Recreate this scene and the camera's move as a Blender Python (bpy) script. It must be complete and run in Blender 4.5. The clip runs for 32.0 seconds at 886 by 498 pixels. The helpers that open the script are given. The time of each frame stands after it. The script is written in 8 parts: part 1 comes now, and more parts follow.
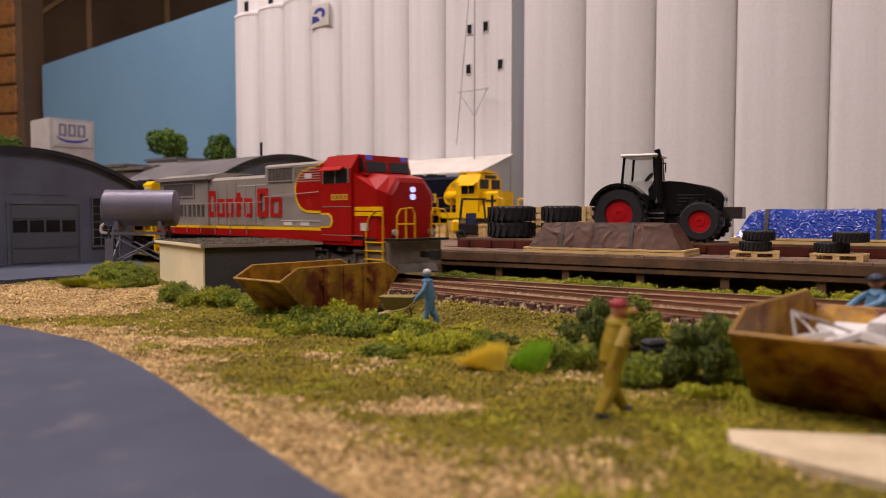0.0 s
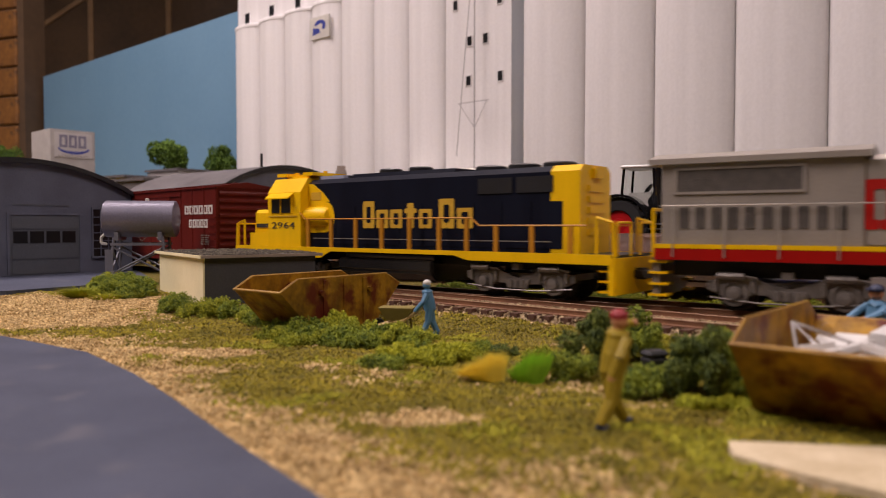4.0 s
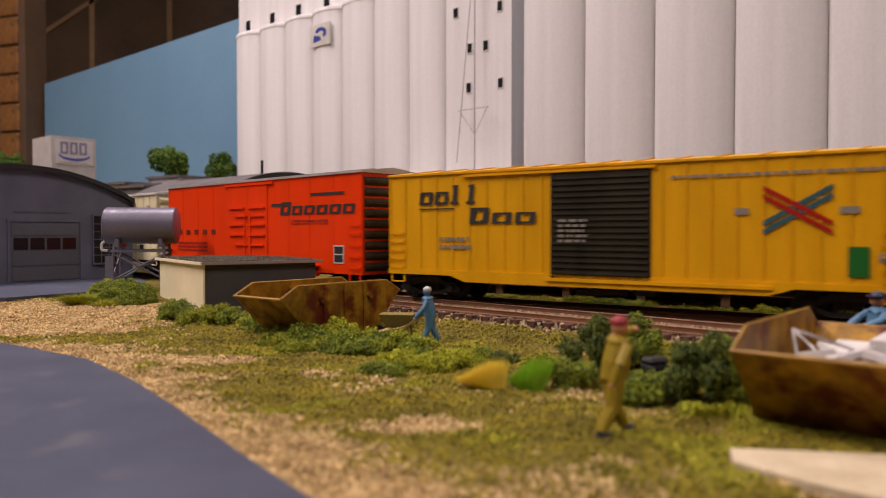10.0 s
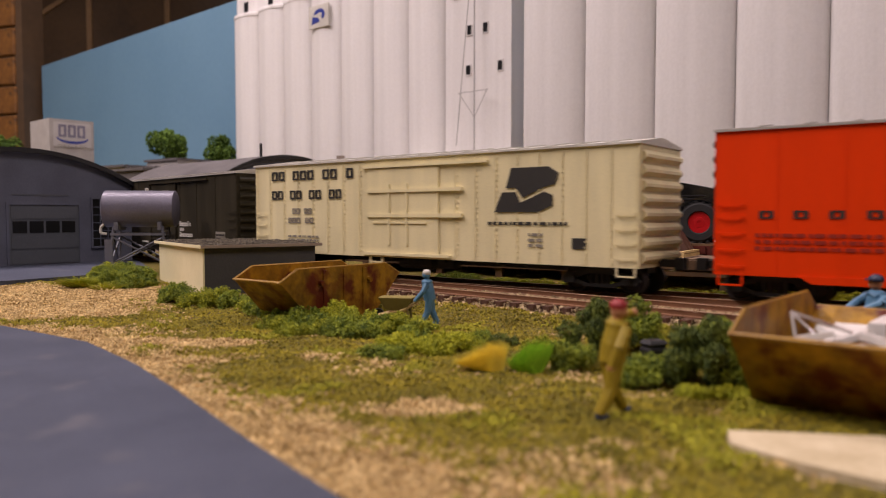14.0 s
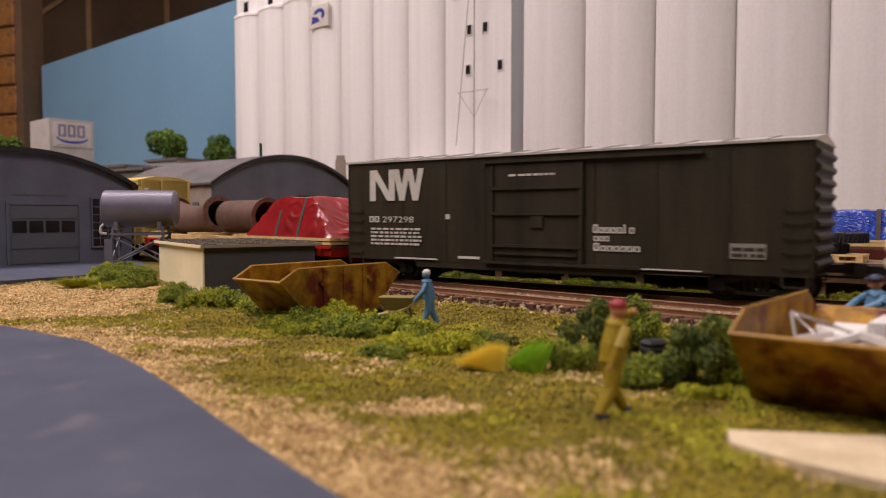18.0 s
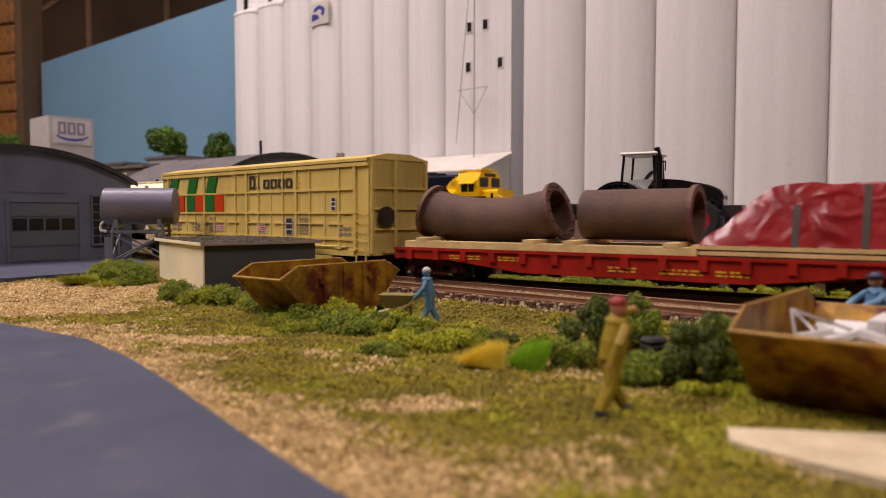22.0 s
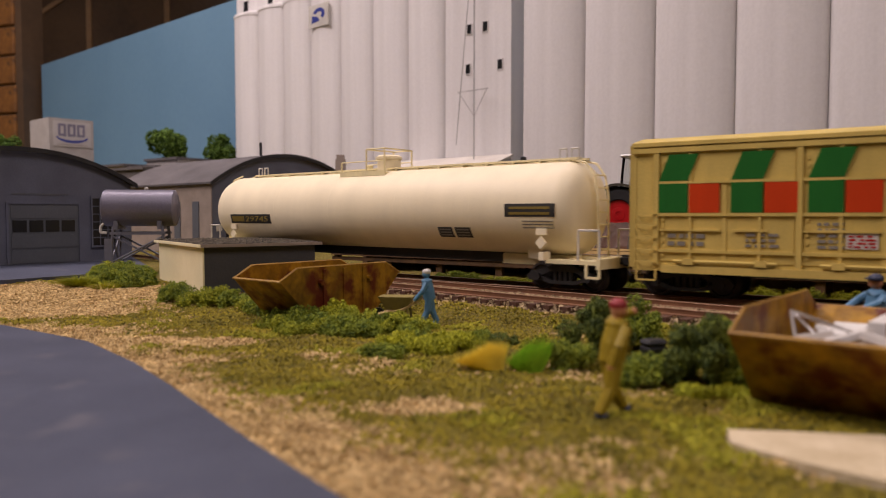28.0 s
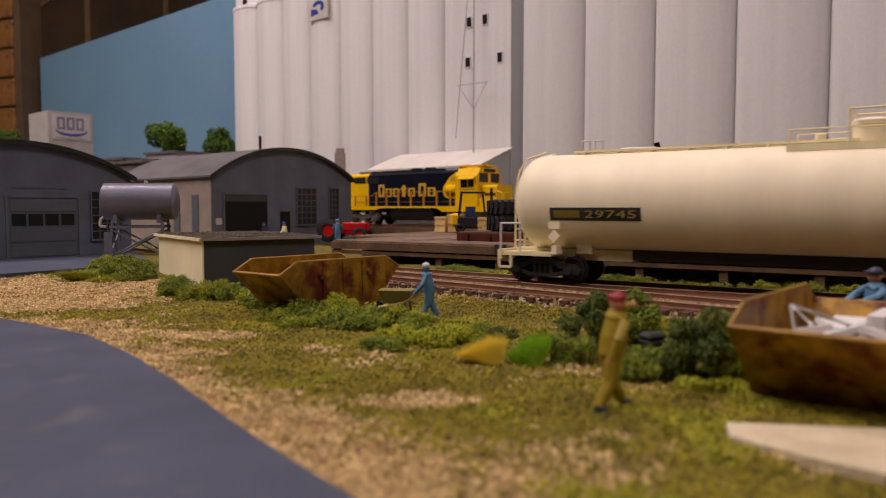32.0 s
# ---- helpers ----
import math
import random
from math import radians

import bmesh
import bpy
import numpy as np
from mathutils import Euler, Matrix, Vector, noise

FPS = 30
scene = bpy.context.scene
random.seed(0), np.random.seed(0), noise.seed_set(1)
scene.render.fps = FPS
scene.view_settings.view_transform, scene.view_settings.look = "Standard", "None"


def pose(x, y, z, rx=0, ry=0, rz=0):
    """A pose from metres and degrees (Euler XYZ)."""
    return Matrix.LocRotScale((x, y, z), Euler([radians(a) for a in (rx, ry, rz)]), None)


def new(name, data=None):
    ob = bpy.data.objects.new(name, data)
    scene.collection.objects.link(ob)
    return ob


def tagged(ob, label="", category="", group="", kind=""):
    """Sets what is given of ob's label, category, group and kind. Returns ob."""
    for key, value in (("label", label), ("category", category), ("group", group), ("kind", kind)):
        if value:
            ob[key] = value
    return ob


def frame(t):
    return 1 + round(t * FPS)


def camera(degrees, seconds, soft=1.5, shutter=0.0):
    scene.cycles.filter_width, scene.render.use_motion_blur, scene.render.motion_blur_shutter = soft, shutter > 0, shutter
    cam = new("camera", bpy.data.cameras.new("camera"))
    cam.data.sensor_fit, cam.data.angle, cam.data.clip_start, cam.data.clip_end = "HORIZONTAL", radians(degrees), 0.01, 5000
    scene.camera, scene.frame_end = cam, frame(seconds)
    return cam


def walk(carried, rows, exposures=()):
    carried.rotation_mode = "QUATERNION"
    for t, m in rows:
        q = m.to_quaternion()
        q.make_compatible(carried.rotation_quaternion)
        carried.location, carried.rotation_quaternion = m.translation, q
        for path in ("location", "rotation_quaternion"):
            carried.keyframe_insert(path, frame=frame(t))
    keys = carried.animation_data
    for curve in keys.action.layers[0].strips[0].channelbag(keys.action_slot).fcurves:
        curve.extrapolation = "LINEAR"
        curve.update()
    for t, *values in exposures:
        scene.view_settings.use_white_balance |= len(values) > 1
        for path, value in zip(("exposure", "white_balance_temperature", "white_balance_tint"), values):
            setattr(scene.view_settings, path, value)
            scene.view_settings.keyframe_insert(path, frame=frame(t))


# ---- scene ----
# ---- camera ----
cam = camera(62.19, 32.0, soft=0.95, shutter=0.5)
EYE = (0.0, 0.0, 0.0355)
walk(cam, [(t, pose(*EYE, tilt, 0, turn)) for t, tilt, turn in (
    (0.0, 87.341, -0.027), (0.5, 87.697, -0.026), (1.0, 87.847, -0.034), (1.5, 87.909, -0.035), (2.0, 88.003, -0.023),
    (2.5, 88.112, -0.023), (3.0, 88.217, -0.015), (3.5, 88.184, -0.031), (5.5, 88.456, -0.015), (6.0, 88.747, -0.019),
    (6.5, 89.028, 0.003), (7.0, 89.141, -0.007), (7.5, 89.083, -0.007), (8.0, 88.872, -0.007), (8.5, 88.752, -0.011),
    (9.0, 88.766, 0.000), (9.5, 88.824, 0.000), (10.0, 88.711, -0.004), (10.5, 88.617, -0.011), (11.0, 88.486, -0.015),
    (11.5, 88.275, -0.015), (12.0, 88.122, -0.019), (12.5, 87.978, -0.023), (13.0, 87.777, -0.031), (13.5, 87.555, -0.042),
    (14.0, 87.403, -0.046), (14.5, 87.370, -0.049), (16.5, 87.596, -0.053), (17.0, 87.588, -0.049), (17.5, 87.465, -0.042),
    (18.0, 87.384, -0.057), (18.5, 87.272, -0.057), (19.0, 87.210, -0.057), (19.5, 87.192, -0.042), (20.0, 87.177, -0.053),
    (20.5, 87.199, -0.057), (21.0, 87.214, -0.049), (21.5, 87.203, -0.053), (22.0, 87.195, -0.053), (22.5, 87.163, -0.053),
    (23.0, 87.196, -0.053), (23.5, 87.262, -0.046), (24.0, 87.308, -0.042), (24.5, 87.337, -0.038), (25.0, 87.366, -0.027),
    (25.5, 87.369, -0.060), (27.5, 87.377, -0.057), (28.0, 87.337, -0.060), (28.5, 87.308, -0.060), (29.0, 87.304, -0.060),
    (29.5, 87.334, -0.057), (30.0, 87.323, -0.068), (30.5, 87.247, -0.079), (31.0, 87.108, -0.071), (31.5, 86.985, -0.060),
    (32.0, 86.836, -0.086),
)], exposures=((0, 0.0), (16, 0.0), (19, 0.09), (22, 0.0), (25, -0.04), (27, -0.16), (29, -0.3), (30.5, -0.35), (32, -0.34)))
cam.data.dof.use_dof = True
cam.data.dof.focus_distance = 0.33
cam.data.dof.aperture_fstop = 20
K = 0.001  # the scene is modelled in millimetres

# ---- world and light ----
world = bpy.data.worlds.new("world")
scene.world = world
world.use_nodes = True
world.node_tree.nodes["Background"].inputs[0].default_value = (0.55, 0.5, 0.45, 1)
world.node_tree.nodes["Background"].inputs[1].default_value = 0.02


def tube_lamp(x, y, z, watts, rz=0, tint=(1.0, 0.825, 0.83)):
    """A fluorescent batten under the room's ceiling."""
    data = bpy.data.lights.new("batten_light", "AREA")
    data.shape, data.size, data.size_y = "RECTANGLE", 1.25, 0.16
    data.energy, data.color = watts, tint
    ob = new("batten_light", data)
    ob.matrix_world = pose(x, y, z, 0, 0, rz)
    return ob


LAMPS = ((-1.05, 0.1, 1.25, 32, 70), (0.6, -0.8, 1.42, 17, -6), (-0.2, 0.7, 1.46, 14, 0))
for lx, ly, lz, lw, lr in LAMPS:
    tube_lamp(lx, ly, lz, lw, lr)
scene.view_settings.exposure = 0.0

# ---- materials ----
def nodes_of(name):
    m = bpy.data.materials.new(name)
    m.use_nodes = True
    nt = m.node_tree
    return m, nt, nt.nodes["Principled BSDF"]


def rgba(c):
    return (c[0], c[1], c[2], 1.0)


def mat(name, c, c2=None, rough=0.6, metal=0.0, grain=900.0, blot=60.0, bump=0.15, spots=None, spot_at=0.62, spot_scale=150.0, emit=0.0, coat=0.0, stretch=1.0, wrinkle=0.0, fold=130.0, spec=0.5):
    """A surface with fine grain and broad blotches between two tones, and stains of a third."""
    m, nt, b = nodes_of(name)
    N, L = nt.nodes, nt.links
    if c2 is None:
        c2 = tuple(v * 0.82 for v in c)
    tc = N.new("ShaderNodeTexCoord")
    n1, n2 = N.new("ShaderNodeTexNoise"), N.new("ShaderNodeTexNoise")
    n1.inputs["Scale"].default_value, n1.inputs["Detail"].default_value = grain, 3.0
    n2.inputs["Scale"].default_value, n2.inputs["Detail"].default_value = blot, 4.0
    L.new(tc.outputs["Object"], n1.inputs["Vector"])
    mp = N.new("ShaderNodeMapping")
    mp.inputs["Scale"].default_value = (1, 1, stretch)
    L.new(tc.outputs["Object"], mp.inputs["Vector"])
    L.new(mp.outputs[0], n2.inputs["Vector"])
    add = N.new("ShaderNodeMath")
    add.operation = "MULTIPLY_ADD"
    L.new(n1.outputs["Fac"], add.inputs[0])
    add.inputs[1].default_value = 0.4
    L.new(n2.outputs["Fac"], add.inputs[2])
    ramp = N.new("ShaderNodeValToRGB")
    ramp.color_ramp.elements[0].position, ramp.color_ramp.elements[1].position = 0.48, 0.92
    ramp.color_ramp.elements[0].color, ramp.color_ramp.elements[1].color = rgba(c2), rgba(c)
    L.new(add.outputs[0], ramp.inputs[0])
    col = ramp.outputs[0]
    if spots:
        n3 = N.new("ShaderNodeTexNoise")
        n3.inputs["Scale"].default_value, n3.inputs["Detail"].default_value = spot_scale, 5.0
        L.new(tc.outputs["Object"], n3.inputs["Vector"])
        r3 = N.new("ShaderNodeValToRGB")
        r3.color_ramp.elements[0].position, r3.color_ramp.elements[1].position = spot_at - 0.06, spot_at + 0.08
        L.new(n3.outputs["Fac"], r3.inputs[0])
        mix = N.new("ShaderNodeMix")
        mix.data_type = "RGBA"
        L.new(r3.outputs[0], mix.inputs[0])
        L.new(col, mix.inputs[6])
        mix.inputs[7].default_value = rgba(spots)
        col = mix.outputs[2]
    L.new(col, b.inputs["Base Color"])
    b.inputs["Roughness"].default_value, b.inputs["Metallic"].default_value = rough, metal
    b.inputs["Coat Weight"].default_value = coat
    b.inputs["Specular IOR Level"].default_value = spec
    if bump:
        bp = N.new("ShaderNodeBump")
        bp.inputs["Strength"].default_value, bp.inputs["Distance"].default_value = bump, 0.0006
        L.new(n1.outputs["Fac"], bp.inputs["Height"])
        L.new(bp.outputs[0], b.inputs["Normal"])
        if wrinkle:
            n4 = N.new("ShaderNodeTexNoise")
            n4.inputs["Scale"].default_value, n4.inputs["Detail"].default_value, n4.inputs["Distortion"].default_value = fold, 3.0, 1.6
            n4.noise_type = "RIDGED_MULTIFRACTAL"
            L.new(tc.outputs["Object"], n4.inputs["Vector"])
            b2 = N.new("ShaderNodeBump")
            b2.inputs["Strength"].default_value, b2.inputs["Distance"].default_value = wrinkle, 0.002
            L.new(n4.outputs["Fac"], b2.inputs["Height"])
            L.new(bp.outputs[0], b2.inputs["Normal"])
            L.new(b2.outputs[0], b.inputs["Normal"])
    if emit:
        b.inputs["Emission Color"].default_value = rgba(c)
        b.inputs["Emission Strength"].default_value = emit
    return m


# ---- mesh helpers, all in millimetres ----
def box(bm, x0, x1, y0, y1, z0, z1):
    v = [bm.verts.new(p) for p in ((x0, y0, z0), (x1, y0, z0), (x1, y1, z0), (x0, y1, z0), (x0, y0, z1), (x1, y0, z1), (x1, y1, z1), (x0, y1, z1))]
    for f in ((0, 3, 2, 1), (4, 5, 6, 7), (0, 1, 5, 4), (1, 2, 6, 5), (2, 3, 7, 6), (3, 0, 4, 7)):
        bm.faces.new([v[i] for i in f])
    return v


def prism(bm, pts, a, b, axis="y"):
    """A closed outline pushed from a to b along an axis; pts are pairs of the two other coordinates in xyz order."""
    def at(p, w):
        return {"x": (w, p[0], p[1]), "y": (p[0], w, p[1]), "z": (p[0], p[1], w)}[axis]
    lo, hi = [bm.verts.new(at(p, a)) for p in pts], [bm.verts.new(at(p, b)) for p in pts]
    n = len(pts)
    bm.faces.new(lo[::-1]), bm.faces.new(hi)
    for i in range(n):
        bm.faces.new((lo[i], lo[(i + 1) % n], hi[(i + 1) % n], hi[i]))


def tube(bm, p, q, r, seg=8, r2=None, caps=True):
    p, q = Vector(p), Vector(q)
    r2 = r if r2 is None else r2
    d = (q - p).normalized()
    a = d.orthogonal().normalized()
    b = d.cross(a)
    rings = []
    for c, rr in ((p, r), (q, r2)):
        rings.append([bm.verts.new(c + (a * math.cos(t) + b * math.sin(t)) * rr) for t in [2 * math.pi * i / seg for i in range(seg)]])
    for i in range(seg):
        bm.faces.new((rings[0][i], rings[0][(i + 1) % seg], rings[1][(i + 1) % seg], rings[1][i]))
    if caps:
        bm.faces.new(rings[0][::-1]), bm.faces.new(rings[1])


def wire(bm, pts, r, seg=5):
    for p, q in zip(pts, pts[1:]):
        tube(bm, p, q, r, seg)


def lathe(bm, prof, seg=24, axis="z", c=(0, 0, 0), hollow=False):
    """Turns a profile of (radius, height) pairs about an axis through c."""
    rings = []
    for r, h in prof:
        ring = []
        for i in range(seg):
            t = 2 * math.pi * i / seg
            u, w = r * math.cos(t), r * math.sin(t)
            p = {"z": (u, w, h), "x": (h, u, w), "y": (w, h, u)}[axis]
            ring.append(bm.verts.new((p[0] + c[0], p[1] + c[1], p[2] + c[2])))
        rings.append(ring)
    for a, b in zip(rings, rings[1:]):
        for i in range(seg):
            bm.faces.new((a[i], a[(i + 1) % seg], b[(i + 1) % seg], b[i]))
    if hollow:
        for i in range(seg):
            bm.faces.new((rings[-1][i], rings[-1][(i + 1) % seg], rings[0][(i + 1) % seg], rings[0][i]))
    else:
        bm.faces.new(rings[0][::-1]), bm.faces.new(rings[-1])


def blob(bm, c, r, squash=1.0, sub=1, rough=0.25, rng=random):
    got = bmesh.ops.create_icosphere(bm, subdivisions=sub, radius=1.0)["verts"]
    o = Vector((rng.random() * 50, rng.random() * 50, rng.random() * 50))
    for v in got:
        k = 1 + rough * 2 * (noise.noise(v.co * 1.4 + o))
        v.co = Vector((c[0] + v.co.x * r * k, c[1] + v.co.y * r * k, c[2] + v.co.z * r * k * squash))


def bevelled(bm, w=0.3, seg=1):
    bmesh.ops.bevel(bm, geom=bm.edges[:], offset=w, segments=seg, affect="EDGES", clamp_overlap=True)


def smooth_sides(me, limit=0.6):
    """Smooth shading with sharp edges kept."""
    b = bmesh.new()
    b.from_mesh(me)
    for f in b.faces:
        f.smooth = True
    for e in b.edges:
        if len(e.link_faces) == 2 and e.calc_face_angle(0) > limit:
            e.smooth = False
    b.to_mesh(me)
    b.free()


def mesh_of(name, bm, material, smooth=False):
    me = bpy.data.meshes.new(name)
    bmesh.ops.recalc_face_normals(bm, faces=bm.faces[:])
    bmesh.ops.scale(bm, vec=(K, K, K), verts=bm.verts[:])
    bm.to_mesh(me)
    bm.free()
    me.materials.append(material)
    if smooth:
        smooth_sides(me)
    return me


def part(name, bm, material, parent=None, label="", smooth=False, kind=""):
    ob = new(name, mesh_of(name, bm, material, smooth))
    ob.parent = parent
    return tagged(ob, label, kind=kind)


def each_piece(bm):
    """Splits a bmesh into its separate pieces."""
    left = set(bm.verts)
    while left:
        pool, todo = set(), [left.pop()]
        while todo:
            v = todo.pop()
            pool.add(v)
            for e in v.link_edges:
                w = e.other_vert(v)
                if w in left:
                    left.remove(w)
                    todo.append(w)
        one, at = B(), {}
        for v in pool:
            at[v] = one.verts.new(v.co)
        for f in {f for v in pool for f in v.link_faces}:
            one.faces.new([at[v] for v in f.verts])
        yield one


def marks(bm, material, parent, label=""):
    """Lettering, each bar a piece of its own."""
    for one in each_piece(bm):
        part("marking", one, material, parent, label)
    bm.free()


def share(name, me, parent, m=None, label=""):
    """Another piece on a mesh that exists already."""
    ob = new(name, me)
    ob.parent = parent
    if m is not None:
        ob.matrix_basis = m
    return tagged(ob, label)


def thing(name, label, category, x=0, y=0, z=0, rz=0, group="", kind="", rx=0, ry=0):
    ob = new(name)
    ob.empty_display_size = 0.01
    ob.matrix_basis = mm(x, y, z, rx, ry, rz)
    return tagged(ob, label, category, group, kind)


def solo(name, bm, material, label, category, x=0, y=0, z=0, rz=0, group="", kind="", smooth=False):
    ob = new(name, mesh_of(name, bm, material, smooth))
    ob.matrix_basis = mm(x, y, z, 0, 0, rz)
    return tagged(ob, label, category, group, kind)


def mm(x, y, z, rx=0, ry=0, rz=0):
    return pose(x * K, y * K, z * K, rx, ry, rz)


def B():
    return bmesh.new()


def boxes(*rows):
    b = B()
    for r in rows:
        box(b, *r)
    return b


# ---- the train's way: the line of the cars' near sides ----
def make_way():
    pts = []
    for i in range(0, 191):
        x = 40.0 - i
        pts.append((x, 230 - (x - 89) * 0.68 + 0.001 * (x - 40) ** 2))
    x, y = pts[-1]
    ang = math.atan(0.68 + 0.002 * 190)
    for i in range(1400):
        if x < -255 and ang > math.radians(8):
            ang -= 0.006
        x -= 2 * math.cos(ang)
        y += 2 * math.sin(ang)
        pts.append((x, y))
    pts = pts[::-1]
    x, y, ang = 40.0, 230 + 49 * 0.68, math.atan(0.68)
    for i in range(1300):
        if x > 190 and ang > math.radians(-4):
            ang -= 0.0045
        x += 2 * math.cos(ang)
        y -= 2 * math.sin(ang)
        pts.append((x, y))
    p = np.array(pts)
    s = np.concatenate([[0], np.cumsum(np.hypot(np.diff(p[:, 0]), np.diff(p[:, 1])))])
    s -= np.interp(89.0, p[:, 0], s)
    return p, s


WAY, WAY_S = make_way()


def way(s):
    return np.array((np.interp(s, WAY_S, WAY[:, 0]), np.interp(s, WAY_S, WAY[:, 1])))


RAIL = 8.0  # height of the rail heads
CAR_HALF = 18.0


def track_point(s, off=0.0):
    """A point off millimetres beyond the track's middle, and the heading there in degrees."""
    a, b = way(s - 4), way(s + 4)
    d = (b - a) / np.hypot(*(b - a))
    n = np.array((-d[1], d[0]))
    c = way(s) + n * (CAR_HALF + off)
    return c[0], c[1], math.degrees(math.atan2(d[1], d[0]))


# how far the train has come, every two seconds; it slows down steadily
ROLLED = (0.0, 161.9, 325.4, 497.3, 673.2, 849.6, 1017.3, 1178.1, 1322.7, 1452.2, 1577.9, 1690.1, 1798.3, 1900.7, 1999.3, 2095.8, 2193.9)


def spline_slopes(y, h):
    n = len(y)
    a, r = np.eye(n), np.zeros(n)
    for j in range(1, n - 1):
        a[j, j - 1], a[j, j], a[j, j + 1] = 1, 4, 1
        r[j] = 6 * (y[j + 1] - 2 * y[j] + y[j - 1]) / h**2
    return np.linalg.solve(a, r)


BENDS = spline_slopes(ROLLED, 2.0)


def rolled(t):
    k = min(max(int(t / 2), 0), len(ROLLED) - 2)
    u, w = t - 2 * k, 2 * k + 2 - t
    return (BENDS[k] * w**3 + BENDS[k + 1] * u**3) / 12 + (ROLLED[k] / 2 - BENDS[k] / 3) * w + (ROLLED[k + 1] / 2 - BENDS[k + 1] / 3) * u


def car_pose(s_front, s_rear, t):
    f, r = s_front + rolled(t), s_rear + rolled(t)
    a, b = r + (f - r) * 0.17, r + (f - r) * 0.83
    xa, ya, _ = track_point(a)
    xb, yb, _ = track_point(b)
    return mm((xa + xb) / 2, (ya + yb) / 2, RAIL, 0, 0, math.degrees(math.atan2(yb - ya, xb - xa)))

M = {}
M["white_silo"] = mat("silo_paint", (0.77, 0.755, 0.75), (0.655, 0.64, 0.632), 0.7, grain=400, blot=75, bump=0.06, stretch=0.04)
M["grey_wall"] = mat("grey_wall", (0.138, 0.150, 0.200), (0.104, 0.113, 0.152), 0.75, blot=60)
M["dark"] = mat("soft_black", (0.02, 0.02, 0.022), (0.012, 0.012, 0.014), 0.5)
M["roof"] = mat("grey_roof", (0.135, 0.125, 0.128), (0.085, 0.078, 0.08), 0.85, grain=1500, blot=45, bump=0.3)
M["road"] = mat("grey_road_paint", (0.060, 0.070, 0.108), (0.034, 0.042, 0.072), 0.58, grain=1400, blot=38, bump=0.25, spots=(0.085, 0.088, 0.115), spot_at=0.64, spot_scale=70)
M["sky_board"] = mat("sky_blue_board", (0.155, 0.30, 0.44), (0.13, 0.265, 0.40), 0.8, grain=100, blot=5, bump=0.03)
M["panel_wall"] = mat("brown_panelling", (0.112, 0.066, 0.034), (0.062, 0.037, 0.02), 0.7, grain=60, blot=6)
M["batten"] = mat("pale_batten", (0.34, 0.22, 0.12), (0.25, 0.15, 0.08), 0.7, grain=60, blot=12)
M["ceiling"] = mat("ceiling_board", (0.7, 0.68, 0.63), (0.62, 0.6, 0.56), 0.9, grain=40, blot=5)
M["cream"] = mat("cream_wall", (0.85, 0.77, 0.50), (0.76, 0.68, 0.42), 0.7, blot=60)
M["shed_grey"] = mat("shed_dark_wall", (0.062, 0.062, 0.064), (0.045, 0.045, 0.048), 0.75)
M["rust_skip"] = mat("rusty_skip", (0.44, 0.23, 0.014), (0.13, 0.064, 0.007), 0.42, grain=500, blot=150, bump=0.4, spots=(0.11, 0.018, 0.006), spot_at=0.545, spot_scale=130, stretch=0.45, spec=0.35)
M["rail_steel"] = mat("weathered_rail", (0.25, 0.115, 0.055), (0.13, 0.06, 0.032), 0.55, metal=0.1)
# lighter brown than the rail: the light its head catches, put into the colour
M["rail_top"] = mat("lit_rail_head", (0.36, 0.21, 0.115), (0.24, 0.14, 0.08), 0.4, metal=0.3)
M["tie"] = mat("brown_sleeper", (0.12, 0.052, 0.026), (0.05, 0.023, 0.013), 0.85, grain=700, blot=150, bump=0.4)
M["dock_wood"] = mat("weathered_deck", (0.25, 0.165, 0.10), (0.11, 0.07, 0.045), 0.8, grain=500, blot=80, bump=0.6)
M["dock_dark"] = mat("dark_timber", (0.15, 0.082, 0.035), (0.06, 0.034, 0.018), 0.8, grain=500, blot=80, bump=0.4)
M["black"] = mat("black_plastic", (0.016, 0.016, 0.018), (0.009, 0.009, 0.010), 0.42)
M["gloss_dark"] = mat("satin_black", (0.014, 0.013, 0.013), (0.009, 0.009, 0.009), 0.22, spec=0.6)
M["wood"] = mat("pale_wood", (0.72, 0.54, 0.24), (0.52, 0.36, 0.14), 0.7, grain=700, blot=120)


def paint(name, c, dirt=0.25, rough=0.4):
    """Model paint with a little grime and streaking."""
    return mat(name, c, tuple(v * (1 - dirt * 1.3) for v in c), rough, grain=1600, blot=110, bump=0.06, coat=0.0, stretch=0.15, spec=0.22)


M["oxide"] = paint("oxide_red", (0.13, 0.014, 0.009), 0.22, 0.42)
M["rail_yellow"] = paint("boxcar_yellow", (0.84, 0.42, 0.006), 0.18)
M["orange"] = paint("bright_orange", (0.86, 0.050, 0.003), 0.10, 0.36)
M["car_cream"] = paint("reefer_cream", (0.86, 0.77, 0.47), 0.15, 0.45)
M["car_black"] = paint("weathered_black", (0.046, 0.039, 0.024), 0.45, 0.5)
M["car_tan"] = paint("lumber_car_tan", (0.70, 0.53, 0.15), 0.2, 0.5)
M["tank_cream"] = paint("tank_cream", (0.93, 0.83, 0.59), 0.08, 0.46)
M["tank_trim"] = paint("tank_trim", (0.90, 0.80, 0.48), 0.15, 0.45)
M["brass"] = paint("brass_orange", (0.52, 0.23, 0.02), 0.2, 0.4)
M["warm_red"] = paint("loco_red", (0.36, 0.007, 0.005), 0.12, 0.33)
M["silver"] = mat("loco_silver", (0.40, 0.36, 0.31), (0.30, 0.27, 0.235), 0.42, 0.35, grain=1200, blot=50, bump=0.04)
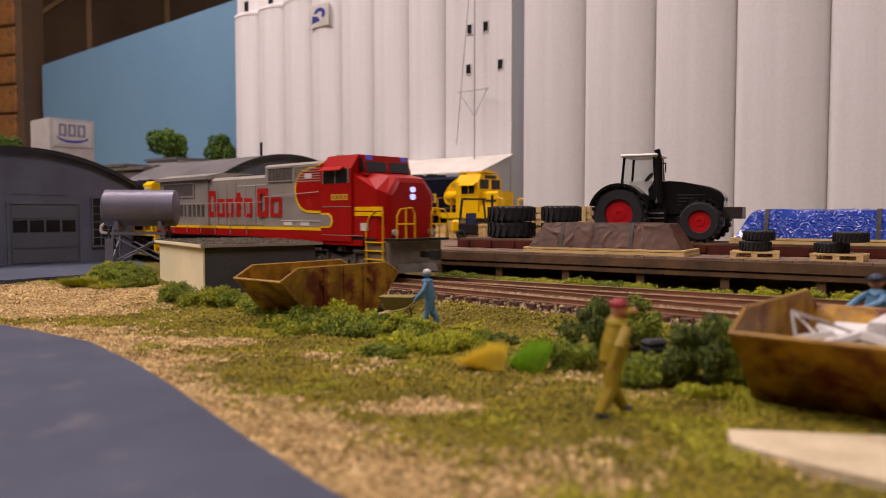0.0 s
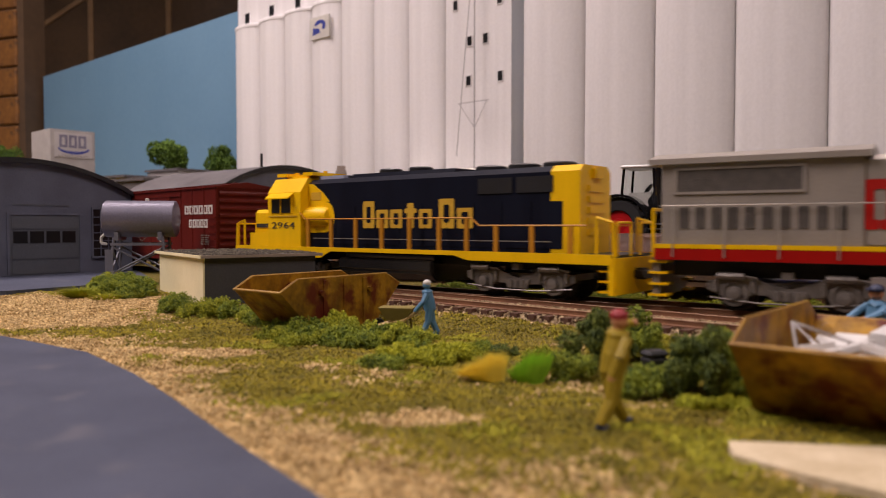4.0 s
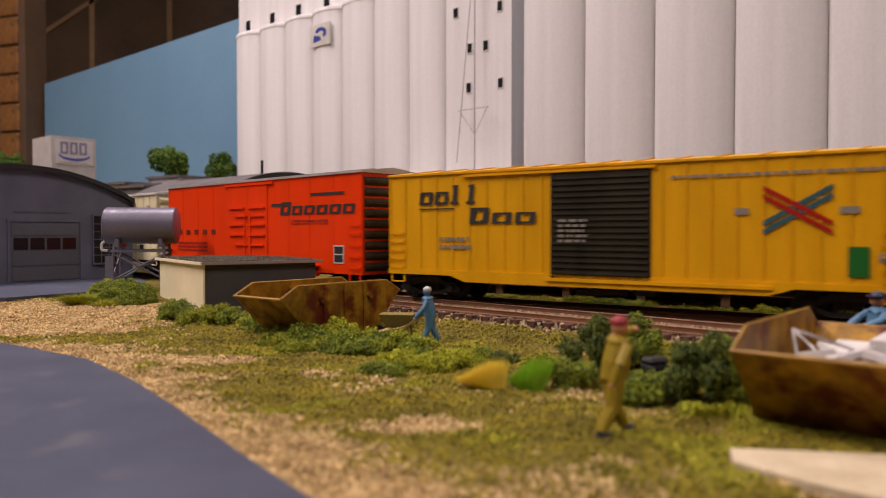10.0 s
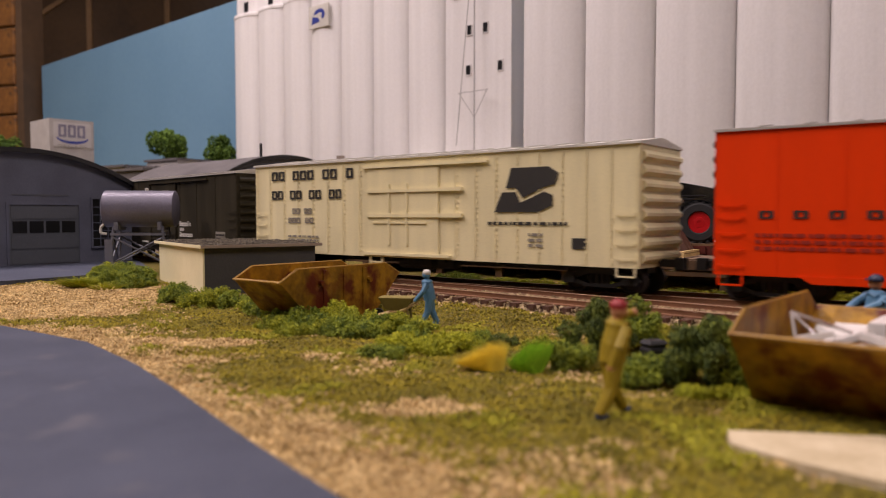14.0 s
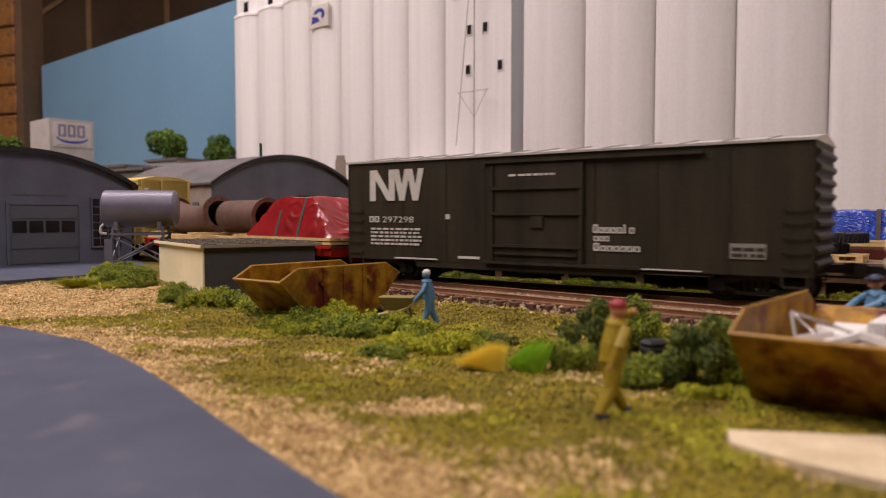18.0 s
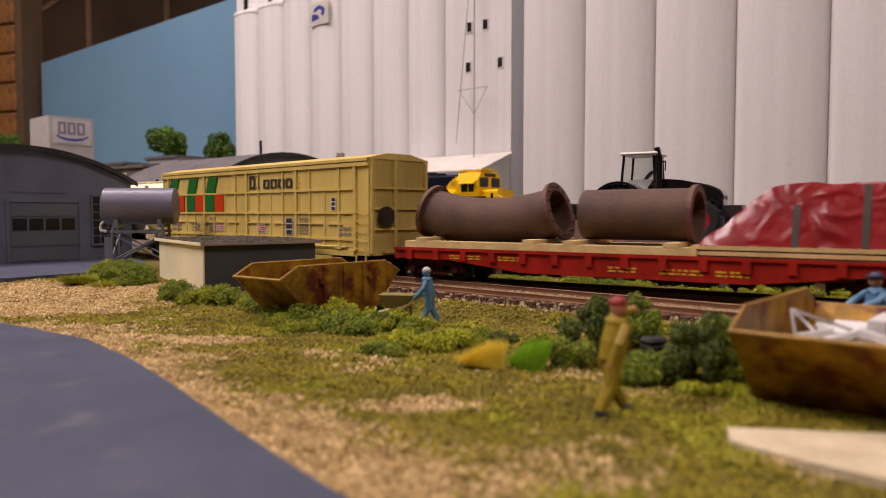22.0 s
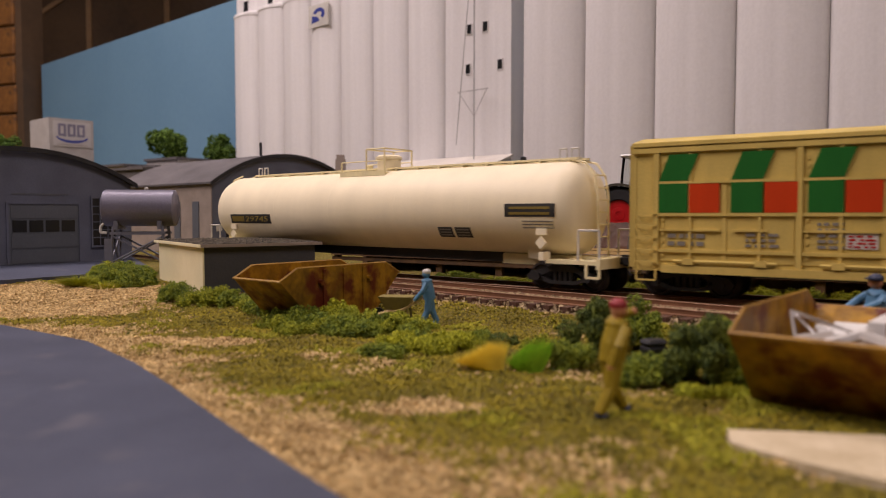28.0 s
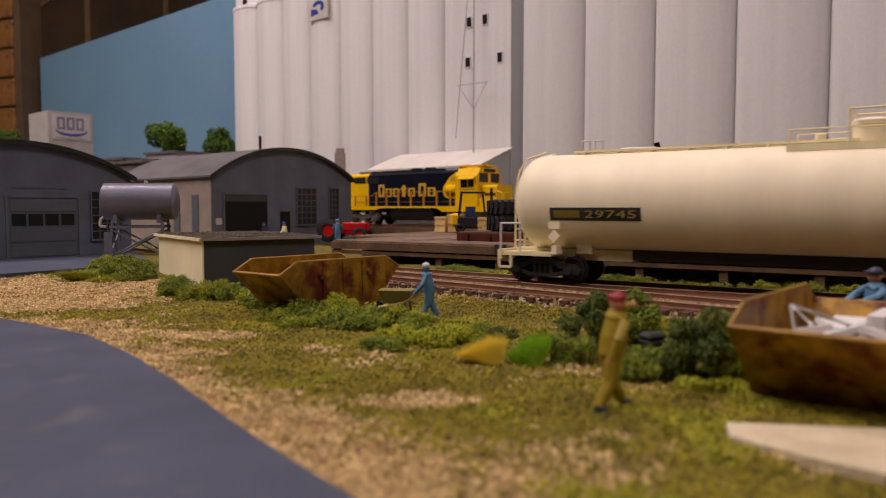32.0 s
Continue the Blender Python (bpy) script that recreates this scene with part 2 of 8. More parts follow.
M["loco_yellow"] = paint("loco_yellow", (0.88, 0.53, 0.004), 0.14, 0.36)
M["loco_blue"] = mat("loco_dark_blue", (0.008, 0.010, 0.020), (0.005, 0.006, 0.013), 0.35, grain=1600, blot=110, bump=0.04, stretch=0.15, spec=0.14)
M["flat_red"] = paint("flatcar_red", (0.42, 0.022, 0.012), 0.35, 0.42)
M["truck_black"] = mat("truck_black", (0.022, 0.020, 0.019), (0.012, 0.011, 0.011), 0.55)
M["truck_grey"] = mat("truck_grey", (0.26, 0.235, 0.205), (0.14, 0.125, 0.11), 0.4, 0.35, blot=140)
M["mesh_dark"] = mat("dark_brown_mesh", (0.085, 0.072, 0.058), (0.05, 0.042, 0.034), 0.6, grain=2600, blot=300, bump=0.6)
M["taupe"] = mat("taupe_tank_paint", (0.27, 0.235, 0.21), (0.225, 0.195, 0.175), 0.5, 0.1, blot=60, bump=0.05)
M["wheel"] = mat("wheel_steel", (0.06, 0.05, 0.045), (0.035, 0.03, 0.027), 0.45, 0.5)
M["letter_white"] = mat("white_marking", (0.66, 0.64, 0.58), (0.5, 0.48, 0.44), 0.6, bump=0)
M["letter_yellow"] = mat("yellow_marking", (0.62, 0.38, 0.02), (0.5, 0.29, 0.015), 0.6, bump=0)
M["dull_yellow"] = mat("dull_yellow_marking", (0.26, 0.19, 0.035), (0.2, 0.14, 0.02), 0.6, bump=0)
M["letter_black"] = mat("black_marking", (0.018, 0.017, 0.016), (0.03, 0.027, 0.022), 0.6, bump=0)
M["letter_red"] = mat("red_marking", (0.42, 0.012, 0.008), (0.34, 0.010, 0.007), 0.5, bump=0, spec=0.2)
M["letter_grey"] = mat("grey_marking", (0.26, 0.24, 0.2), (0.2, 0.18, 0.15), 0.6, bump=0)
M["green"] = paint("green_panel", (0.02, 0.15, 0.025), 0.15)
M["red_orange"] = paint("orange_panel", (0.62, 0.055, 0.01), 0.12)
M["teal"] = mat("teal_marking", (0.02, 0.10, 0.12), None, 0.6, bump=0)
M["pale_blue"] = mat("pale_blue_grey", (0.34, 0.36, 0.46), (0.27, 0.29, 0.38), 0.5)
M["galv"] = mat("galvanised_roof", (0.52, 0.50, 0.47), (0.36, 0.34, 0.31), 0.5, 0.2, blot=90)
M["glass_dark"] = mat("tinted_glazing", (0.012, 0.013, 0.015), (0.008, 0.009, 0.01), 0.3, bump=0)
M["lamp_glow"] = mat("lit_number_board", (0.06, 0.07, 0.42), None, 0.4, bump=0, emit=0.5)
M["head_glow"] = mat("lit_headlight", (0.45, 0.5, 1.0), None, 0.4, bump=0, emit=1.3)
M["tarp_red"] = mat("red_tarpaulin", (0.30, 0.012, 0.014), (0.19, 0.007, 0.009), 0.3, grain=500, blot=90, bump=0.2, coat=0.1, wrinkle=0.75, fold=80)
M["tarp_blue"] = mat("blue_tarpaulin", (0.012, 0.06, 0.42), (0.008, 0.035, 0.27), 0.16, grain=500, blot=90, bump=0.1, coat=0.5, wrinkle=0.8, fold=330)
M["tarp_brown"] = mat("brown_tarpaulin", (0.115, 0.054, 0.031), (0.05, 0.026, 0.017), 0.55, grain=500, blot=90, bump=0.2, wrinkle=0.5, fold=110, spec=0.3)
M["bright_rail"] = mat("silver_wire", (0.5, 0.46, 0.40), None, 0.4, 0.5, bump=0)
M["faint_red"] = mat("faded_dark_red", (0.33, 0.02, 0.006), None, 0.6, bump=0)
# a darker copy of the flatcar red, for the parked car and red trucks
M["flat_dark"] = paint("darker_flatcar_red", (0.11, 0.022, 0.014), 0.4, 0.6)
M["pipe"] = mat("rust_brown_pipe", (0.12, 0.062, 0.040), (0.065, 0.034, 0.024), 0.78, grain=700, blot=90, bump=0.15)
M["flange"] = mat("rusty_flange", (0.15, 0.062, 0.036), (0.08, 0.034, 0.02), 0.65, grain=900, blot=200, bump=0.3)
M["strap"] = mat("dark_strap", (0.05, 0.045, 0.035), None, 0.7)

# ---- the room ----
def room():
    b = boxes((-3000, 3000, 2600, 2700, -1150, 1500))
    solo("wall_back", b, M["panel_wall"], "dark brown panelled basement wall", "wall", kind="structure")
    for nm, r in (("wall_left", (-3100, -3000, -2000, 2700, -1150, 1500)), ("wall_right", (3000, 3100, -2000, 2700, -1150, 1500)), ("wall_front", (-3000, 3000, -2100, -2000, -1150, 1500))):
        solo(nm, boxes(r), M["panel_wall"], "dark brown panelled basement wall", "wall", kind="structure")
    solo("ceiling", boxes((-3100, 3100, -2100, 2700, 1500, 1560)), M["ceiling"], "off-white basement ceiling", "ceiling", kind="structure")
    solo("floor", boxes((-3100, 3100, -2100, 2700, -1200, -1150)), M["shed_grey"], "grey concrete basement floor", "floor", kind="structure")


room()

U = np.array((0.752, -0.659))   # along the elevator rows, towards the near right
V = np.array((0.659, 0.752))    # away from them
ROW_RZ = -41.2


def backdrop():
    b = boxes((0, 2300, 0, 9, -60, 340))
    ob = solo("backdrop", b, M["sky_board"], "plain sky-blue painted backdrop board", "backdrop", -911, 1688, 35, ROW_RZ, kind="structure")
    return ob


backdrop()

# ---- ground ----
def beyond(x, y):
    """How far a point lies beyond the siding's middle line."""
    return (x - 10) * 0.673 + (y - 279) * 0.74


def land(x, y):
    """Height of the scenery's base: level in front, a little higher beyond the near track."""
    k = min(max((y - 255) / 120.0, 0), 1)
    k = k * k * (3 - 2 * k)
    # the ground rises to the sleepers along the tracks
    r = min(max((beyond(x, y) + 33) / 16.0, 0), 1) * min(max((88 - x) / 18.0, 0), 1)
    return max(5.0 * k, 3.9 * r * r * (3 - 2 * r))


# the near road's edge, swinging away to the far left
EDGE = ((-700, 318), (-420, 292), (-260, 262), (-190, 245), (-137, 228), (-97, 199), (-72, 170), (-54.6, 146.5), (-31, 113), (-20, 98), (0, 72), (30, 40), (60, -100))


def from_edge(x, y):
    best = 1e9
    for (ax, ay), (bx, by) in zip(EDGE, EDGE[1:]):
        ux, uy = bx - ax, by - ay
        k = min(max(((x - ax) * ux + (y - ay) * uy) / (ux * ux + uy * uy), 0), 1)
        best = min(best, math.hypot(x - ax - k * ux, y - ay - k * uy))
    return best


def grassy(x, y):
    """1 where scatter grass lies, 0 on bare gravel and sand."""
    g = 0.6 + 0.5 * noise.noise(Vector((x * 0.035, y * 0.035, 3))) + 0.3 * noise.noise(Vector((x * 0.11, y * 0.11, 9)))
    g -= max(0, 1 - from_edge(x, y) / 22) * 0.8
    if x < -100:
        g -= min(1, (-100 - x) / 40) * min(max((338 - y) / 20, 0), 1) * min(max((y - 246) / 14, 0), 1) * 1.1
    for cx, cy, rx, ry, k in ((-68, 204, 26, 9, 0.9), (-40, 180, 22, 8, 0.35), (-4, 134, 12, 7, 0.6), (-20, 118, 16, 8, 0.3), (-95, 225, 30, 8, 0.35)):
        q = ((x - cx) / rx) ** 2 + ((y - cy) / ry) ** 2
        g -= k * max(0, 1 - q)
    g += 0.22
    return min(max(g, 0), 1)


def ground_material():
    m, nt, b = nodes_of("scatter_grass_and_gravel")
    N, L = nt.nodes, nt.links
    geo = N.new("ShaderNodeNewGeometry")

    def tex(scale, detail=4.0, kind="ShaderNodeTexNoise"):
        n = N.new(kind)
        n.inputs["Scale"].default_value = scale
        if kind == "ShaderNodeTexNoise":
            n.inputs["Detail"].default_value = detail
        L.new(geo.outputs["Position"], n.inputs["Vector"])
        return n

    def ramp(src, stops):
        r = N.new("ShaderNodeValToRGB")
        e = r.color_ramp.elements
        while len(e) < len(stops):
            e.new(0.5)
        for el, (p, c) in zip(e, stops):
            el.position, el.color = p, rgba(c)
        L.new(src, r.inputs[0])
        return r.outputs[0]

    def mix(f, a, c):
        x = N.new("ShaderNodeMix")
        x.data_type = "RGBA"
        L.new(f, x.inputs[0]), L.new(a, x.inputs[6]), L.new(c, x.inputs[7])
        return x.outputs[2]

    fine, mid, broad = tex(1500), tex(160), tex(34, 5)
    vor = tex(900, kind="ShaderNodeTexVoronoi")
    sand = ramp(fine.outputs["Fac"], ((0.3, (0.09, 0.05, 0.012)), (0.5, (0.28, 0.17, 0.045)), (0.7, (0.52, 0.35, 0.12))))
    grass = ramp(fine.outputs["Fac"], ((0.3, (0.045, 0.036, 0.003)), (0.5, (0.14, 0.108, 0.006)), (0.72, (0.32, 0.245, 0.015))))
    att = N.new("ShaderNodeAttribute")
    att.attribute_name = "grass"
    mask = N.new("ShaderNodeMath")
    mask.operation = "MULTIPLY_ADD"
    L.new(mid.outputs["Fac"], mask.inputs[0])
    mask.inputs[1].default_value = 0.7
    L.new(att.outputs["Fac"], mask.inputs[2])
    g = ramp(mask.outputs[0], ((0.72, (0, 0, 0)), (0.98, (1, 1, 1))))
    col = mix(g, sand, grass)
    L.new(col, b.inputs["Base Color"])
    b.inputs["Roughness"].default_value = 0.9
    bp = N.new("ShaderNodeBump")
    bp.inputs["Strength"].default_value, bp.inputs["Distance"].default_value = 1.0, 0.0012
    L.new(fine.outputs["Fac"], bp.inputs["Height"])
    L.new(bp.outputs[0], b.inputs["Normal"])
    return m


M["ground"] = ground_material()


def grid_sheet(xs, ys, f):
    b = B()
    rows = [[b.verts.new((x, y, f(x, y))) for x in xs] for y in ys]
    for r, q in zip(rows, rows[1:]):
        for i in range(len(xs) - 1):
            b.faces.new((r[i], r[i + 1], q[i + 1], q[i]))
    return b


def ground():
    xs = [-2900, -1200, -700] + [-500 + 5 * i for i in range(161)] + [400, 700, 1200, 2900]
    ys = [-600, -60] + [5 * i for i in range(0, 120)] + [640, 700, 900, 1300, 1900, 2590]

    def f(x, y):
        near = 1.0 if 40 < y < 420 and abs(x) < 420 else 0.0
        return land(x, y) + near * 0.9 * noise.noise(Vector((x * 0.07, y * 0.07, 0))) + near * 0.5 * noise.noise(Vector((x * 0.25, y * 0.25, 7)))
    ob = solo("ground", grid_sheet(xs, ys, f), M["ground"], "model scenery base of scatter grass, dirt and fine gravel", "ground", kind="structure", smooth=True)
    at = ob.data.attributes.new("grass", "FLOAT", "POINT")
    at.data.foreach_set("value", [grassy(v.co.x / K, v.co.y / K) for v in ob.data.vertices])


def sheet(name, pts, z0, z1, material, label, category):
    b = B()
    prism(b, pts, z0, z1, "z")
    return solo(name, b, material, label, category, kind="structure")


ground()
sheet("road_near", [*EDGE, (-700, -100)], -1, 1.2, M["road"], "grey painted model road with a curved edge", "road")
sheet("road_far", ((-560, 330), (-198, 332), (-172, 372), (-168, 420), (-220, 520), (-560, 560)), 3, 6.0, M["road"], "grey painted yard pavement before the garages", "pavement")
M["slab"] = mat("cast_slab", (0.66, 0.56, 0.38), (0.46, 0.37, 0.22), 0.85, grain=700, blot=90, bump=0.5)
sheet("slab", ((45.6, 116), (66, 113), (95, 109), (95, 82), (57, 93), (50, 100), (43.5, 109)), -1, 1.3, M["slab"], "pale plaster slab beside the skip", "slab")


# ---- tracks ----
def strip_along(pts, prof):
    """A cross-section (offset to the left, height) swept along points (x, y, heading)."""
    b = B()
    rings = []
    for x, y, h in pts:
        c, s = math.cos(math.radians(h)), math.sin(math.radians(h))
        rings.append([b.verts.new((x - s * o, y + c * o, z)) for o, z in prof])
    n = len(prof)
    for p, q in zip(rings, rings[1:]):
        for i in range(n):
            b.faces.new((p[i], p[(i + 1) % n], q[(i + 1) % n], q[i]))
    b.faces.new(rings[0]), b.faces.new(rings[-1][::-1])
    return b


def rail_prof(o):
    z = RAIL
    return [(o - 1.1, z - 1.9), (o + 1.1, z - 1.9), (o + 1.1, z - 1.6), (o + 0.32, z - 1.35), (o + 0.32, z - 0.6), (o + 0.5, z), (o - 0.5, z), (o - 0.32, z - 0.6), (o - 0.32, z - 1.35), (o - 1.1, z - 1.6)]


def track(name, pts, label, ties):
    th = thing(name, label, "track", kind="structure")
    for o in (-8.6, 8.6):
        r = part("rail", strip_along(pts, rail_prof(o)), M["rail_steel"], th)
        part("rail_head", strip_along(pts, [(o - 0.5, RAIL), (o + 0.5, RAIL), (o + 0.45, RAIL + 0.1), (o - 0.45, RAIL + 0.1)]), M["rail_top"], r, "rail head painted lighter where it catches light")
    b = B()
    box(b, -1.4, 1.4, -15, 15, -2, 0)
    me = mesh_of("sleeper", b, M["tie"])
    for x, y, h in ties:
        share("sleeper", me, th, mm(x, y, RAIL - 1.9, 0, 0, h + random.uniform(-1.5, 1.5)))
    return th


main_pts = [track_point(s) for s in np.arange(-420, 700, 8)]
track("track_main", main_pts, "brown weathered main track the train runs on", [track_point(s) for s in np.arange(-300, 330, 6.6)])
SIDE = [(10 + 0.74 * k, 279 - 0.673 * k, -42.3) for k in range(-120, 420, 8)]
track("track_side", SIDE, "brown weathered siding track that joins the main track", [(10 + 0.74 * k, 279 - 0.673 * k, -42.3) for k in np.arange(-60, 260, 6.6)])



# ---- grain elevators ----
SILO = 58.0


def elevator_window(th, x0, x1, y, z0, z1):
    w = part("window", boxes((x0, x1, y - 0.4, y + 1.2, z0, z1)), M["glass_dark"], th, "small dark window")
    b = B()
    t = 0.7
    for r in ((x0 - t, x1 + t, y - 1.0, y + 0.6, z0 - t, z0), (x0 - t, x1 + t, y - 1.0, y + 0.6, z1, z1 + t), (x0 - t, x0, y - 1.0, y + 0.6, z0, z1), (x1, x1 + t, y - 1.0, y + 0.6, z0, z1)):
        box(b, *r)
    part("window_frame", b, M["white_silo"], w)


def elevators():
    th = thing("grain_elevator", "tall white concrete grain elevator with a row of silos", "grain elevator", -300, 1050.5, 0, ROW_RZ, group="grain elevators")
    b = B()
    lathe(b, [(29, 0), (29, 308), (30.2, 308.5), (30.2, 312), (29, 313), (2, 314)], 64)
    bmesh.ops.scale(b, vec=(1, 0.55, 1), verts=b.verts[:])
    me = mesh_of("silo", b, M["white_silo"], True)
    for i in range(7):
        share("silo", me, th, mm(33.0 + 56.5 * i, 11, 0))
    part("core", boxes((8, 404, 12, 46, 0, 300)), M["white_silo"], th)
    part("gallery", boxes((0, 405, 12, 46, 300, 372)), M["white_silo"], th)
    for i in range(7):
        elevator_window(th, 18 + 57 * i, 29 + 57 * i, 12, 320, 334)
    b = boxes((184, 221, -6.6, -4.4, 266, 293))
    sign = part("sign", b, M["letter_white"], th, "white sign with a blue swirl")
    b = B()
    lathe_arc = [(204 + 11 * math.cos(t), 281 + 7.5 * math.sin(t)) for t in np.linspace(-0.9, 2.9, 12)]
    inner = [(204 + 5.6 * math.cos(t), 281 + 3 * math.sin(t)) for t in np.linspace(2.9, -0.9, 12)]
    prism(b, lathe_arc + inner, -6.9, -6.6, "y")
    prism(b, [(190, 271), (205, 273), (202, 278), (191, 280)], -6.9, -6.6, "y")
    part("emblem", b, M["sign_blue"], sign)
    # head house: a flat face with small windows and a pale side
    x0, x1 = 405, 490
    part("head_house", boxes((x0, x1, -2, 105, 0, 470)), M["white_silo"], th)
    for cx, z in ((418.7, 264.7), (476, 260.7), (437.7, 225), (458.3, 224.6), (436.3, 184.8), (476.9, 184.5)):
        elevator_window(th, cx - 3.0, cx + 3.0, -2, z - 4.8, z + 4.8)
    # hoist mast and its guy wires
    mast = thing("hoist_mast", "thin grey hoist mast with guy wires", "mast", -300 + 0.752 * 453.5 - 0.659 * 14, 1050.5 - 0.659 * 453.5 - 0.752 * 14, 0, ROW_RZ)
    b = B()
    tube(b, (0, 0, 60), (0, 0, 330), 0.7, 6)
    part("pole", b, M["mast_grey"], mast)
    b = B()
    tube(b, (-21.5, 0, 160), (17.5, 0, 160), 0.5, 5)
    wire(b, [(-20, 0, 160), (0, 0, 134), (16, 0, 160)], 0.4, 4)
    part("crossarm", b, M["mast_grey"], mast)
    b = B()
    wire(b, [(-23.5, 0, 107), (-5.5, 0, 270), (-1, 0, 330)], 0.5, 4)
    part("cable", b, M["mast_grey"], mast)
    # white lean-to at the foot of the head house
    sh = thing("elevator_shed", "white loading shed with a lean-to roof against the silos", "shed", -300 + 0.752 * 344 - 0.659 * 50, 1050.5 - 0.659 * 344 - 0.752 * 50, 0, ROW_RZ)
    b = B()
    prism(b, [(0, 0), (47, 0), (47, 93), (0, 76)], 0, 146, "x")
    part("wall", b, M["white_silo"], sh)
    b = B()
    prism(b, [(-5, 74.4), (47.5, 93.4), (47.5, 95.4), (-5, 76.2)], -4, 150, "x")
    part("roof", b, M["pale_roof"], sh, "white sloping roof")


M["sign_blue"] = mat("sign_blue", (0.03, 0.05, 0.30), None, 0.6, bump=0)
M["grey_metal"] = mat("grey_metal", (0.26, 0.26, 0.27), (0.18, 0.18, 0.19), 0.5, 0.2)
M["mast_grey"] = mat("pale_mast_grey", (0.46, 0.45, 0.45), (0.36, 0.35, 0.35), 0.6)
M["pale_roof"] = mat("pale_roof", (0.68, 0.64, 0.57), (0.56, 0.52, 0.46), 0.75, blot=40)
elevators()


def right_elevator():
    th = thing("grain_elevator", "tall white concrete silo row standing behind the loading dock", "grain elevator", 64, 613, 0, ROW_RZ, group="grain elevators")
    b = B()
    lathe(b, [(29.6, 0), (29.6, 440), (2, 441)], 64)
    bmesh.ops.scale(b, vec=(1, 0.6, 1), verts=b.verts[:])
    me = mesh_of("silo", b, M["white_silo"], True)
    for i in range(8):
        share("silo", me, th, mm(29 + SILO * i, 10.2, 0))
    part("side_wall", boxes((0, 1.6, 10, 120, 0, 440)), M["white_silo"], th)


right_elevator()


# ---- garages with arched roofs ----
def arch(y0, y1, eave, peak, n=16):
    return [(y0 + (y1 - y0) * i / n, eave + (peak - eave) * (1 - abs(2 * i / n - 1) ** 2.1)) for i in range(n + 1)]


def barred_window(th, y0, y1, z0, z1, nx, nz, x=0.0):
    """A many-paned sash on the gable plane."""
    w = part("window", boxes((x - 0.6, x + 0.25, y0, y1, z0, z1)), M["glass_dark"], th, "dark many-paned window")
    b = B()
    box(b, x, x + 1.0, y0 - 0.9, y1 + 0.9, z1, z1 + 1.0)
    box(b, x, x + 1.0, y0 - 0.9, y0, z0, z1), box(b, x, x + 1.0, y1, y1 + 0.9, z0, z1)
    part("window_frame", b, M["grey_wall"], w)
    part("window_sill", boxes((x, x + 1.8, y0 - 1.4, y1 + 1.4, z0 - 1.1, z0)), M["grey_wall"], w)
    for i in range(1, nx):
        y = y0 + (y1 - y0) * i / nx
        part("glazing_bar", boxes((x + 0.2, x + 0.6, y - 0.28, y + 0.28, z0, z1)), M["grey_wall"], w)
    for i in range(1, nz):
        z = z0 + (z1 - z0) * i / nz
        part("glazing_bar", boxes((x + 0.2, x + 0.65, y0, y1, z - 0.28, z + 0.28)), M["grey_wall"], w)


def roof_door(th, y0, y1, z1, panels, lights, open_to=0.0):
    """A sectional door in a shallow reveal; open_to: height its lower edge has been raised to."""
    b = boxes((0, 0.9, y0 - 1.4, y0, 0, z1 + 1.4), (0, 0.9, y1, y1 + 1.4, 0, z1 + 1.4), (0, 0.9, y0, y1, z1, z1 + 1.4))
    part("door_frame", b, M["grey_wall"], th)
    if open_to:
        # the wall behind is solid; a black panel paints the unlit inside
        part("doorway", boxes((-0.5, 0.2, y0, y1, 0, open_to)), M["deep_dark"], th, "open doorway, its unlit inside painted black")
        part("door", boxes((-0.5, 0.45, y0, y1, open_to, z1)), M["shed_grey"], th, "raised grey door")
        return
    d = part("door", boxes((-0.5, 0.2, y0, y1, 0, z1)), M["door_grey"], th, "dark grey sectional door")
    h = z1 / panels
    for i in range(panels):
        if i == lights:
            n = 4
            for k in range(n):
                a = y0 + 2 + (y1 - y0 - 3) * k / n
                part("door_light", boxes((0, 0.5, a, a + (y1 - y0 - 3) / n - 1.4, h * i + 1.2, h * (i + 1) - 0.8)), M["glass_dark"], d)
        else:
            part("door_panel", boxes((0.1, 0.65, y0 + 1.2, y1 - 1.2, h * i + 0.7, h * (i + 1) - 0.7)), M["door_grey"], d)


M["door_grey"] = mat("door_grey", (0.115, 0.125, 0.145), (0.09, 0.10, 0.115), 0.6, blot=40)
M["deep_dark"] = mat("dark_interior", (0.004, 0.004, 0.004), (0.003, 0.003, 0.003), 0.9, bump=0)
M["side_brick"] = mat("garage_side_wall", (0.34, 0.28, 0.235), (0.25, 0.205, 0.17), 0.8, grain=900, blot=80)


def garage(x, y, z, label, wide, eave, peak):
    """Front gable on the local x = 0 plane, looking along +x; y runs away along the gable."""
    th = thing("garage", label, "garage", x, y, z, ROW_RZ, group="arched garages")
    Ln = 150.0
    b = B()
    prism(b, [(0.0, -4), (wide, -4)] + arch(0, wide, eave, peak)[::-1], -Ln, 0, "x")
    part("wall", b, M["grey_wall"], th)
    part("side_wall", boxes((-Ln, -0.4, -0.7, 0.1, -4, eave - 0.6)), M["side_brick"], th, "sandy side wall")
    b = B()
    a = arch(-3, wide + 3, eave - 0.8, peak + 0.6)
    prism(b, a + [(p[0], p[1] + 1.5) for p in a[::-1]], -Ln - 3, 3.2, "x")
    part("roof", b, M["roof"], th, "dark felted arched roof")
    b = B()
    prism(b, [(p[0], p[1] - 1.2) for p in a] + [(p[0], p[1] + 1.7) for p in a[::-1]], 2.6, 3.8, "x")
    part("roof_edge", b, M["dark"], th, "black roof edge")
    return th


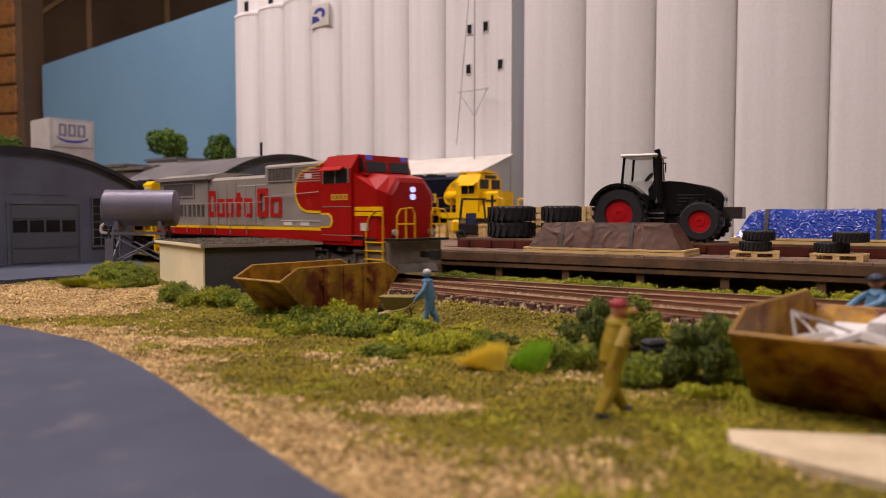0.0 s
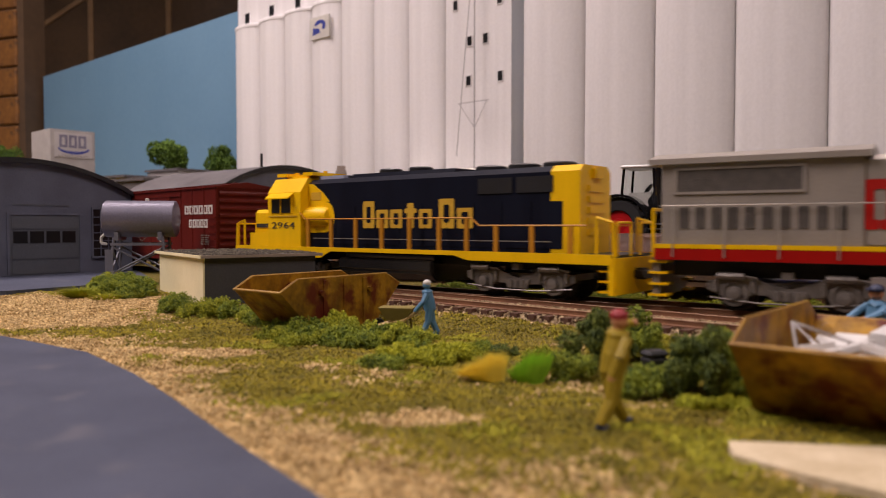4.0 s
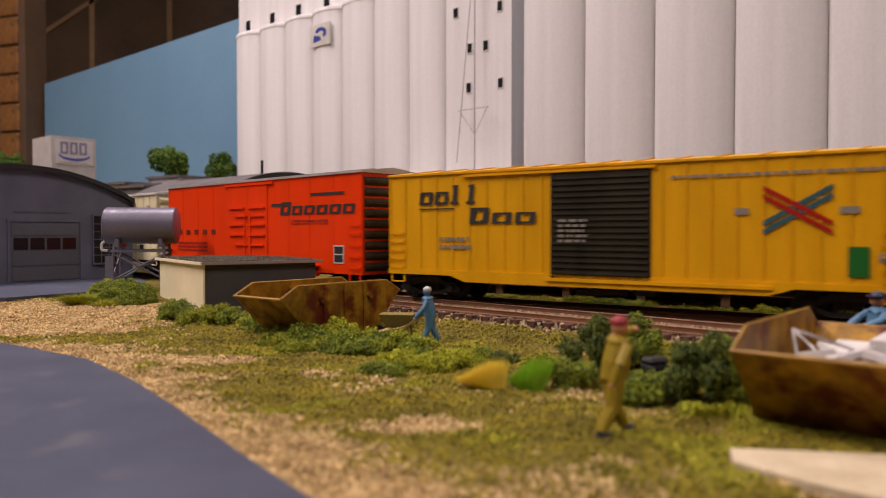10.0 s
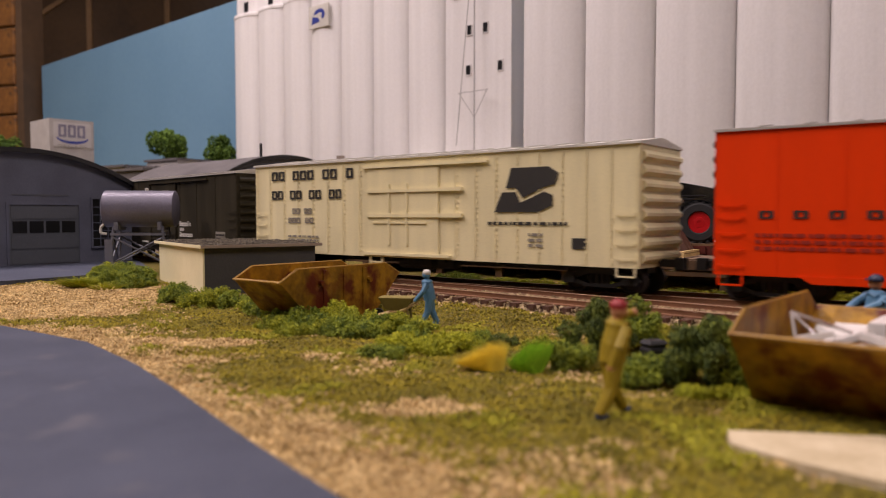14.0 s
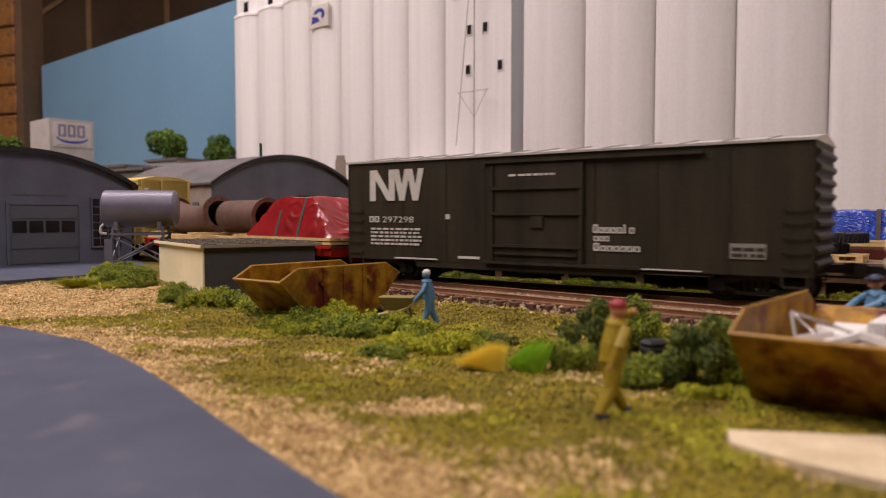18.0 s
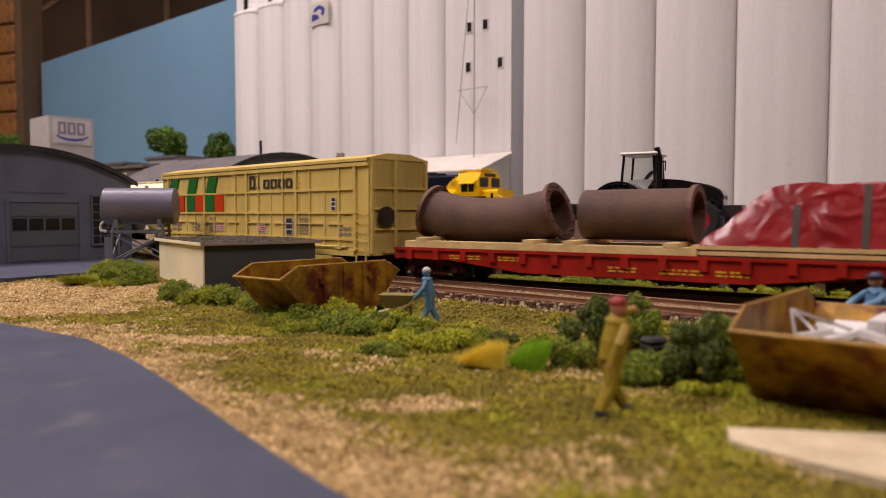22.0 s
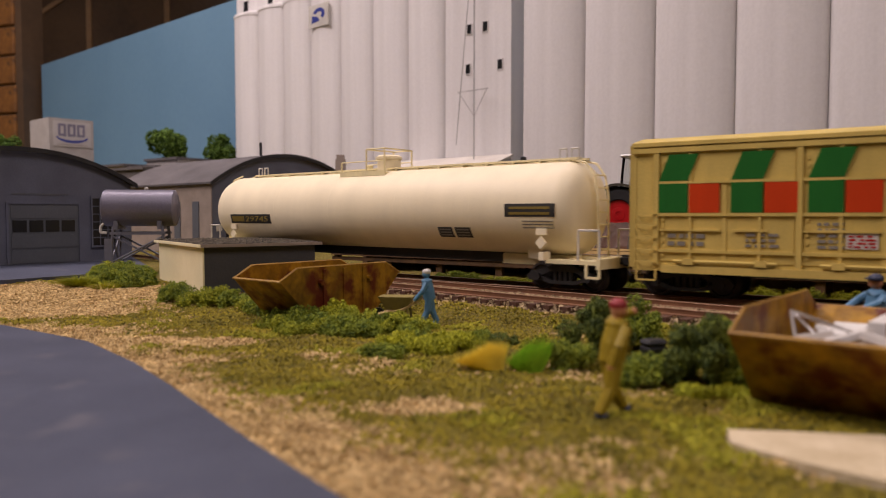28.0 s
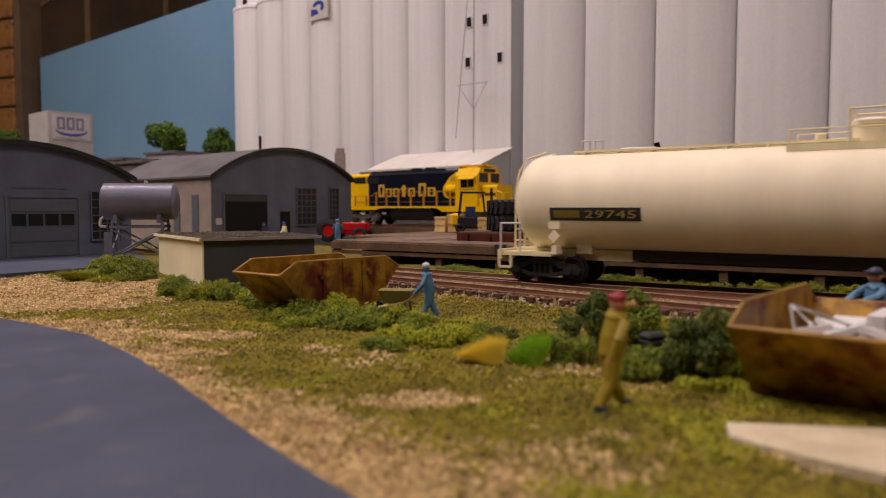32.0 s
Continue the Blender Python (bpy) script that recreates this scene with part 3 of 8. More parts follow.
g1 = garage(-295.8, 385.5, 6, "grey model garage with an arched roof and a shut sectional door", 136.0, 49.0, 67.5)
roof_door(g1, 62, 102, 36, 4, 2)
barred_window(g1, 110.5, 125, 10, 40, 3, 6)
part("lintel_groove", boxes((0, 0.4, 64, 96, 41.6, 42.4)), M["door_grey"], g1)

g2 = garage(-175.7, 562.6, 6, "grey model garage with an arched roof and an open doorway", 141.5, 54.0, 77.5)
roof_door(g2, 10.8, 50, 40.5, 3, 1, 35)
part("side_door", boxes((0, 0.6, 63, 72.8, 0, 27)), M["deep_dark"], g2, "dark side door")
barred_window(g2, 80.4, 100.5, 16, 46.5, 4, 6)
barred_window(g2, 115.7, 126, 18, 47, 3, 6)
part("notice", boxes((0, 0.5, 3, 8, 17, 22)), M["letter_white"], g2, "pale notice")
part("roof_pipe", boxes((-20, -18.4, 57, 58.6, 74, 90)), M["dark"], g2, "thin dark roof pipe")
for xa in (-18, -46):
    part("side_window", boxes((xa - 9, xa, -1.4, -0.6, 10, 40)), M["door_grey"], g2, "dusty side window")


# ---- small shed ----
def shed():
    th = thing("shed", "small cream and dark grey shed with a gravelled flat roof", "shed", -97.4, 300, 0, 35)
    L, W, z = 49.3, 68.0, 22.3
    part("wall", boxes((0, L, 0, W, -2, z)), M["shed_grey"], th, "dark grey long wall")
    part("end_wall", boxes((-0.7, 0, -0.3, W + 0.2, -2, z)), M["cream"], th, "cream side wall")
    part("roof", boxes((-2.0, L + 2.0, -2.0, W + 2.0, z, z + 1.0)), M["gravel_roof"], th, "grey gravelled roof")
    part("roof_edge", boxes((-2.5, -2.0, -2.5, W + 2.5, z - 0.1, z + 1.15)), M["cream"], th, "chipped cream roof edge")
    part("roof_edge", boxes((-2.0, L + 2.5, -2.5, -2.0, z - 0.1, z + 1.15)), M["side_brick"], th, "worn tan roof edge")
    return th


def shed_gravel(th):
    rng = np.random.default_rng(77)
    pts = np.stack([rng.uniform(-1.8, 51, 3400), rng.uniform(-1.8, 69.6, 3400), rng.uniform(23.3, 23.8, 3400)], 1)
    v, f = crumbs(pts, 0.34 * rng.uniform(0.5, 1.5, 3400), 78)
    ob = new("roof_gravel", crumb_mesh("roof_gravel", v, f, foliage_mat("roof_gravel_stones", (0.035, 0.03, 0.024), (0.18, 0.15, 0.105))))
    ob.parent = th
    tagged(ob, "fine grey roof gravel", kind="stuff")


M["gravel_roof"] = mat("gravelled_roof", (0.24, 0.22, 0.185), (0.07, 0.064, 0.055), 0.9, grain=1500, blot=300, bump=1.0)
SHED = shed()

# ---- room details ----
def column():
    th = thing("brick_column", "dim orange-brown brick column by the basement wall", "column", -971, 1700, 35, -20, kind="structure")
    b = B()
    box(b, -28, 28, -34, 30, -31, 30)
    bevelled(b, 3)
    me = mesh_of("brick", b, M["column_brick"])
    part("core", boxes((-46, 46, -28, 28, -1100, 1400)), M["panel_wall"], th)
    for i in range(-2, 20):
        share("brick", me, th, mm(random.uniform(-3, 3), random.uniform(-2, 2), 65 * i))


M["column_brick"] = mat("orange_brown_block", (0.25, 0.105, 0.018), (0.12, 0.048, 0.01), 0.8, grain=90, blot=22, spots=(0.05, 0.025, 0.012), spot_at=0.6, spot_scale=30)
column()
for bx_ in (-1503, -1231, -959, -687, -415, 0, 520):
    solo("trim", boxes((-9, 9, -8, 0, -1100, 1460)), M["batten"], "pale worn wall batten", "trim", bx_, 2600, 0, 0, kind="structure")
b = B()
prism(b, [(-1800, 467), (-700, 1183), (-700, 1201), (-1800, 485)], 2592, 2600, "y")
solo("trim", b, M["batten"], "slanting pale wall batten", "trim", kind="structure")

# ---- the train ----
TRAIN = (("lead", -125.5, -349.8), ("second", -359.5, -576.9), ("cotton", -597.5, -775.8), ("rail", -799.8, -985.5), ("grande", -1001, -1181.4), ("bn", -1205, -1406.7), ("nw", -1427.6, -1612), ("flat", -1624, -1823.2), ("lig", -1837.6, -2029.5), ("tank", -2040, -2277))
CARS, WHEELS = {}, []
SIDES = (-1, 1)


def wheelset_mesh(r):
    b = B()
    for s in SIDES:
        prof = [(0.8, s * 6.6), (r - 1.2, s * 6.9), (r - 0.8, s * 7.2), (r + 0.5, s * 7.1), (r + 0.5, s * 7.7), (r, s * 7.9), (r - 0.1, s * 9.6), (r - 0.9, s * 9.7), (r - 1.3, s * 9.1), (1.6, s * 8.9), (1.4, s * 10.2), (0.4, s * 10.3)]
        lathe(b, prof, 20, "y")
    tube(b, (0, -6.7, 0), (0, 6.7, 0), 0.9, 8)
    return mesh_of("wheelset", b, M["wheel"], True)


SMALL_WHEEL, LARGE_WHEEL = wheelset_mesh(5.0), wheelset_mesh(6.0)


def freight_frame(material=None):
    """A cast side frame with two journal boxes, a spring nest and openings."""
    b = B()
    for s in SIDES:
        y0, y1 = (10.6, 13.0) if s > 0 else (-13.0, -10.6)
        prism(b, [(-15, 5.0), (-13, 7.0), (-8, 7.6), (-4, 9.4), (4, 9.4), (8, 7.6), (13, 7.0), (15, 5.0), (14, 3.4), (11, 3.6), (8.6, 5.4), (4.4, 7.0), (-4.4, 7.0), (-8.6, 5.4), (-11, 3.6), (-14, 3.4)], y0, y1, "y")
        prism(b, [(-10.5, 4.2), (-5.4, 2.4), (5.4, 2.4), (10.5, 4.2), (9, 5.2), (4.5, 3.6), (-4.5, 3.6), (-9, 5.2)], y0, y1, "y")
        for x in (-3.2, -1.1, 1.1, 3.2):
            tube(b, (x, s * 11.8, 3.4), (x, s * 11.8, 7.0), 0.9, 8)
        for x in (-10.5, 10.5):
            tube(b, (x, s * 12.0, 5.0), (x, s * 14.0, 5.0), 1.6, 12)
    box(b, -2.6, 2.6, -10.6, 10.6, 5.2, 9.0)
    return mesh_of("truck", b, material or M["truck_black"])


FREIGHT_TRUCK = freight_frame()
RED_TRUCK = freight_frame(M["flat_dark"])


def truck(th, x, me=None, radius=5.0, axles=(-10.5, 10.5), name="truck"):
    t = share(name, me or FREIGHT_TRUCK, th, mm(x, 0, 0))
    for a in axles:
        w = share("wheelset", SMALL_WHEEL if radius < 5.5 else LARGE_WHEEL, t, mm(a, 0, radius))
        WHEELS.append((w, a, radius))
    return t


def coupler(th, x, z=11.0):
    s = 1 if x > 0 else -1
    b = boxes((min(x, x + s * 8), max(x, x + s * 8), -1.3, 1.3, z - 1.3, z + 1.3), (min(x + s * 7, x + s * 10.5), max(x + s * 7, x + s * 10.5), -2.4, 1.0, z - 2.0, z + 2.0))
    return part("coupler", b, M["truck_black"], th)


def rungs(bm, x0, x1, y, zs, s):
    """Grab irons standing off a wall at y."""
    for z in zs:
        wire(bm, [(x0, y, z), (x0, y + s * 0.9, z), (x1, y + s * 0.9, z), (x1, y, z)], 0.28, 4)


def rounded(pts, r, n=3):
    """Rounds the corners of a closed outline."""
    out = []
    m = len(pts)
    for i, p in enumerate(pts):
        a, c = Vector(pts[i - 1]), Vector(pts[(i + 1) % m])
        p = Vector(p)
        k = min(r, (a - p).length * 0.45, (c - p).length * 0.45)
        u, w = p + (a - p).normalized() * k, p + (c - p).normalized() * k
        for q in range(n + 1):
            t = q / n
            out.append(tuple(u * (1 - t) ** 2 + p * 2 * t * (1 - t) + w * t * t))
    return out


def mark_outline(c):
    """Plain shapes that stand for lettering: pierced slabs, a stem, a cross."""
    if c == "i":
        return [(0.0, 0), (1, 0), (1, 0.16), (0.78, 0.16), (0.78, 1), (0.08, 1), (0.08, 0.86), (0.24, 0.86), (0.24, 0.16), (0, 0.16)]
    if c == "t":
        return [(0.24, 0), (0.76, 0), (0.76, 0.6), (1, 0.6), (1, 0.78), (0.76, 0.78), (0.76, 1), (0.24, 1), (0.24, 0.78), (0, 0.78), (0, 0.6), (0.24, 0.6)]
    if c == "x":
        return [(0, 0), (0.5, 0), (0.5, 0.2), (0.28, 0.2), (0.28, 0.8), (0.72, 0.8), (0.72, 0.2), (0.52, 0.2), (0.52, 0), (1, 0), (1, 1), (0, 1)]
    if c == "V":
        return [(0, 0), (1, 0), (1, 1), (0.52, 1), (0.52, 0.8), (0.7, 0.8), (0.7, 0.2), (0.3, 0.2), (0.3, 0.8), (0.5, 0.8), (0.5, 1), (0, 1)]
    return [(0, 0), (0.48, 0), (0.48, 0.2), (0.3, 0.2), (0.3, 0.8), (0.7, 0.8), (0.7, 0.2), (0.5, 0.2), (0.5, 0), (1, 0), (1, 1), (0, 1)]


def blocks(words, x0, x1, z0, z1, y, s, rows=1, slant=0.0, slit=True):
    """Writing as plain shapes: one for each letter, low ones for small letters, blanks kept."""
    b = B()
    n = len(words)
    step = (x1 - x0) / n
    for i, c in enumerate(words):
        if c == " ":
            continue
        w = step * (0.84 if c != "i" else 0.5)
        k = {"x": 0.68, "t": 0.9}.get(c, 1.0)
        xa = x0 + i * step if s < 0 else x1 - i * step - w
        h = (z1 - z0) * k
        pts = [(xa + u * w + slant * v * h, z0 + v * h) for u, v in mark_outline("V" if c == "X" and i % 2 else c)]
        prism(b, rounded(pts, min(w, h) * 0.1), y, y + s * 0.14, "y")
    return b


def small_lines(x0, x1, z0, z1, rows, y, s, seed=1):
    """Data stencils too small to read."""
    rng = random.Random(seed)
    b = B()
    h = (z1 - z0) / rows
    for i in range(rows):
        x = x0
        while x < x1 - 0.6:
            w = rng.uniform(0.8, 3.2)
            box(b, x, min(x + w, x1), min(y, y + s * 0.12), max(y, y + s * 0.12), z0 + i * h, z0 + i * h + h * 0.55)
            x += w + rng.uniform(0.4, 1.1)
    return b


def digits(text, x0, z0, h, y, s, material, th, width=None, label=""):
    cu = bpy.data.curves.new("digits", "FONT")
    cu.body, cu.size, cu.extrude, cu.resolution_u = text, h * 1.4 * K, 0.00005, 2
    tmp = new("digits", cu)
    bpy.context.view_layer.update()
    me = bpy.data.meshes.new_from_object(tmp.evaluated_get(bpy.context.evaluated_depsgraph_get()))
    bpy.data.objects.remove(tmp)
    xs = [v.co.x for v in me.vertices]
    k = 1.0 if width is None else width * K / max(1e-6, max(xs) - min(xs))
    off = min(xs)
    for v in me.vertices:
        px, pz, py = (v.co.x - off) * k, v.co.y, v.co.z
        v.co = (x0 * K + px, (y + s * 0.1) * K + py, z0 * K + pz) if s < 0 else (x0 * K - px, (y + s * 0.1) * K - py, z0 * K + pz)
    me.materials.clear()
    me.materials.append(material)
    ob = new("marking", me)
    ob.parent = th
    return tagged(ob, label)


def ribbed_end(th, x, half, z0, z1, n, material, depth=1.0, label=""):
    s = 1 if x > 0 else -1
    part("end_wall", boxes((min(x, x - s), max(x, x - s), -half, half, z0, z1)), material, th, label)
    step = (z1 - z0 - 3) / n
    b = B()
    prism(b, [(0, 0), (s * depth, step * 0.28), (s * depth, step * 0.5), (0, step * 0.8)], -half + 1.2, half - 1.2, "y")
    me = mesh_of("end_rib", b, material)
    for i in range(n):
        share("end_rib", me, th, mm(x, 0, z0 + 1.5 + step * i))


def roof_part(th, L, half, eave, rise, material, label, panels=14, over=0.7):
    b = B()
    prism(b, [(-half - over, eave - 0.6), (half + over, eave - 0.6), (half + over, eave + 0.2), (0, eave + rise), (-half - over, eave + 0.2)], -L / 2 - 0.4, L / 2 + 0.4, "x")
    roof = part("roof", b, material, th, label)
    b = B()
    prism(b, [(-half - over - 0.1, eave), (-half - over - 0.1, eave + 0.55), (0, eave + rise + 0.5), (half + over + 0.1, eave + 0.55), (half + over + 0.1, eave), (0, eave + rise - 0.4)], -0.35, 0.35, "x")
    me = mesh_of("roof_rib", b, material)
    for i in range(1, panels):
        share("roof_rib", me, roof, mm(-L / 2 + L * i / panels, 0, 0))
    return roof


def car_base(nm, name, label):
    th = thing(name, label, "rail car", group="cars of the train")
    CARS[nm] = th
    return th


def length_of(nm):
    return [f - r for n, f, r in TRAIN if n == nm][0]


def underframe(th, L, z=8.5, half=13.0, material=None):
    b = boxes((-L / 2 + 3, L / 2 - 3, -4, 4, z - 1.5, z + 2.5))
    for x in (-L * 0.2, -L * 0.07, L * 0.07, L * 0.2):
        box(b, x - 0.8, x + 0.8, -half, half, z, z + 2)
    part("underframe", b, material or M["truck_black"], th)
    b = B()
    tube(b, (-12, -8, z - 1.5), (6, -8, z - 1.5), 2.6, 10)
    box(b, 10, 18, -11, -6, z - 3, z + 1)
    part("brake_gear", b, M["truck_black"], th)
    for x in (-L / 2 + 17, L / 2 - 17):
        truck(th, x)
    for x in (-L / 2 + 1, L / 2 - 1):
        coupler(th, x)


def ladders(th, L, half, zs, material, w=6.0):
    """Ladders at both ends of both sides, with stirrup steps."""
    for s in SIDES:
        for x in (-L / 2 + 1.5, L / 2 - 1.5 - w):
            b = B()
            rungs(b, x, x + w, s * half, zs, s)
            part("ladder", b, material, th)
            b = B()
            zb = zs[0] - 2.5
            wire(b, [(x, s * half, zb), (x, s * half, zb - 3.6), (x + w, s * half, zb - 3.6), (x + w, s * half, zb)], 0.4, 4)
            part("stirrup_step", b, material, th)


def seams(th, L, half, z0, z1, xs, material, w=0.5, depth=0.3, name="side_post"):
    for s in SIDES:
        me = mesh_of(name, boxes((-w / 2, w / 2, *sorted((s * (half - 0.1), s * (half + depth))), z0, z1)), material)
        for x in xs:
            share(name, me, th, mm(x, 0, 0))


def side_bars(th, rows, half, material, name="door_bar", depth=0.7):
    """Bars (x0, x1, z, thickness) on both sides."""
    for x0, x1, z, w in rows:
        for s in SIDES:
            part(name, boxes((x0, x1, *sorted((s * (half - 0.05), s * (half + depth))), z - w / 2, z + w / 2)), material, th)


def plates(th, x0, x1, z0, z1, half, material, depth, name="door", label=""):
    for s in SIDES:
        ya, yb = (half - 0.1, half + depth) if s > 0 else (-half - depth, -half + 0.1)
        part(name, boxes((x0, x1, ya, yb, z0, z1)), material, th, label)


def cotton():
    th = car_base("cotton", "boxcar", "oxide-red boxcar with yellow slogan and white lettering bars")
    L, H, e = length_of("cotton"), CAR_HALF, 49.0
    part("body", boxes((-L / 2, L / 2, -H, H, 9.5, e)), M["oxide"], th)
    plates(th, -L / 2 + 30, L / 2 - 30, 7.2, 10.5, H, M["oxide"], 0.5, "side_sill")
    roof_part(th, L, H, e, 2.8, M["oxide"], "oxide-red ribbed roof")
    for x in (-L / 2, L / 2):
        ribbed_end(th, x, H - 0.4, 9.5, e, 9, M["oxide"])
    plates(th, -29, 0, 10.5, 44.5, H, M["oxide"], 0.55)
    plates(th, 0.6, 29, 10.5, 44.5, H, M["oxide"], 0.45)
    side_bars(th, [(-30, 45, 45.2, 0.9), (-30, 30, 10.2, 0.9), (-29, 29, 36.5, 0.35), (-29, 29, 24.0, 0.35)], H, M["oxide"], "door_track")
    seams(th, L, H, 10, e - 1, [-L / 2 + k for k in (0.6, 15, 30, 45)] + [L / 2 - k for k in (0.6, 15, 30, 45)], M["oxide"])
    ladders(th, L, H, [12, 16, 20, 24, 28, 32], M["oxide"], 7)
    underframe(th, L)
    for s in SIDES:
        y = s * (H + 0.02)
        marks(blocks("XXXXXX", 49.3, 85.4, 34, 39, y, s), M["letter_white"], th, "white lettering bars")
        marks(blocks("XXXXX", 54.8, 79, 26.4, 31.1, y, s), M["letter_white"], th, "white lettering bars")
        marks(blocks("XXXXXXXXXXXXX", -87, -30, 38.2, 43.2, y, s, slant=0.3), M["letter_yellow"], th, "slanted yellow slogan bars")
        b = digits("FOR FRAGILE FREIGHT", -85.5 if s < 0 else 85.5, 32.6, 3.3, y, s, M["letter_yellow"], th, 50, "yellow slogan")
        b = B()
        tube(b, (-58.5, y - s * 0.05, 23.2), (-58.5, y + s * 0.14, 23.2), 4.2, 20)
        prism(b, [(-56, 25.5), (-36.6, 25.5), (-40, 22), (-47, 21.2), (-56, 21.2)], y, y + s * 0.14, "y")
        part("emblem", b, M["letter_yellow"], th, "yellow winged emblem")
        marks(blocks("XXX", -83, -73, 24.2, 26.6, y, s), M["letter_white"], th)
        part("marking", small_lines(-83, -60, 11.8, 22, 5, y, s, 3), M["letter_white"], th, kind="stuff")
        part("marking", small_lines(-21, -8, 26, 31, 5, y - 0.5 * -s, s, 4), M["letter_grey"], th, kind="stuff")
        part("marking", small_lines(10, 22, 27, 30, 2, y + s * 0.46, s, 5), M["letter_grey"], th, kind="stuff")
        part("marking", small_lines(70, 80, 17, 23, 5, y, s, 6), M["letter_grey"], th, kind="stuff")
        b = B()
        for x in (-14, 16):
            wire(b, [(x - 7, s * (H + 0.65), 20.5), (x, s * (H + 0.65), 17.5), (x + 7, s * (H + 0.65), 20.5)], 0.28, 4)
        part("marking", b, M["letter_grey"], th)
        marks(blocks("X", 14, 17, 40.5, 43, y + s * 0.46, s), M["letter_grey"], th)


cotton()


def railcar():
    th = car_base("rail", "boxcar", "yellow boxcar with a black ribbed door and crossed-arrow emblem")
    L, H, e = length_of("rail"), CAR_HALF, 51.0
    y_ = M["rail_yellow"]
    part("body", boxes((-L / 2, L / 2, -H, H, 12, e)), y_, th)
    for s in SIDES:
        b = B()
        prism(b, [(-L / 2, 12.5), (-L / 2, 10.5), (-62, 10.5), (-55, 8.2), (55, 8.2), (62, 10.5), (L / 2, 10.5), (L / 2, 12.5)], s * (H - 0.4), s * (H + 0.5), "y")
        part("side_sill", b, y_, th)
    roof_part(th, L, H, e, 2.6, y_, "yellow ribbed roof")
    for x in (-L / 2, L / 2):
        ribbed_end(th, x, H - 0.4, 12, e, 8, y_, 1.3)
    plates(th, -18.2, 18.4, 11, 48.6, H, M["car_black"], 0.5, "door", "black ribbed sliding door")
    for i in range(17):
        side_bars(th, [(-17.6, 17.8, 13.2 + i * 2.1, 0.8)], H + 0.5, M["car_black"], "door_rib", 0.5)
    side_bars(th, [(-56, 20, 49.4, 0.9), (-20, 56, 10.6, 1.2)], H, y_, "door_track", 1.1)
    seams(th, L, H, 12, e - 0.6, [x for x in np.linspace(-L / 2 + 0.6, -22, 10)] + [x for x in np.linspace(22, L / 2 - 0.6, 10)], y_, 0.8, 0.32)
    ladders(th, L, H, [13.5, 17, 20.5, 24, 27.5], y_, 6.5)
    underframe(th, L)
    for s in SIDES:
        y = s * (H + 0.36)
        marks(blocks("xxii", -77 if s < 0 else 47, -47 if s < 0 else 77, 38.5, 46, y, s, slant=0.12), M["letter_black"], th, "black lettering bars")
        marks(blocks("Xxx", -53 if s < 0 else 23, -23 if s < 0 else 53, 30.8, 37, y, s, slant=0.12), M["letter_black"], th, "black lettering bars")
        b = boxes((-77 if s < 0 else 60, -60 if s < 0 else 77, min(y, y + s * 0.12), max(y, y + s * 0.12), 36.6, 37.1))
        part("marking", b, M["letter_black"], th)
        part("marking", small_lines(-67, -52, 21, 27, 2, y, s, 8), M["letter_grey"], th, kind="stuff")
        part("marking", small_lines(25, 90, 45, 46.8, 1, y, s, 9), M["letter_grey"], th, kind="stuff")
        x0, z0 = 62.7, 34.3
        # two arrows crossing
        for sg, mt in ((1, M["letter_red"]), (-1, M["teal"])):
            b = B()
            for o in (-1, 1):
                p = [(x0 - 9.4, z0 + sg * (5.4 + 0) + o * 1.3 - 0.8), (x0 - 9.4, z0 + sg * 5.4 + o * 1.3 + 0.8), (x0 + 9.4, z0 - sg * 5.4 + o * 1.3 + 0.8), (x0 + 9.4, z0 - sg * 5.4 + o * 1.3 - 0.8)]
                prism(b, p, y + s * 0.04 * (sg + 1), y + s * (0.12 + 0.04 * (sg + 1)), "y")
            part("emblem", b, mt, th, "crossed arrow emblem")
        part("marking", boxes((76.2, 81.6, min(y, y + s * 0.1), max(y, y + s * 0.1), 14.7, 23.4)), M["green"], th, "green panel")
        b = boxes((84, 90, min(y, y + s * 0.1), max(y, y + s * 0.1), 19, 21.5), (45, 49, min(y, y + s * 0.1), max(y, y + s * 0.1), 33, 35), (74, 79, min(y, y + s * 0.1), max(y, y + s * 0.1), 33, 35))
        part("marking", b, M["letter_grey"], th)
        part("marking", small_lines(-15, -4, 24, 33, 5, s * (H + 1.05), s, 11), M["letter_grey"], th, kind="stuff")


railcar()


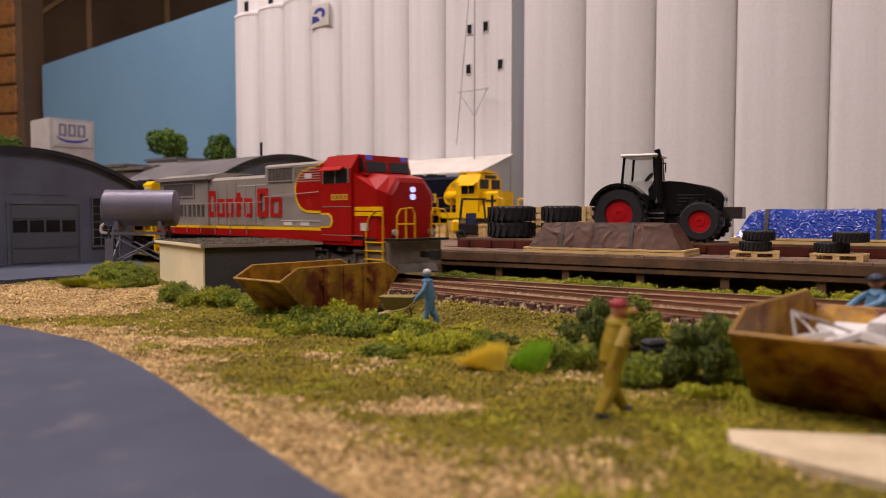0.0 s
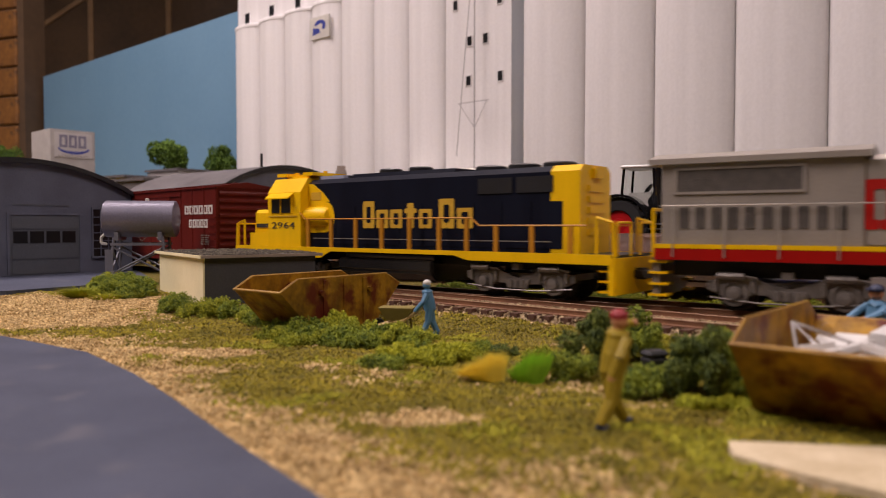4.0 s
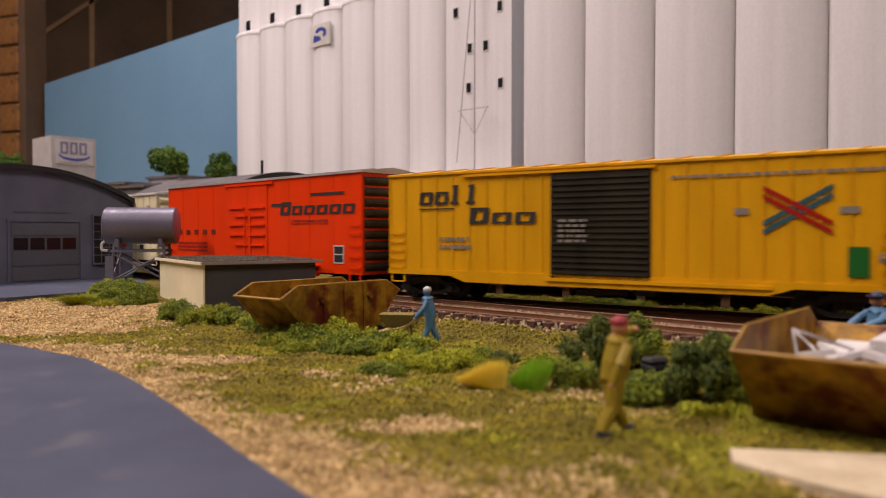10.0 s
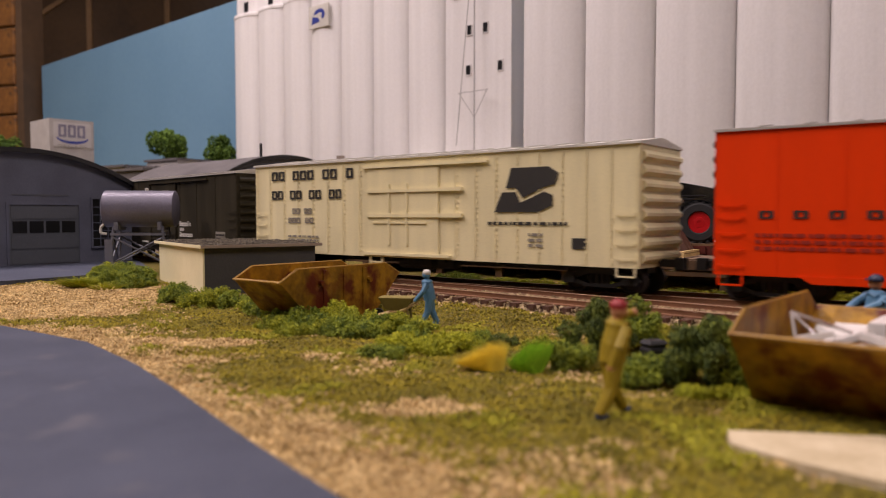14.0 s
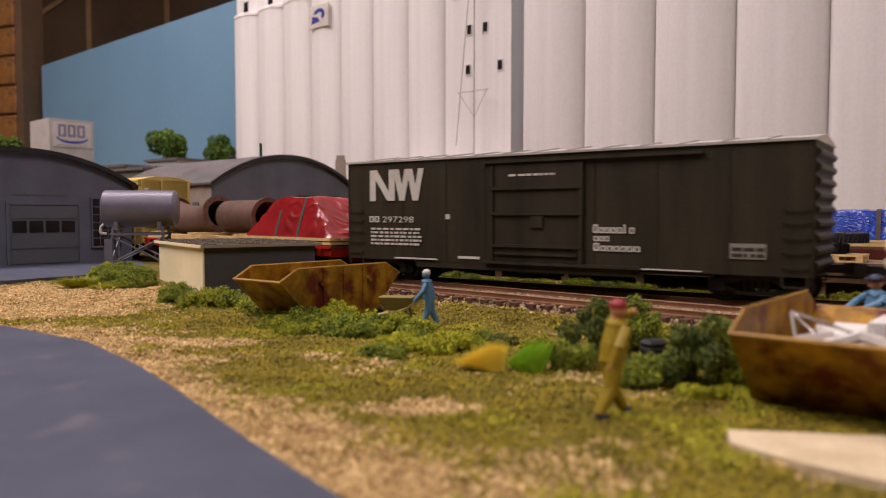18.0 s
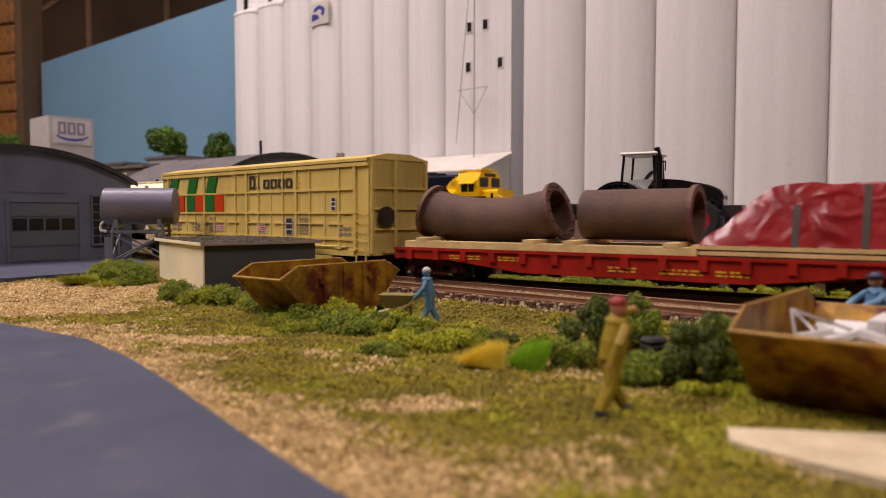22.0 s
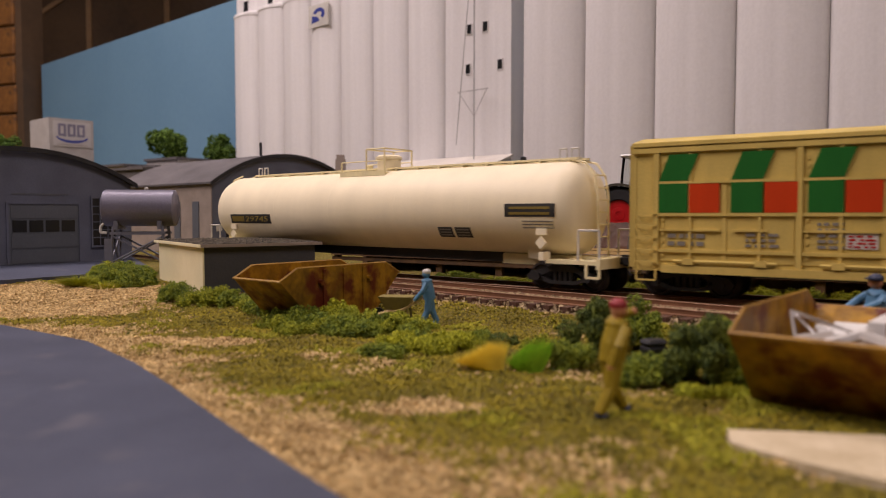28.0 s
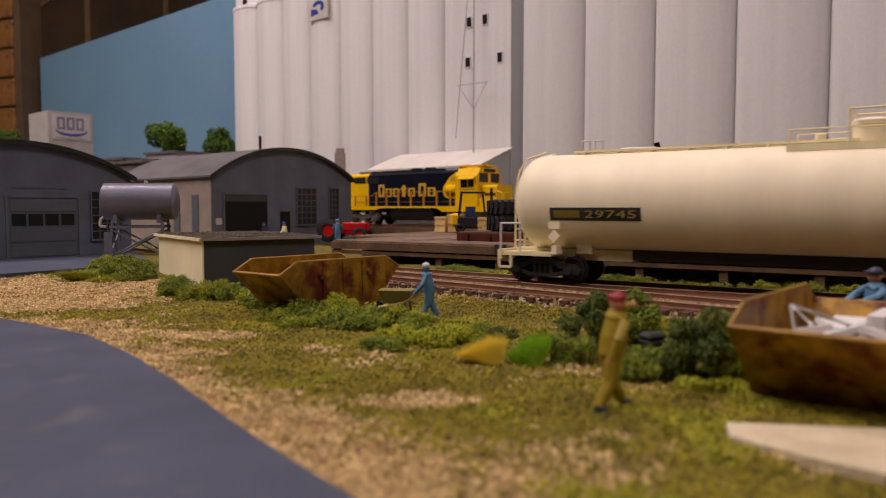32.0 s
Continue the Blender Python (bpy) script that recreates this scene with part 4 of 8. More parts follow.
def grande():
    th = car_base("grande", "boxcar", "bright orange boxcar with plug doors and black ends")
    L, H, e = length_of("grande"), CAR_HALF, 54.2
    o = M["orange"]
    part("body", boxes((-L / 2, L / 2, -H, H, 9.0, e)), o, th)
    for s in SIDES:
        b = B()
        prism(b, [(-66, 9.5), (-62, 7.2), (58, 7.2), (62, 9.5)], s * (H - 0.4), s * (H + 0.4), "y")
        part("side_sill", b, o, th)
    roof_part(th, L, H, e, 2.4, M["galv"], "pale galvanised roof")
    for x in (-L / 2, L / 2):
        ribbed_end(th, x, H - 0.2, 9.0, e, 9, M["car_black"], 1.0, "black ribbed end wall")
    plates(th, -19.4, -1.4, 9.5, 52.2, H, o, 0.5)
    plates(th, -1.0, 16.8, 9.5, 52.2, H, o, 0.5)
    side_bars(th, [(-24, 22, 52.2, 1.1), (-24, 44, 9.4, 1.2), (-24, 60, 12.2, 0.7)], H, o, "door_track", 1.0)
    side_bars(th, [(x, x + 15, z, 1.0) for x in (-19, 0) for z in (40.3, 31.5, 26.3)] + [(x, x + 12, z, 0.7) for x in (-13, 2) for z in (21.0, 36)], H + 0.5, o, "door_bar", 0.9)
    side_bars(th, [(-4.5, -3.2, 24, 30), (1.0, 2.2, 24, 26)], H + 0.5, o, "lock_rod", 0.5)
    seams(th, L, H, 9.5, e - 1, [-L / 2 + 0.6, -72, -54, -37, 35, 52, 70, L / 2 - 0.6], o, 0.35, 0.14)
    ladders(th, L, H, [12, 17, 22, 27, 31], o, 7)
    underframe(th, L)
    for s in SIDES:
        y = s * (H + 0.16)
        marks(blocks("X X X X X", -77, -34, 26.6, 29.0, y, s), M["letter_black"], th, "spaced black lettering bars")
        marks(blocks("Xxxxxx", 28, 86.5, 36, 42.2, y, s, slant=0.18), M["letter_black"], th, "slanted black lettering bars")
        part("marking", boxes((53, 78, min(y, y + s * 0.1), max(y, y + s * 0.1), 44.6, 45.8), (20.5, 34, min(y, y + s * 0.1), max(y, y + s * 0.1), 40.2, 41.6)), M["letter_black"], th)
        part("marking", small_lines(37, 66, 31.5, 34.0, 2, y, s, 12), M["faint_red"], th, kind="stuff")
        part("marking", small_lines(-78, -44, 17, 23, 3, y, s, 13), M["faint_red"], th, kind="stuff")
        fr = boxes((70.4, 77.6, min(y, y + s * 0.08), max(y, y + s * 0.08), 13.6, 21.8))
        part("data_panel", fr, M["letter_white"], th, "black and white data panel")
        part("marking", boxes((71.0, 77.0, min(y, y + s * 0.16), max(y, y + s * 0.16), 14.2, 17.4), (71.0, 77.0, min(y, y + s * 0.16), max(y, y + s * 0.16), 18.0, 21.2)), M["letter_black"], th)


grande()


def reefer():
    th = car_base("bn", "refrigerator_car", "cream mechanical refrigerator car with a black emblem")
    L, H, e = length_of("bn"), CAR_HALF, 52.0
    c = M["car_cream"]
    part("body", boxes((-L / 2, L / 2, -H, H, 9.8, e)), c, th)
    roof_part(th, L, H, e, 2.6, M["letter_white"], "white ribbed roof", 17, 0.9)
    for x in (-L / 2, L / 2):
        ribbed_end(th, x, H - 0.4, 9.8, e, 8, c, 1.6)
    plates(th, -23, 16, 11.5, 47.5, H, c, 0.7, "door", "wide plug door")
    side_bars(th, [(-26, 40, 48.3, 1.0), (-26, 22, 11.2, 1.2), (-23, 28, 38.0, 1.4), (-23, 28, 27.6, 1.6)], H + 0.1, c, "door_track", 1.3)
    side_bars(th, [(-11, -10, 28, 26), (-1, 0, 28, 26), (-20, -2, 24.5, 0.6), (-2, 10, 24.5, 0.6)], H + 0.7, c, "lock_rod", 0.5)
    seams(th, L, H, 10.5, e - 1, [x for x in np.linspace(-L / 2 + 0.7, -29, 8)] + [x for x in np.linspace(24, L / 2 - 0.7, 9)], c, 0.7, 0.22)
    rv = B()
    for s in SIDES:
        for i in range(19):
            box(rv, -0.25, 0.25, min(s * H, s * (H + 0.42)), max(s * H, s * (H + 0.42)), 12 + i * 2.05, 12.6 + i * 2.05)
    rm = mesh_of("rivet_row", rv, c)
    for x in [x + 1.4 for x in np.linspace(-L / 2 + 0.7, -29, 8)] + [x + 1.4 for x in np.linspace(24, L / 2 - 2.5, 9)]:
        tagged(share("rivet_row", rm, th, mm(x, 0, 0)), kind="stuff")
    ladders(th, L, H, [13, 18, 23, 28], c, 6.5)
    for s in SIDES:
        b = B()
        wire(b, [(-22, s * H, 10), (-22, s * H, 5.6), (-15, s * H, 5.6), (-15, s * H, 10)], 0.6, 4)
        wire(b, [(-22, s * H, 7.6), (-15, s * H, 7.6)], 0.5, 4)
        part("stirrup_step", b, c, th)
    underframe(th, L)
    for s in SIDES:
        y = s * (H + 0.3)
        sh = (lambda a, e_: (a, e_)) if s < 0 else (lambda a, e_: (-e_, -a))
        marks(blocks("XX XXX XX X", *sh(-88, -31.5), 44.2, 48.6, y, s, slit=False), M["letter_black"], th, "black lettering bars")
        marks(blocks("XX XX XX XX", *sh(-88, -39), 35.2, 39.4, y, s, slit=False), M["letter_black"], th, "black lettering bars")
        marks(blocks("XX XX", *sh(-73, -59), 28.4, 31, y, s), M["letter_grey"], th)
        marks(blocks("XXX XX", *sh(-76, -58), 24.0, 26.6, y, s), M["letter_grey"], th)
        part("marking", small_lines(-76, -55, 14, 19, 3, y, s, 15), M["letter_grey"], th, kind="stuff")
        # emblem: a heavy dark block split by a pale zigzag
        b = B()
        x0 = 43
        for p in ([(0, 0), (19, 0), (25, 2.4), (25, 6.2), (21.5, 7.4), (11.5, 3.4), (9.4, 7.4), (3.4, 7.4)],
                  [(5.2, 9), (9.6, 9), (12.6, 5.2), (21, 8.9), (26, 10), (27.4, 14), (23.5, 16.4), (7.5, 16.4)]):
            prism(b, [(x0 + q[0], 28.8 + q[1]) for q in p], y, y + s * 0.14, "y")
        part("emblem", b, M["letter_black"], th, "black block emblem")
        part("marking", small_lines(40, 74, 24.0, 26.2, 1, y, s, 16), M["letter_black"], th, kind="stuff")
        part("data_panel", boxes((76, 81.5, min(y, y + s * 0.1), max(y, y + s * 0.1), 15.8, 19.6)), M["letter_black"], th, "black data panel")
        part("marking", small_lines(58, 64, 16, 22, 3, y, s, 17), M["letter_grey"], th, kind="stuff")


reefer()


def black_box():
    th = car_base("nw", "boxcar", "weathered black boxcar with large white initials bars")
    L, H, e = length_of("nw"), CAR_HALF, 50.3
    c = M["car_black"]
    part("body", boxes((-L / 2, L / 2, -H, H, 9, e)), c, th)
    plates(th, -55, 40, 6.6, 9.6, H - 0.6, c, 0.5, "side_sill")
    roof_part(th, L, H, e, 2.6, M["galv"], "pale weathered ribbed roof")
    for x in (-L / 2, L / 2):
        ribbed_end(th, x, H - 0.4, 9, e, 9, c, 1.2)
    plates(th, -18.8, 18.8, 10.5, 46.5, H, c, 0.6, "door", "wide sliding door")
    side_bars(th, [(-22, 60, 47.6, 1.0), (-22, 40, 9.8, 1.1), (-19, 19, 37.6, 1.0), (-19, 19, 28.2, 1.2), (-19, 19, 16.2, 1.1), (-17, 17, 13.2, 0.8)], H + 0.3, c, "door_track", 1.2)
    side_bars(th, [(-1.5, 3.5, 26, 6), (-19, -17.6, 28, 36), (17.6, 19, 28, 36)], H + 0.5, c, "door_bar", 0.8)
    seams(th, L, H, 9.5, e - 1, [-L / 2 + 0.6, -62, -40, -22, 23, 45, 68, L / 2 - 0.6], c, 0.5, 0.2)
    ladders(th, L, H, [12, 16.5, 21, 25.5, 29.5], c, 7)
    underframe(th, L)
    for s in SIDES:
        y = s * (H + 0.22)
        sh = (lambda a, e_: (a, e_)) if s < 0 else (lambda a, e_: (-e_, -a))
        a, e_ = sh(-79.5, -52)
        b = B()
        for xx in (a, a + 10.4):
            prism(b, [(xx, 33.6), (xx + 3.2, 33.6), (xx + 3.2, 46.6), (xx, 46.6)], y, y + s * 0.12, "y")
        prism(b, [(a + 0.4, 46.6), (a + 3.9, 46.6), (a + 13.2, 33.6), (a + 9.6, 33.6)], y, y + s * 0.18, "y")
        for xx in (a + 12.8, a + 19.8):
            prism(b, [(xx, 46.6), (xx + 3.0, 46.6), (xx + 6.2, 33.6), (xx + 3.2, 33.6)], y, y + s * 0.12, "y")
            prism(b, [(xx + 6.0, 46.6), (xx + 8.8, 46.6), (xx + 6.0, 33.6), (xx + 3.4, 33.6)], y, y + s * 0.16, "y")
        part("marking", b, M["letter_white"], th, "large white initial bars")
        digits("297298", -72.5 if s < 0 else 72.5, 24.6, 2.6, y, s, M["letter_white"], th, 16.5, "white car number")
        marks(blocks("XX", *sh(-79.8, -74), 24.6, 27.2, y, s), M["letter_white"], th)
        part("marking", small_lines(-79, -52, 15.2, 23, 5, y, s, 21), M["letter_white"], th, kind="stuff")
        marks(blocks("Xxxxxix", *sh(22.7, 38), 21.4, 24.4, y, s), M["letter_white"], th)
        marks(blocks("xxx", *sh(23, 29), 18.6, 21.2, y, s), M["letter_white"], th)
        marks(blocks("Xxxxxxx", *sh(23, 40), 15.2, 18.0, y, s), M["letter_white"], th)
        part("marking", boxes((68.5, 79.2, min(y, y + s * 0.1), max(y, y + s * 0.1), 14.0, 18.8)), M["letter_grey"], th)
        part("marking", small_lines(69.2, 78.6, 14.6, 18.4, 2, y + s * 0.1, s, 22), M["letter_black"], th, kind="stuff")
        part("marking", boxes((-66, -44, min(y, y + s * 0.3), max(y, y + s * 0.3), 9.6, 10.2), (-40, -38, min(y, y + s * 0.1), max(y, y + s * 0.1), 26, 28), (22, 60, min(y, y + s * 0.3), max(y, y + s * 0.3), 9.4, 9.8), (-34, -24, min(y, y + s * 0.1), max(y, y + s * 0.1), 10.6, 11.6)), M["letter_white"], th)
        part("marking", small_lines(-11, 8, 42, 43.5, 1, s * (H + 0.6), s, 23), M["letter_white"], th, kind="stuff")


black_box()


def lumber_car():
    th = car_base("lig", "boxcar", "tan all-door lumber boxcar with green and orange panels")
    L, H, e = length_of("lig"), CAR_HALF, 51.2
    c = M["car_tan"]
    part("body", boxes((-L / 2, L / 2, -H + 0.8, H - 0.8, 9, e)), c, th)
    for s in SIDES:
        part("side_sill", boxes((-L / 2 + 10, L / 2 - 9, min(s * (H - 1), s * (H + 0.4)), max(s * (H - 1), s * (H + 0.4)), 8.6, 11.0)), c, th)
        part("upper_track", boxes((-L / 2, L / 2, min(s * (H - 1), s * (H + 0.3)), max(s * (H - 1), s * (H + 0.3)), 47.8, 49.4)), c, th)
        part("eave_rail", boxes((-L / 2, L / 2, min(s * (H - 1), s * (H + 0.5)), max(s * (H - 1), s * (H + 0.5)), 49.9, 51.0)), c, th)
    b = B()
    prism(b, [(-H - 0.4, e - 0.4), (H + 0.4, e - 0.4), (H + 0.4, e), (7, e + 2.4), (-7, e + 2.4), (-H - 0.4, e)], -L / 2 - 0.4, L / 2 + 0.4, "x")
    part("roof", b, c, th)
    posts = (-88, -45, -0.8, 43.0, 87)
    seams(th, L, H - 0.8, 11, 48, posts, c, 1.7, 1.0, "door_post")
    for a, z in zip(posts, posts[1:]):
        mid = (a + z) / 2
        plates(th, a + 1.2, z - 1.2, 12.4, 47.2, H - 0.8, c, 0.25, "door", "tan pressed side door")
        side_bars(th, [(a + 1, z - 1, 38.0, 0.9), (a + 1, z - 1, 27.6, 1.0), (a + 1, z - 1, 15.8, 1.0), (a + 1, mid - 1, 22.6, 0.7), (mid + 3, z - 9, 22.6, 0.7)], H - 0.5, c, "door_bar", 0.7)
        seams(th, L, H - 0.8, 12.5, 47.4, (a + 11, z - 11), c, 0.9, 0.9, "door_stile")
        seams(th, L, H - 0.8, 13, 38, (mid,), c, 1.4, 0.6, "door_stile")
        rv = B()
        for s in SIDES:
            for i in range(14):
                box(rv, -0.35, 0.35, min(s * (H - 0.6), s * (H - 0.1)), max(s * (H - 0.6), s * (H - 0.1)), 14 + i * 2.3, 15.0 + i * 2.3)
        part("hinge_row", rv, c, th).matrix_basis = mm(a + 2.3, 0, 0)
        b = B()
        for s in SIDES:
            tube(b, (a + 6, s * (H + 0.2), 12.4), (z - 6, s * (H + 0.2), 12.4), 0.6, 6)
            for x in (a + 9, z - 12):
                box(b, x, x + 3.4, min(s * (H - 0.4), s * (H + 0.9)), max(s * (H - 0.4), s * (H + 0.9)), 11.4, 13.4)
        part("lock_bar", b, c, th)
    for x in (-L / 2, L / 2):
        s = 1 if x > 0 else -1
        part("end_wall", boxes((min(x, x - s), max(x, x - s), -H + 0.6, H - 0.6, 10, e)), c, th)
        for z in (20, 29, 38):
            part("end_bar", boxes((min(x, x + s * 1.1), max(x, x + s * 1.1), -H + 1, H - 1, z, z + 1)), c, th)
        for y in (-H + 1.2, -3.5, H - 2.6):
            part("end_post", boxes((min(x, x + s * 1.4), max(x, x + s * 1.4), y, y + 1.6, 10, e - 0.5)), c, th)
        b = B()
        tube(b, (x + s * 1.5, -9, 26), (x + s * 2.6, -9, 26), 4.4, 16)
        part("brake_wheel", b, M["car_black"], th)
        part("end_platform", boxes((min(x, x + s * 3), max(x, x + s * 3), -10, 10, 10, 10.8)), c, th)
    ladders(th, L, H - 0.2, [12, 16, 20, 24, 28], c, 6.5)
    underframe(th, L)
    for s in SIDES:
        y = s * (H - 0.3)
        sh = (lambda a, e_: (a, e_)) if s < 0 else (lambda a, e_: (-e_, -a))
        yp = s * (H + 0.14)
        for xg in (-87, -64.4, -42.6):
            a, _ = sh(xg, xg + 9.2)
            part("stripe_panel", boxes((a, a + 9.2, min(yp - s * 0.9, yp + s * 0.12), max(yp - s * 0.9, yp + s * 0.12), 28.2, 37.6)), M["green"], th, "green painted panel")
            a2, _ = sh(xg + 9.8, xg + 19)
            part("stripe_panel", boxes((a2, a2 + 9.2, min(yp - s * 0.9, yp + s * 0.12), max(yp - s * 0.9, yp + s * 0.12), 28.2, 37.4)), M["red_orange"], th, "orange painted panel")
            b = B()
            k = 3.2 if s < 0 else -3.2
            prism(b, [(a, 38.5), (a + 9.2, 38.5), (a + 9.2 + k, 47), (a + k, 47)], yp - s * 0.9, yp + s * 0.12, "y")
            part("stripe_panel", b, M["green"], th, "slanted green stripe")
        b = blocks("Xixxxx", *sh(2, 41), 39.6, 46.4, y, s)
        part("marking", b, M["letter_black"], th, "dark lettering bars")
        for x0, x1, z0, z1 in ((34.4, 40.2, 16.8, 25.2), (70.2, 73.6, 28.4, 34.6)):
            a, e2 = sh(x0, x1)
            part("data_panel", boxes((a, e2, min(y, y + s * 0.12), max(y, y + s * 0.12), z0, z1)), M["letter_white"], th, "black and white data panel")
            b = B()
            for i in range(3):
                h = (z1 - z0) / 3
                box(b, a + 0.5, e2 - 0.5, min(y, y + s * 0.2), max(y, y + s * 0.2), z0 + i * h + 0.35, z0 + (i + 1) * h - 0.25)
            part("marking", b, M["letter_black"], th)
        for x0 in (-32.5, 8.5):
            a, e2 = sh(x0, x0 + 8)
            part("data_panel", boxes((a, e2, min(y, y + s * 0.1), max(y, y + s * 0.1), 17.6, 22.2)), M["letter_white"], th, "white panel with red lines")
            part("marking", small_lines(a + 0.6, e2 - 0.6, 18, 22, 4, y + s * 0.1, s, 31), M["letter_red"], th, kind="stuff")
        for a, e2, n in ((-84, -72, 2), (-40, -33, 5), (46, 54, 6), (76, 84, 2), (-60, -50, 3)):
            a, e2 = sh(a, e2)
            part("marking", small_lines(a, e2, 17.5, 22.5 if n < 4 else 26, n, y, s, 33 + n), M["letter_grey"], th, kind="stuff")


lumber_car()


def wrapped_load(bm, x0, x1, y0, y1, z0, z1, top_in=0.22, folds=5, seed=1, end_in=None):
    """A tarpaulin drawn over a stack: sloping creased sides, a sagging flat top."""
    rng = random.Random(seed)
    nx, ny = 34, 22
    end_in = top_in * (x1 - x0) if end_in is None else end_in
    side_in = top_in * (y1 - y0) * 0.6
    rows = []
    for i in range(nx + 1):
        row = []
        for j in range(ny + 1):
            u, v = i / nx, j / ny
            x, y = x0 + (x1 - x0) * u, y0 + (y1 - y0) * v
            k = min(1.0, min(x - x0, x1 - x) / end_in, min(y - y0, y1 - y) / side_in)
            k = k if k < 0.92 else 0.92 + (k - 0.92) * 0.5
            w = noise.noise(Vector((x * 0.14 + seed * 9, y * 0.14, seed))) + 0.6 * abs(noise.noise(Vector((x * 0.42, y * 0.3 + seed * 5, 2)))) * 2
            crease = math.sin((x * 0.9 + y * 0.8) * 0.55 + 3 * noise.noise(Vector((x * 0.05, y * 0.05, seed + 4)))) * 0.35 * (1.2 - k)
            row.append(bm.verts.new((x, y, z0 + (z1 - z0) * k + (w * 0.7 + crease) * (1 if 0.02 < k else 0))))
        rows.append(row)
    for a, b in zip(rows, rows[1:]):
        for j in range(ny):
            bm.faces.new((a[j], b[j], b[j + 1], a[j + 1]))
    n = [rows[i][0] for i in range(nx + 1)] + [rows[nx][j] for j in range(1, ny + 1)] + [rows[i][ny] for i in range(nx - 1, -1, -1)] + [rows[0][j] for j in range(ny - 1, 0, -1)]
    bm.faces.new(n[::-1])


def strap_over(x, w, y0, y1, z0, z1, side_in):
    b = B()
    o = 0.45
    z1 = z0 + (z1 - z0) * 0.955
    pts = [(y0 - 0.2, z0), (y0 + side_in * 0.55 - 0.7, (z0 + z1) / 2 + o), (y0 + side_in, z1 + o), (y1 - side_in, z1 + o), (y1 - side_in * 0.55 + 0.7, (z0 + z1) / 2 + o), (y1 + 0.2, z0)]
    inner = [(p[0] + (0.5 if p[0] < (y0 + y1) / 2 else -0.5), p[1] - 0.6) for p in pts]
    prism(b, pts + inner[::-1], x - w / 2, x + w / 2, "x")
    return b


def flatcar():
    th = car_base("flat", "flatcar", "dark red flatcar loaded with timber, rusty pipes and a tarpaulin stack")
    L, H = length_of("flat"), 17.0
    c = M["flat_red"]
    part("deck", boxes((-L / 2, L / 2, -H, H, 12.2, 13.6)), M["dock_dark"], th, "dark worn plank deck")
    for s in SIDES:
        b = B()
        prism(b, [(-L / 2, 13.4), (-L / 2, 9.0), (-L / 2 + 26, 9.0), (-40, 5.2), (40, 5.2), (L / 2 - 26, 9.0), (L / 2, 9.0), (L / 2, 13.4)], s * (H - 1.2), s * (H + 0.2), "y")
        part("side_sill", b, c, th)
        part("sill_edge", boxes((-L / 2, L / 2, min(s * H, s * (H + 1)), max(s * H, s * (H + 1)), 12.4, 13.5)), c, th)
        for i in range(15):
            x = -L / 2 + 8 + i * (L - 16) / 14
            part("stake_pocket", boxes((x - 1.3, x + 1.3, min(s * H, s * (H + 1.2)), max(s * H, s * (H + 1.2)), 8.8, 12.4)), c, th)
        y = s * (H + 0.24)
        for a, e_ in ((-72, -58), (-50, -38), (-6, 4), (12, 26), (30, 40)):
            part("marking", small_lines(a, e_, 7.2 if abs(a) < 40 else 9.4, 9.6 if abs(a) < 40 else 11.4, 2, y, s, int(abs(a))), M["letter_yellow"], th, kind="stuff")
    for x in (-L / 2, L / 2):
        s = 1 if x > 0 else -1
        part("end_sill", boxes((min(x, x - s * 1.5), max(x, x - s * 1.5), -H, H, 8.5, 13.5)), c, th)
    b = boxes((-L / 2 + 3, L / 2 - 3, -4, 4, 6, 12.4))
    part("underframe", b, c, th)
    for x in (-L / 2 + 17, L / 2 - 17):
        truck(th, x, RED_TRUCK)
    for x in (-L / 2 + 1, L / 2 - 1):
        coupler(th, x)
    # load: timber bearers, two pipes, a wrapped stack on boards
    for y in (-16.2, -12.6, 12.6, 16.2):
        part("timber", boxes((-94, 24, y - 1.3, y + 1.3, 13.6, 16.2)), M["wood"], th, "pale squared timber bearer")
    for x in (-86, -37, -20.6, 15.3):
        part("chock", boxes((x - 2.4, x + 2.4, -17.6, 17.6, 16.2, 17.6)), M["wood"], th, "pale timber cross bearer")
    bend = B()
    R, r = 107.0, 9.6
    n, seg = 14, 24
    rings = []
    for i in range(n + 1):
        t = -0.28 + 0.56 * i / n
        cx, cz = -62.5 + R * math.sin(t), 27.2 + R - R * math.cos(t)
        ring = []
        for j in range(seg):
            q = 2 * math.pi * j / seg
            ring.append((cx - math.sin(t) * r * math.sin(q), r * math.cos(q), cz - 3.2 + math.cos(t) * r * math.sin(q)))
        rings.append(ring)
    vs = [[bend.verts.new(p) for p in ring] for ring in rings]
    vi = [[bend.verts.new((cx, p[1] * 0.86, p[2] + (sum(q[2] for q in ring) / seg - p[2]) * 0.14)) for p in ring for cx in (p[0],)] for ring in rings]
    for a, e_ in zip(vs, vs[1:]):
        for j in range(seg):
            bend.faces.new((a[j], a[(j + 1) % seg], e_[(j + 1) % seg], e_[j]))
    for a, e_ in zip(vi, vi[1:]):
        for j in range(seg):
            bend.faces.new((a[(j + 1) % seg], a[j], e_[j], e_[(j + 1) % seg]))
    for k in (0, -1):
        for j in range(seg):
            q = (vs[k][j], vs[k][(j + 1) % seg], vi[k][(j + 1) % seg], vi[k][j])
            bend.faces.new(q if k == 0 else q[::-1])
    pipe = part("bent_pipe", bend, M["pipe"], th, "bent brown pipe with flanges", True)

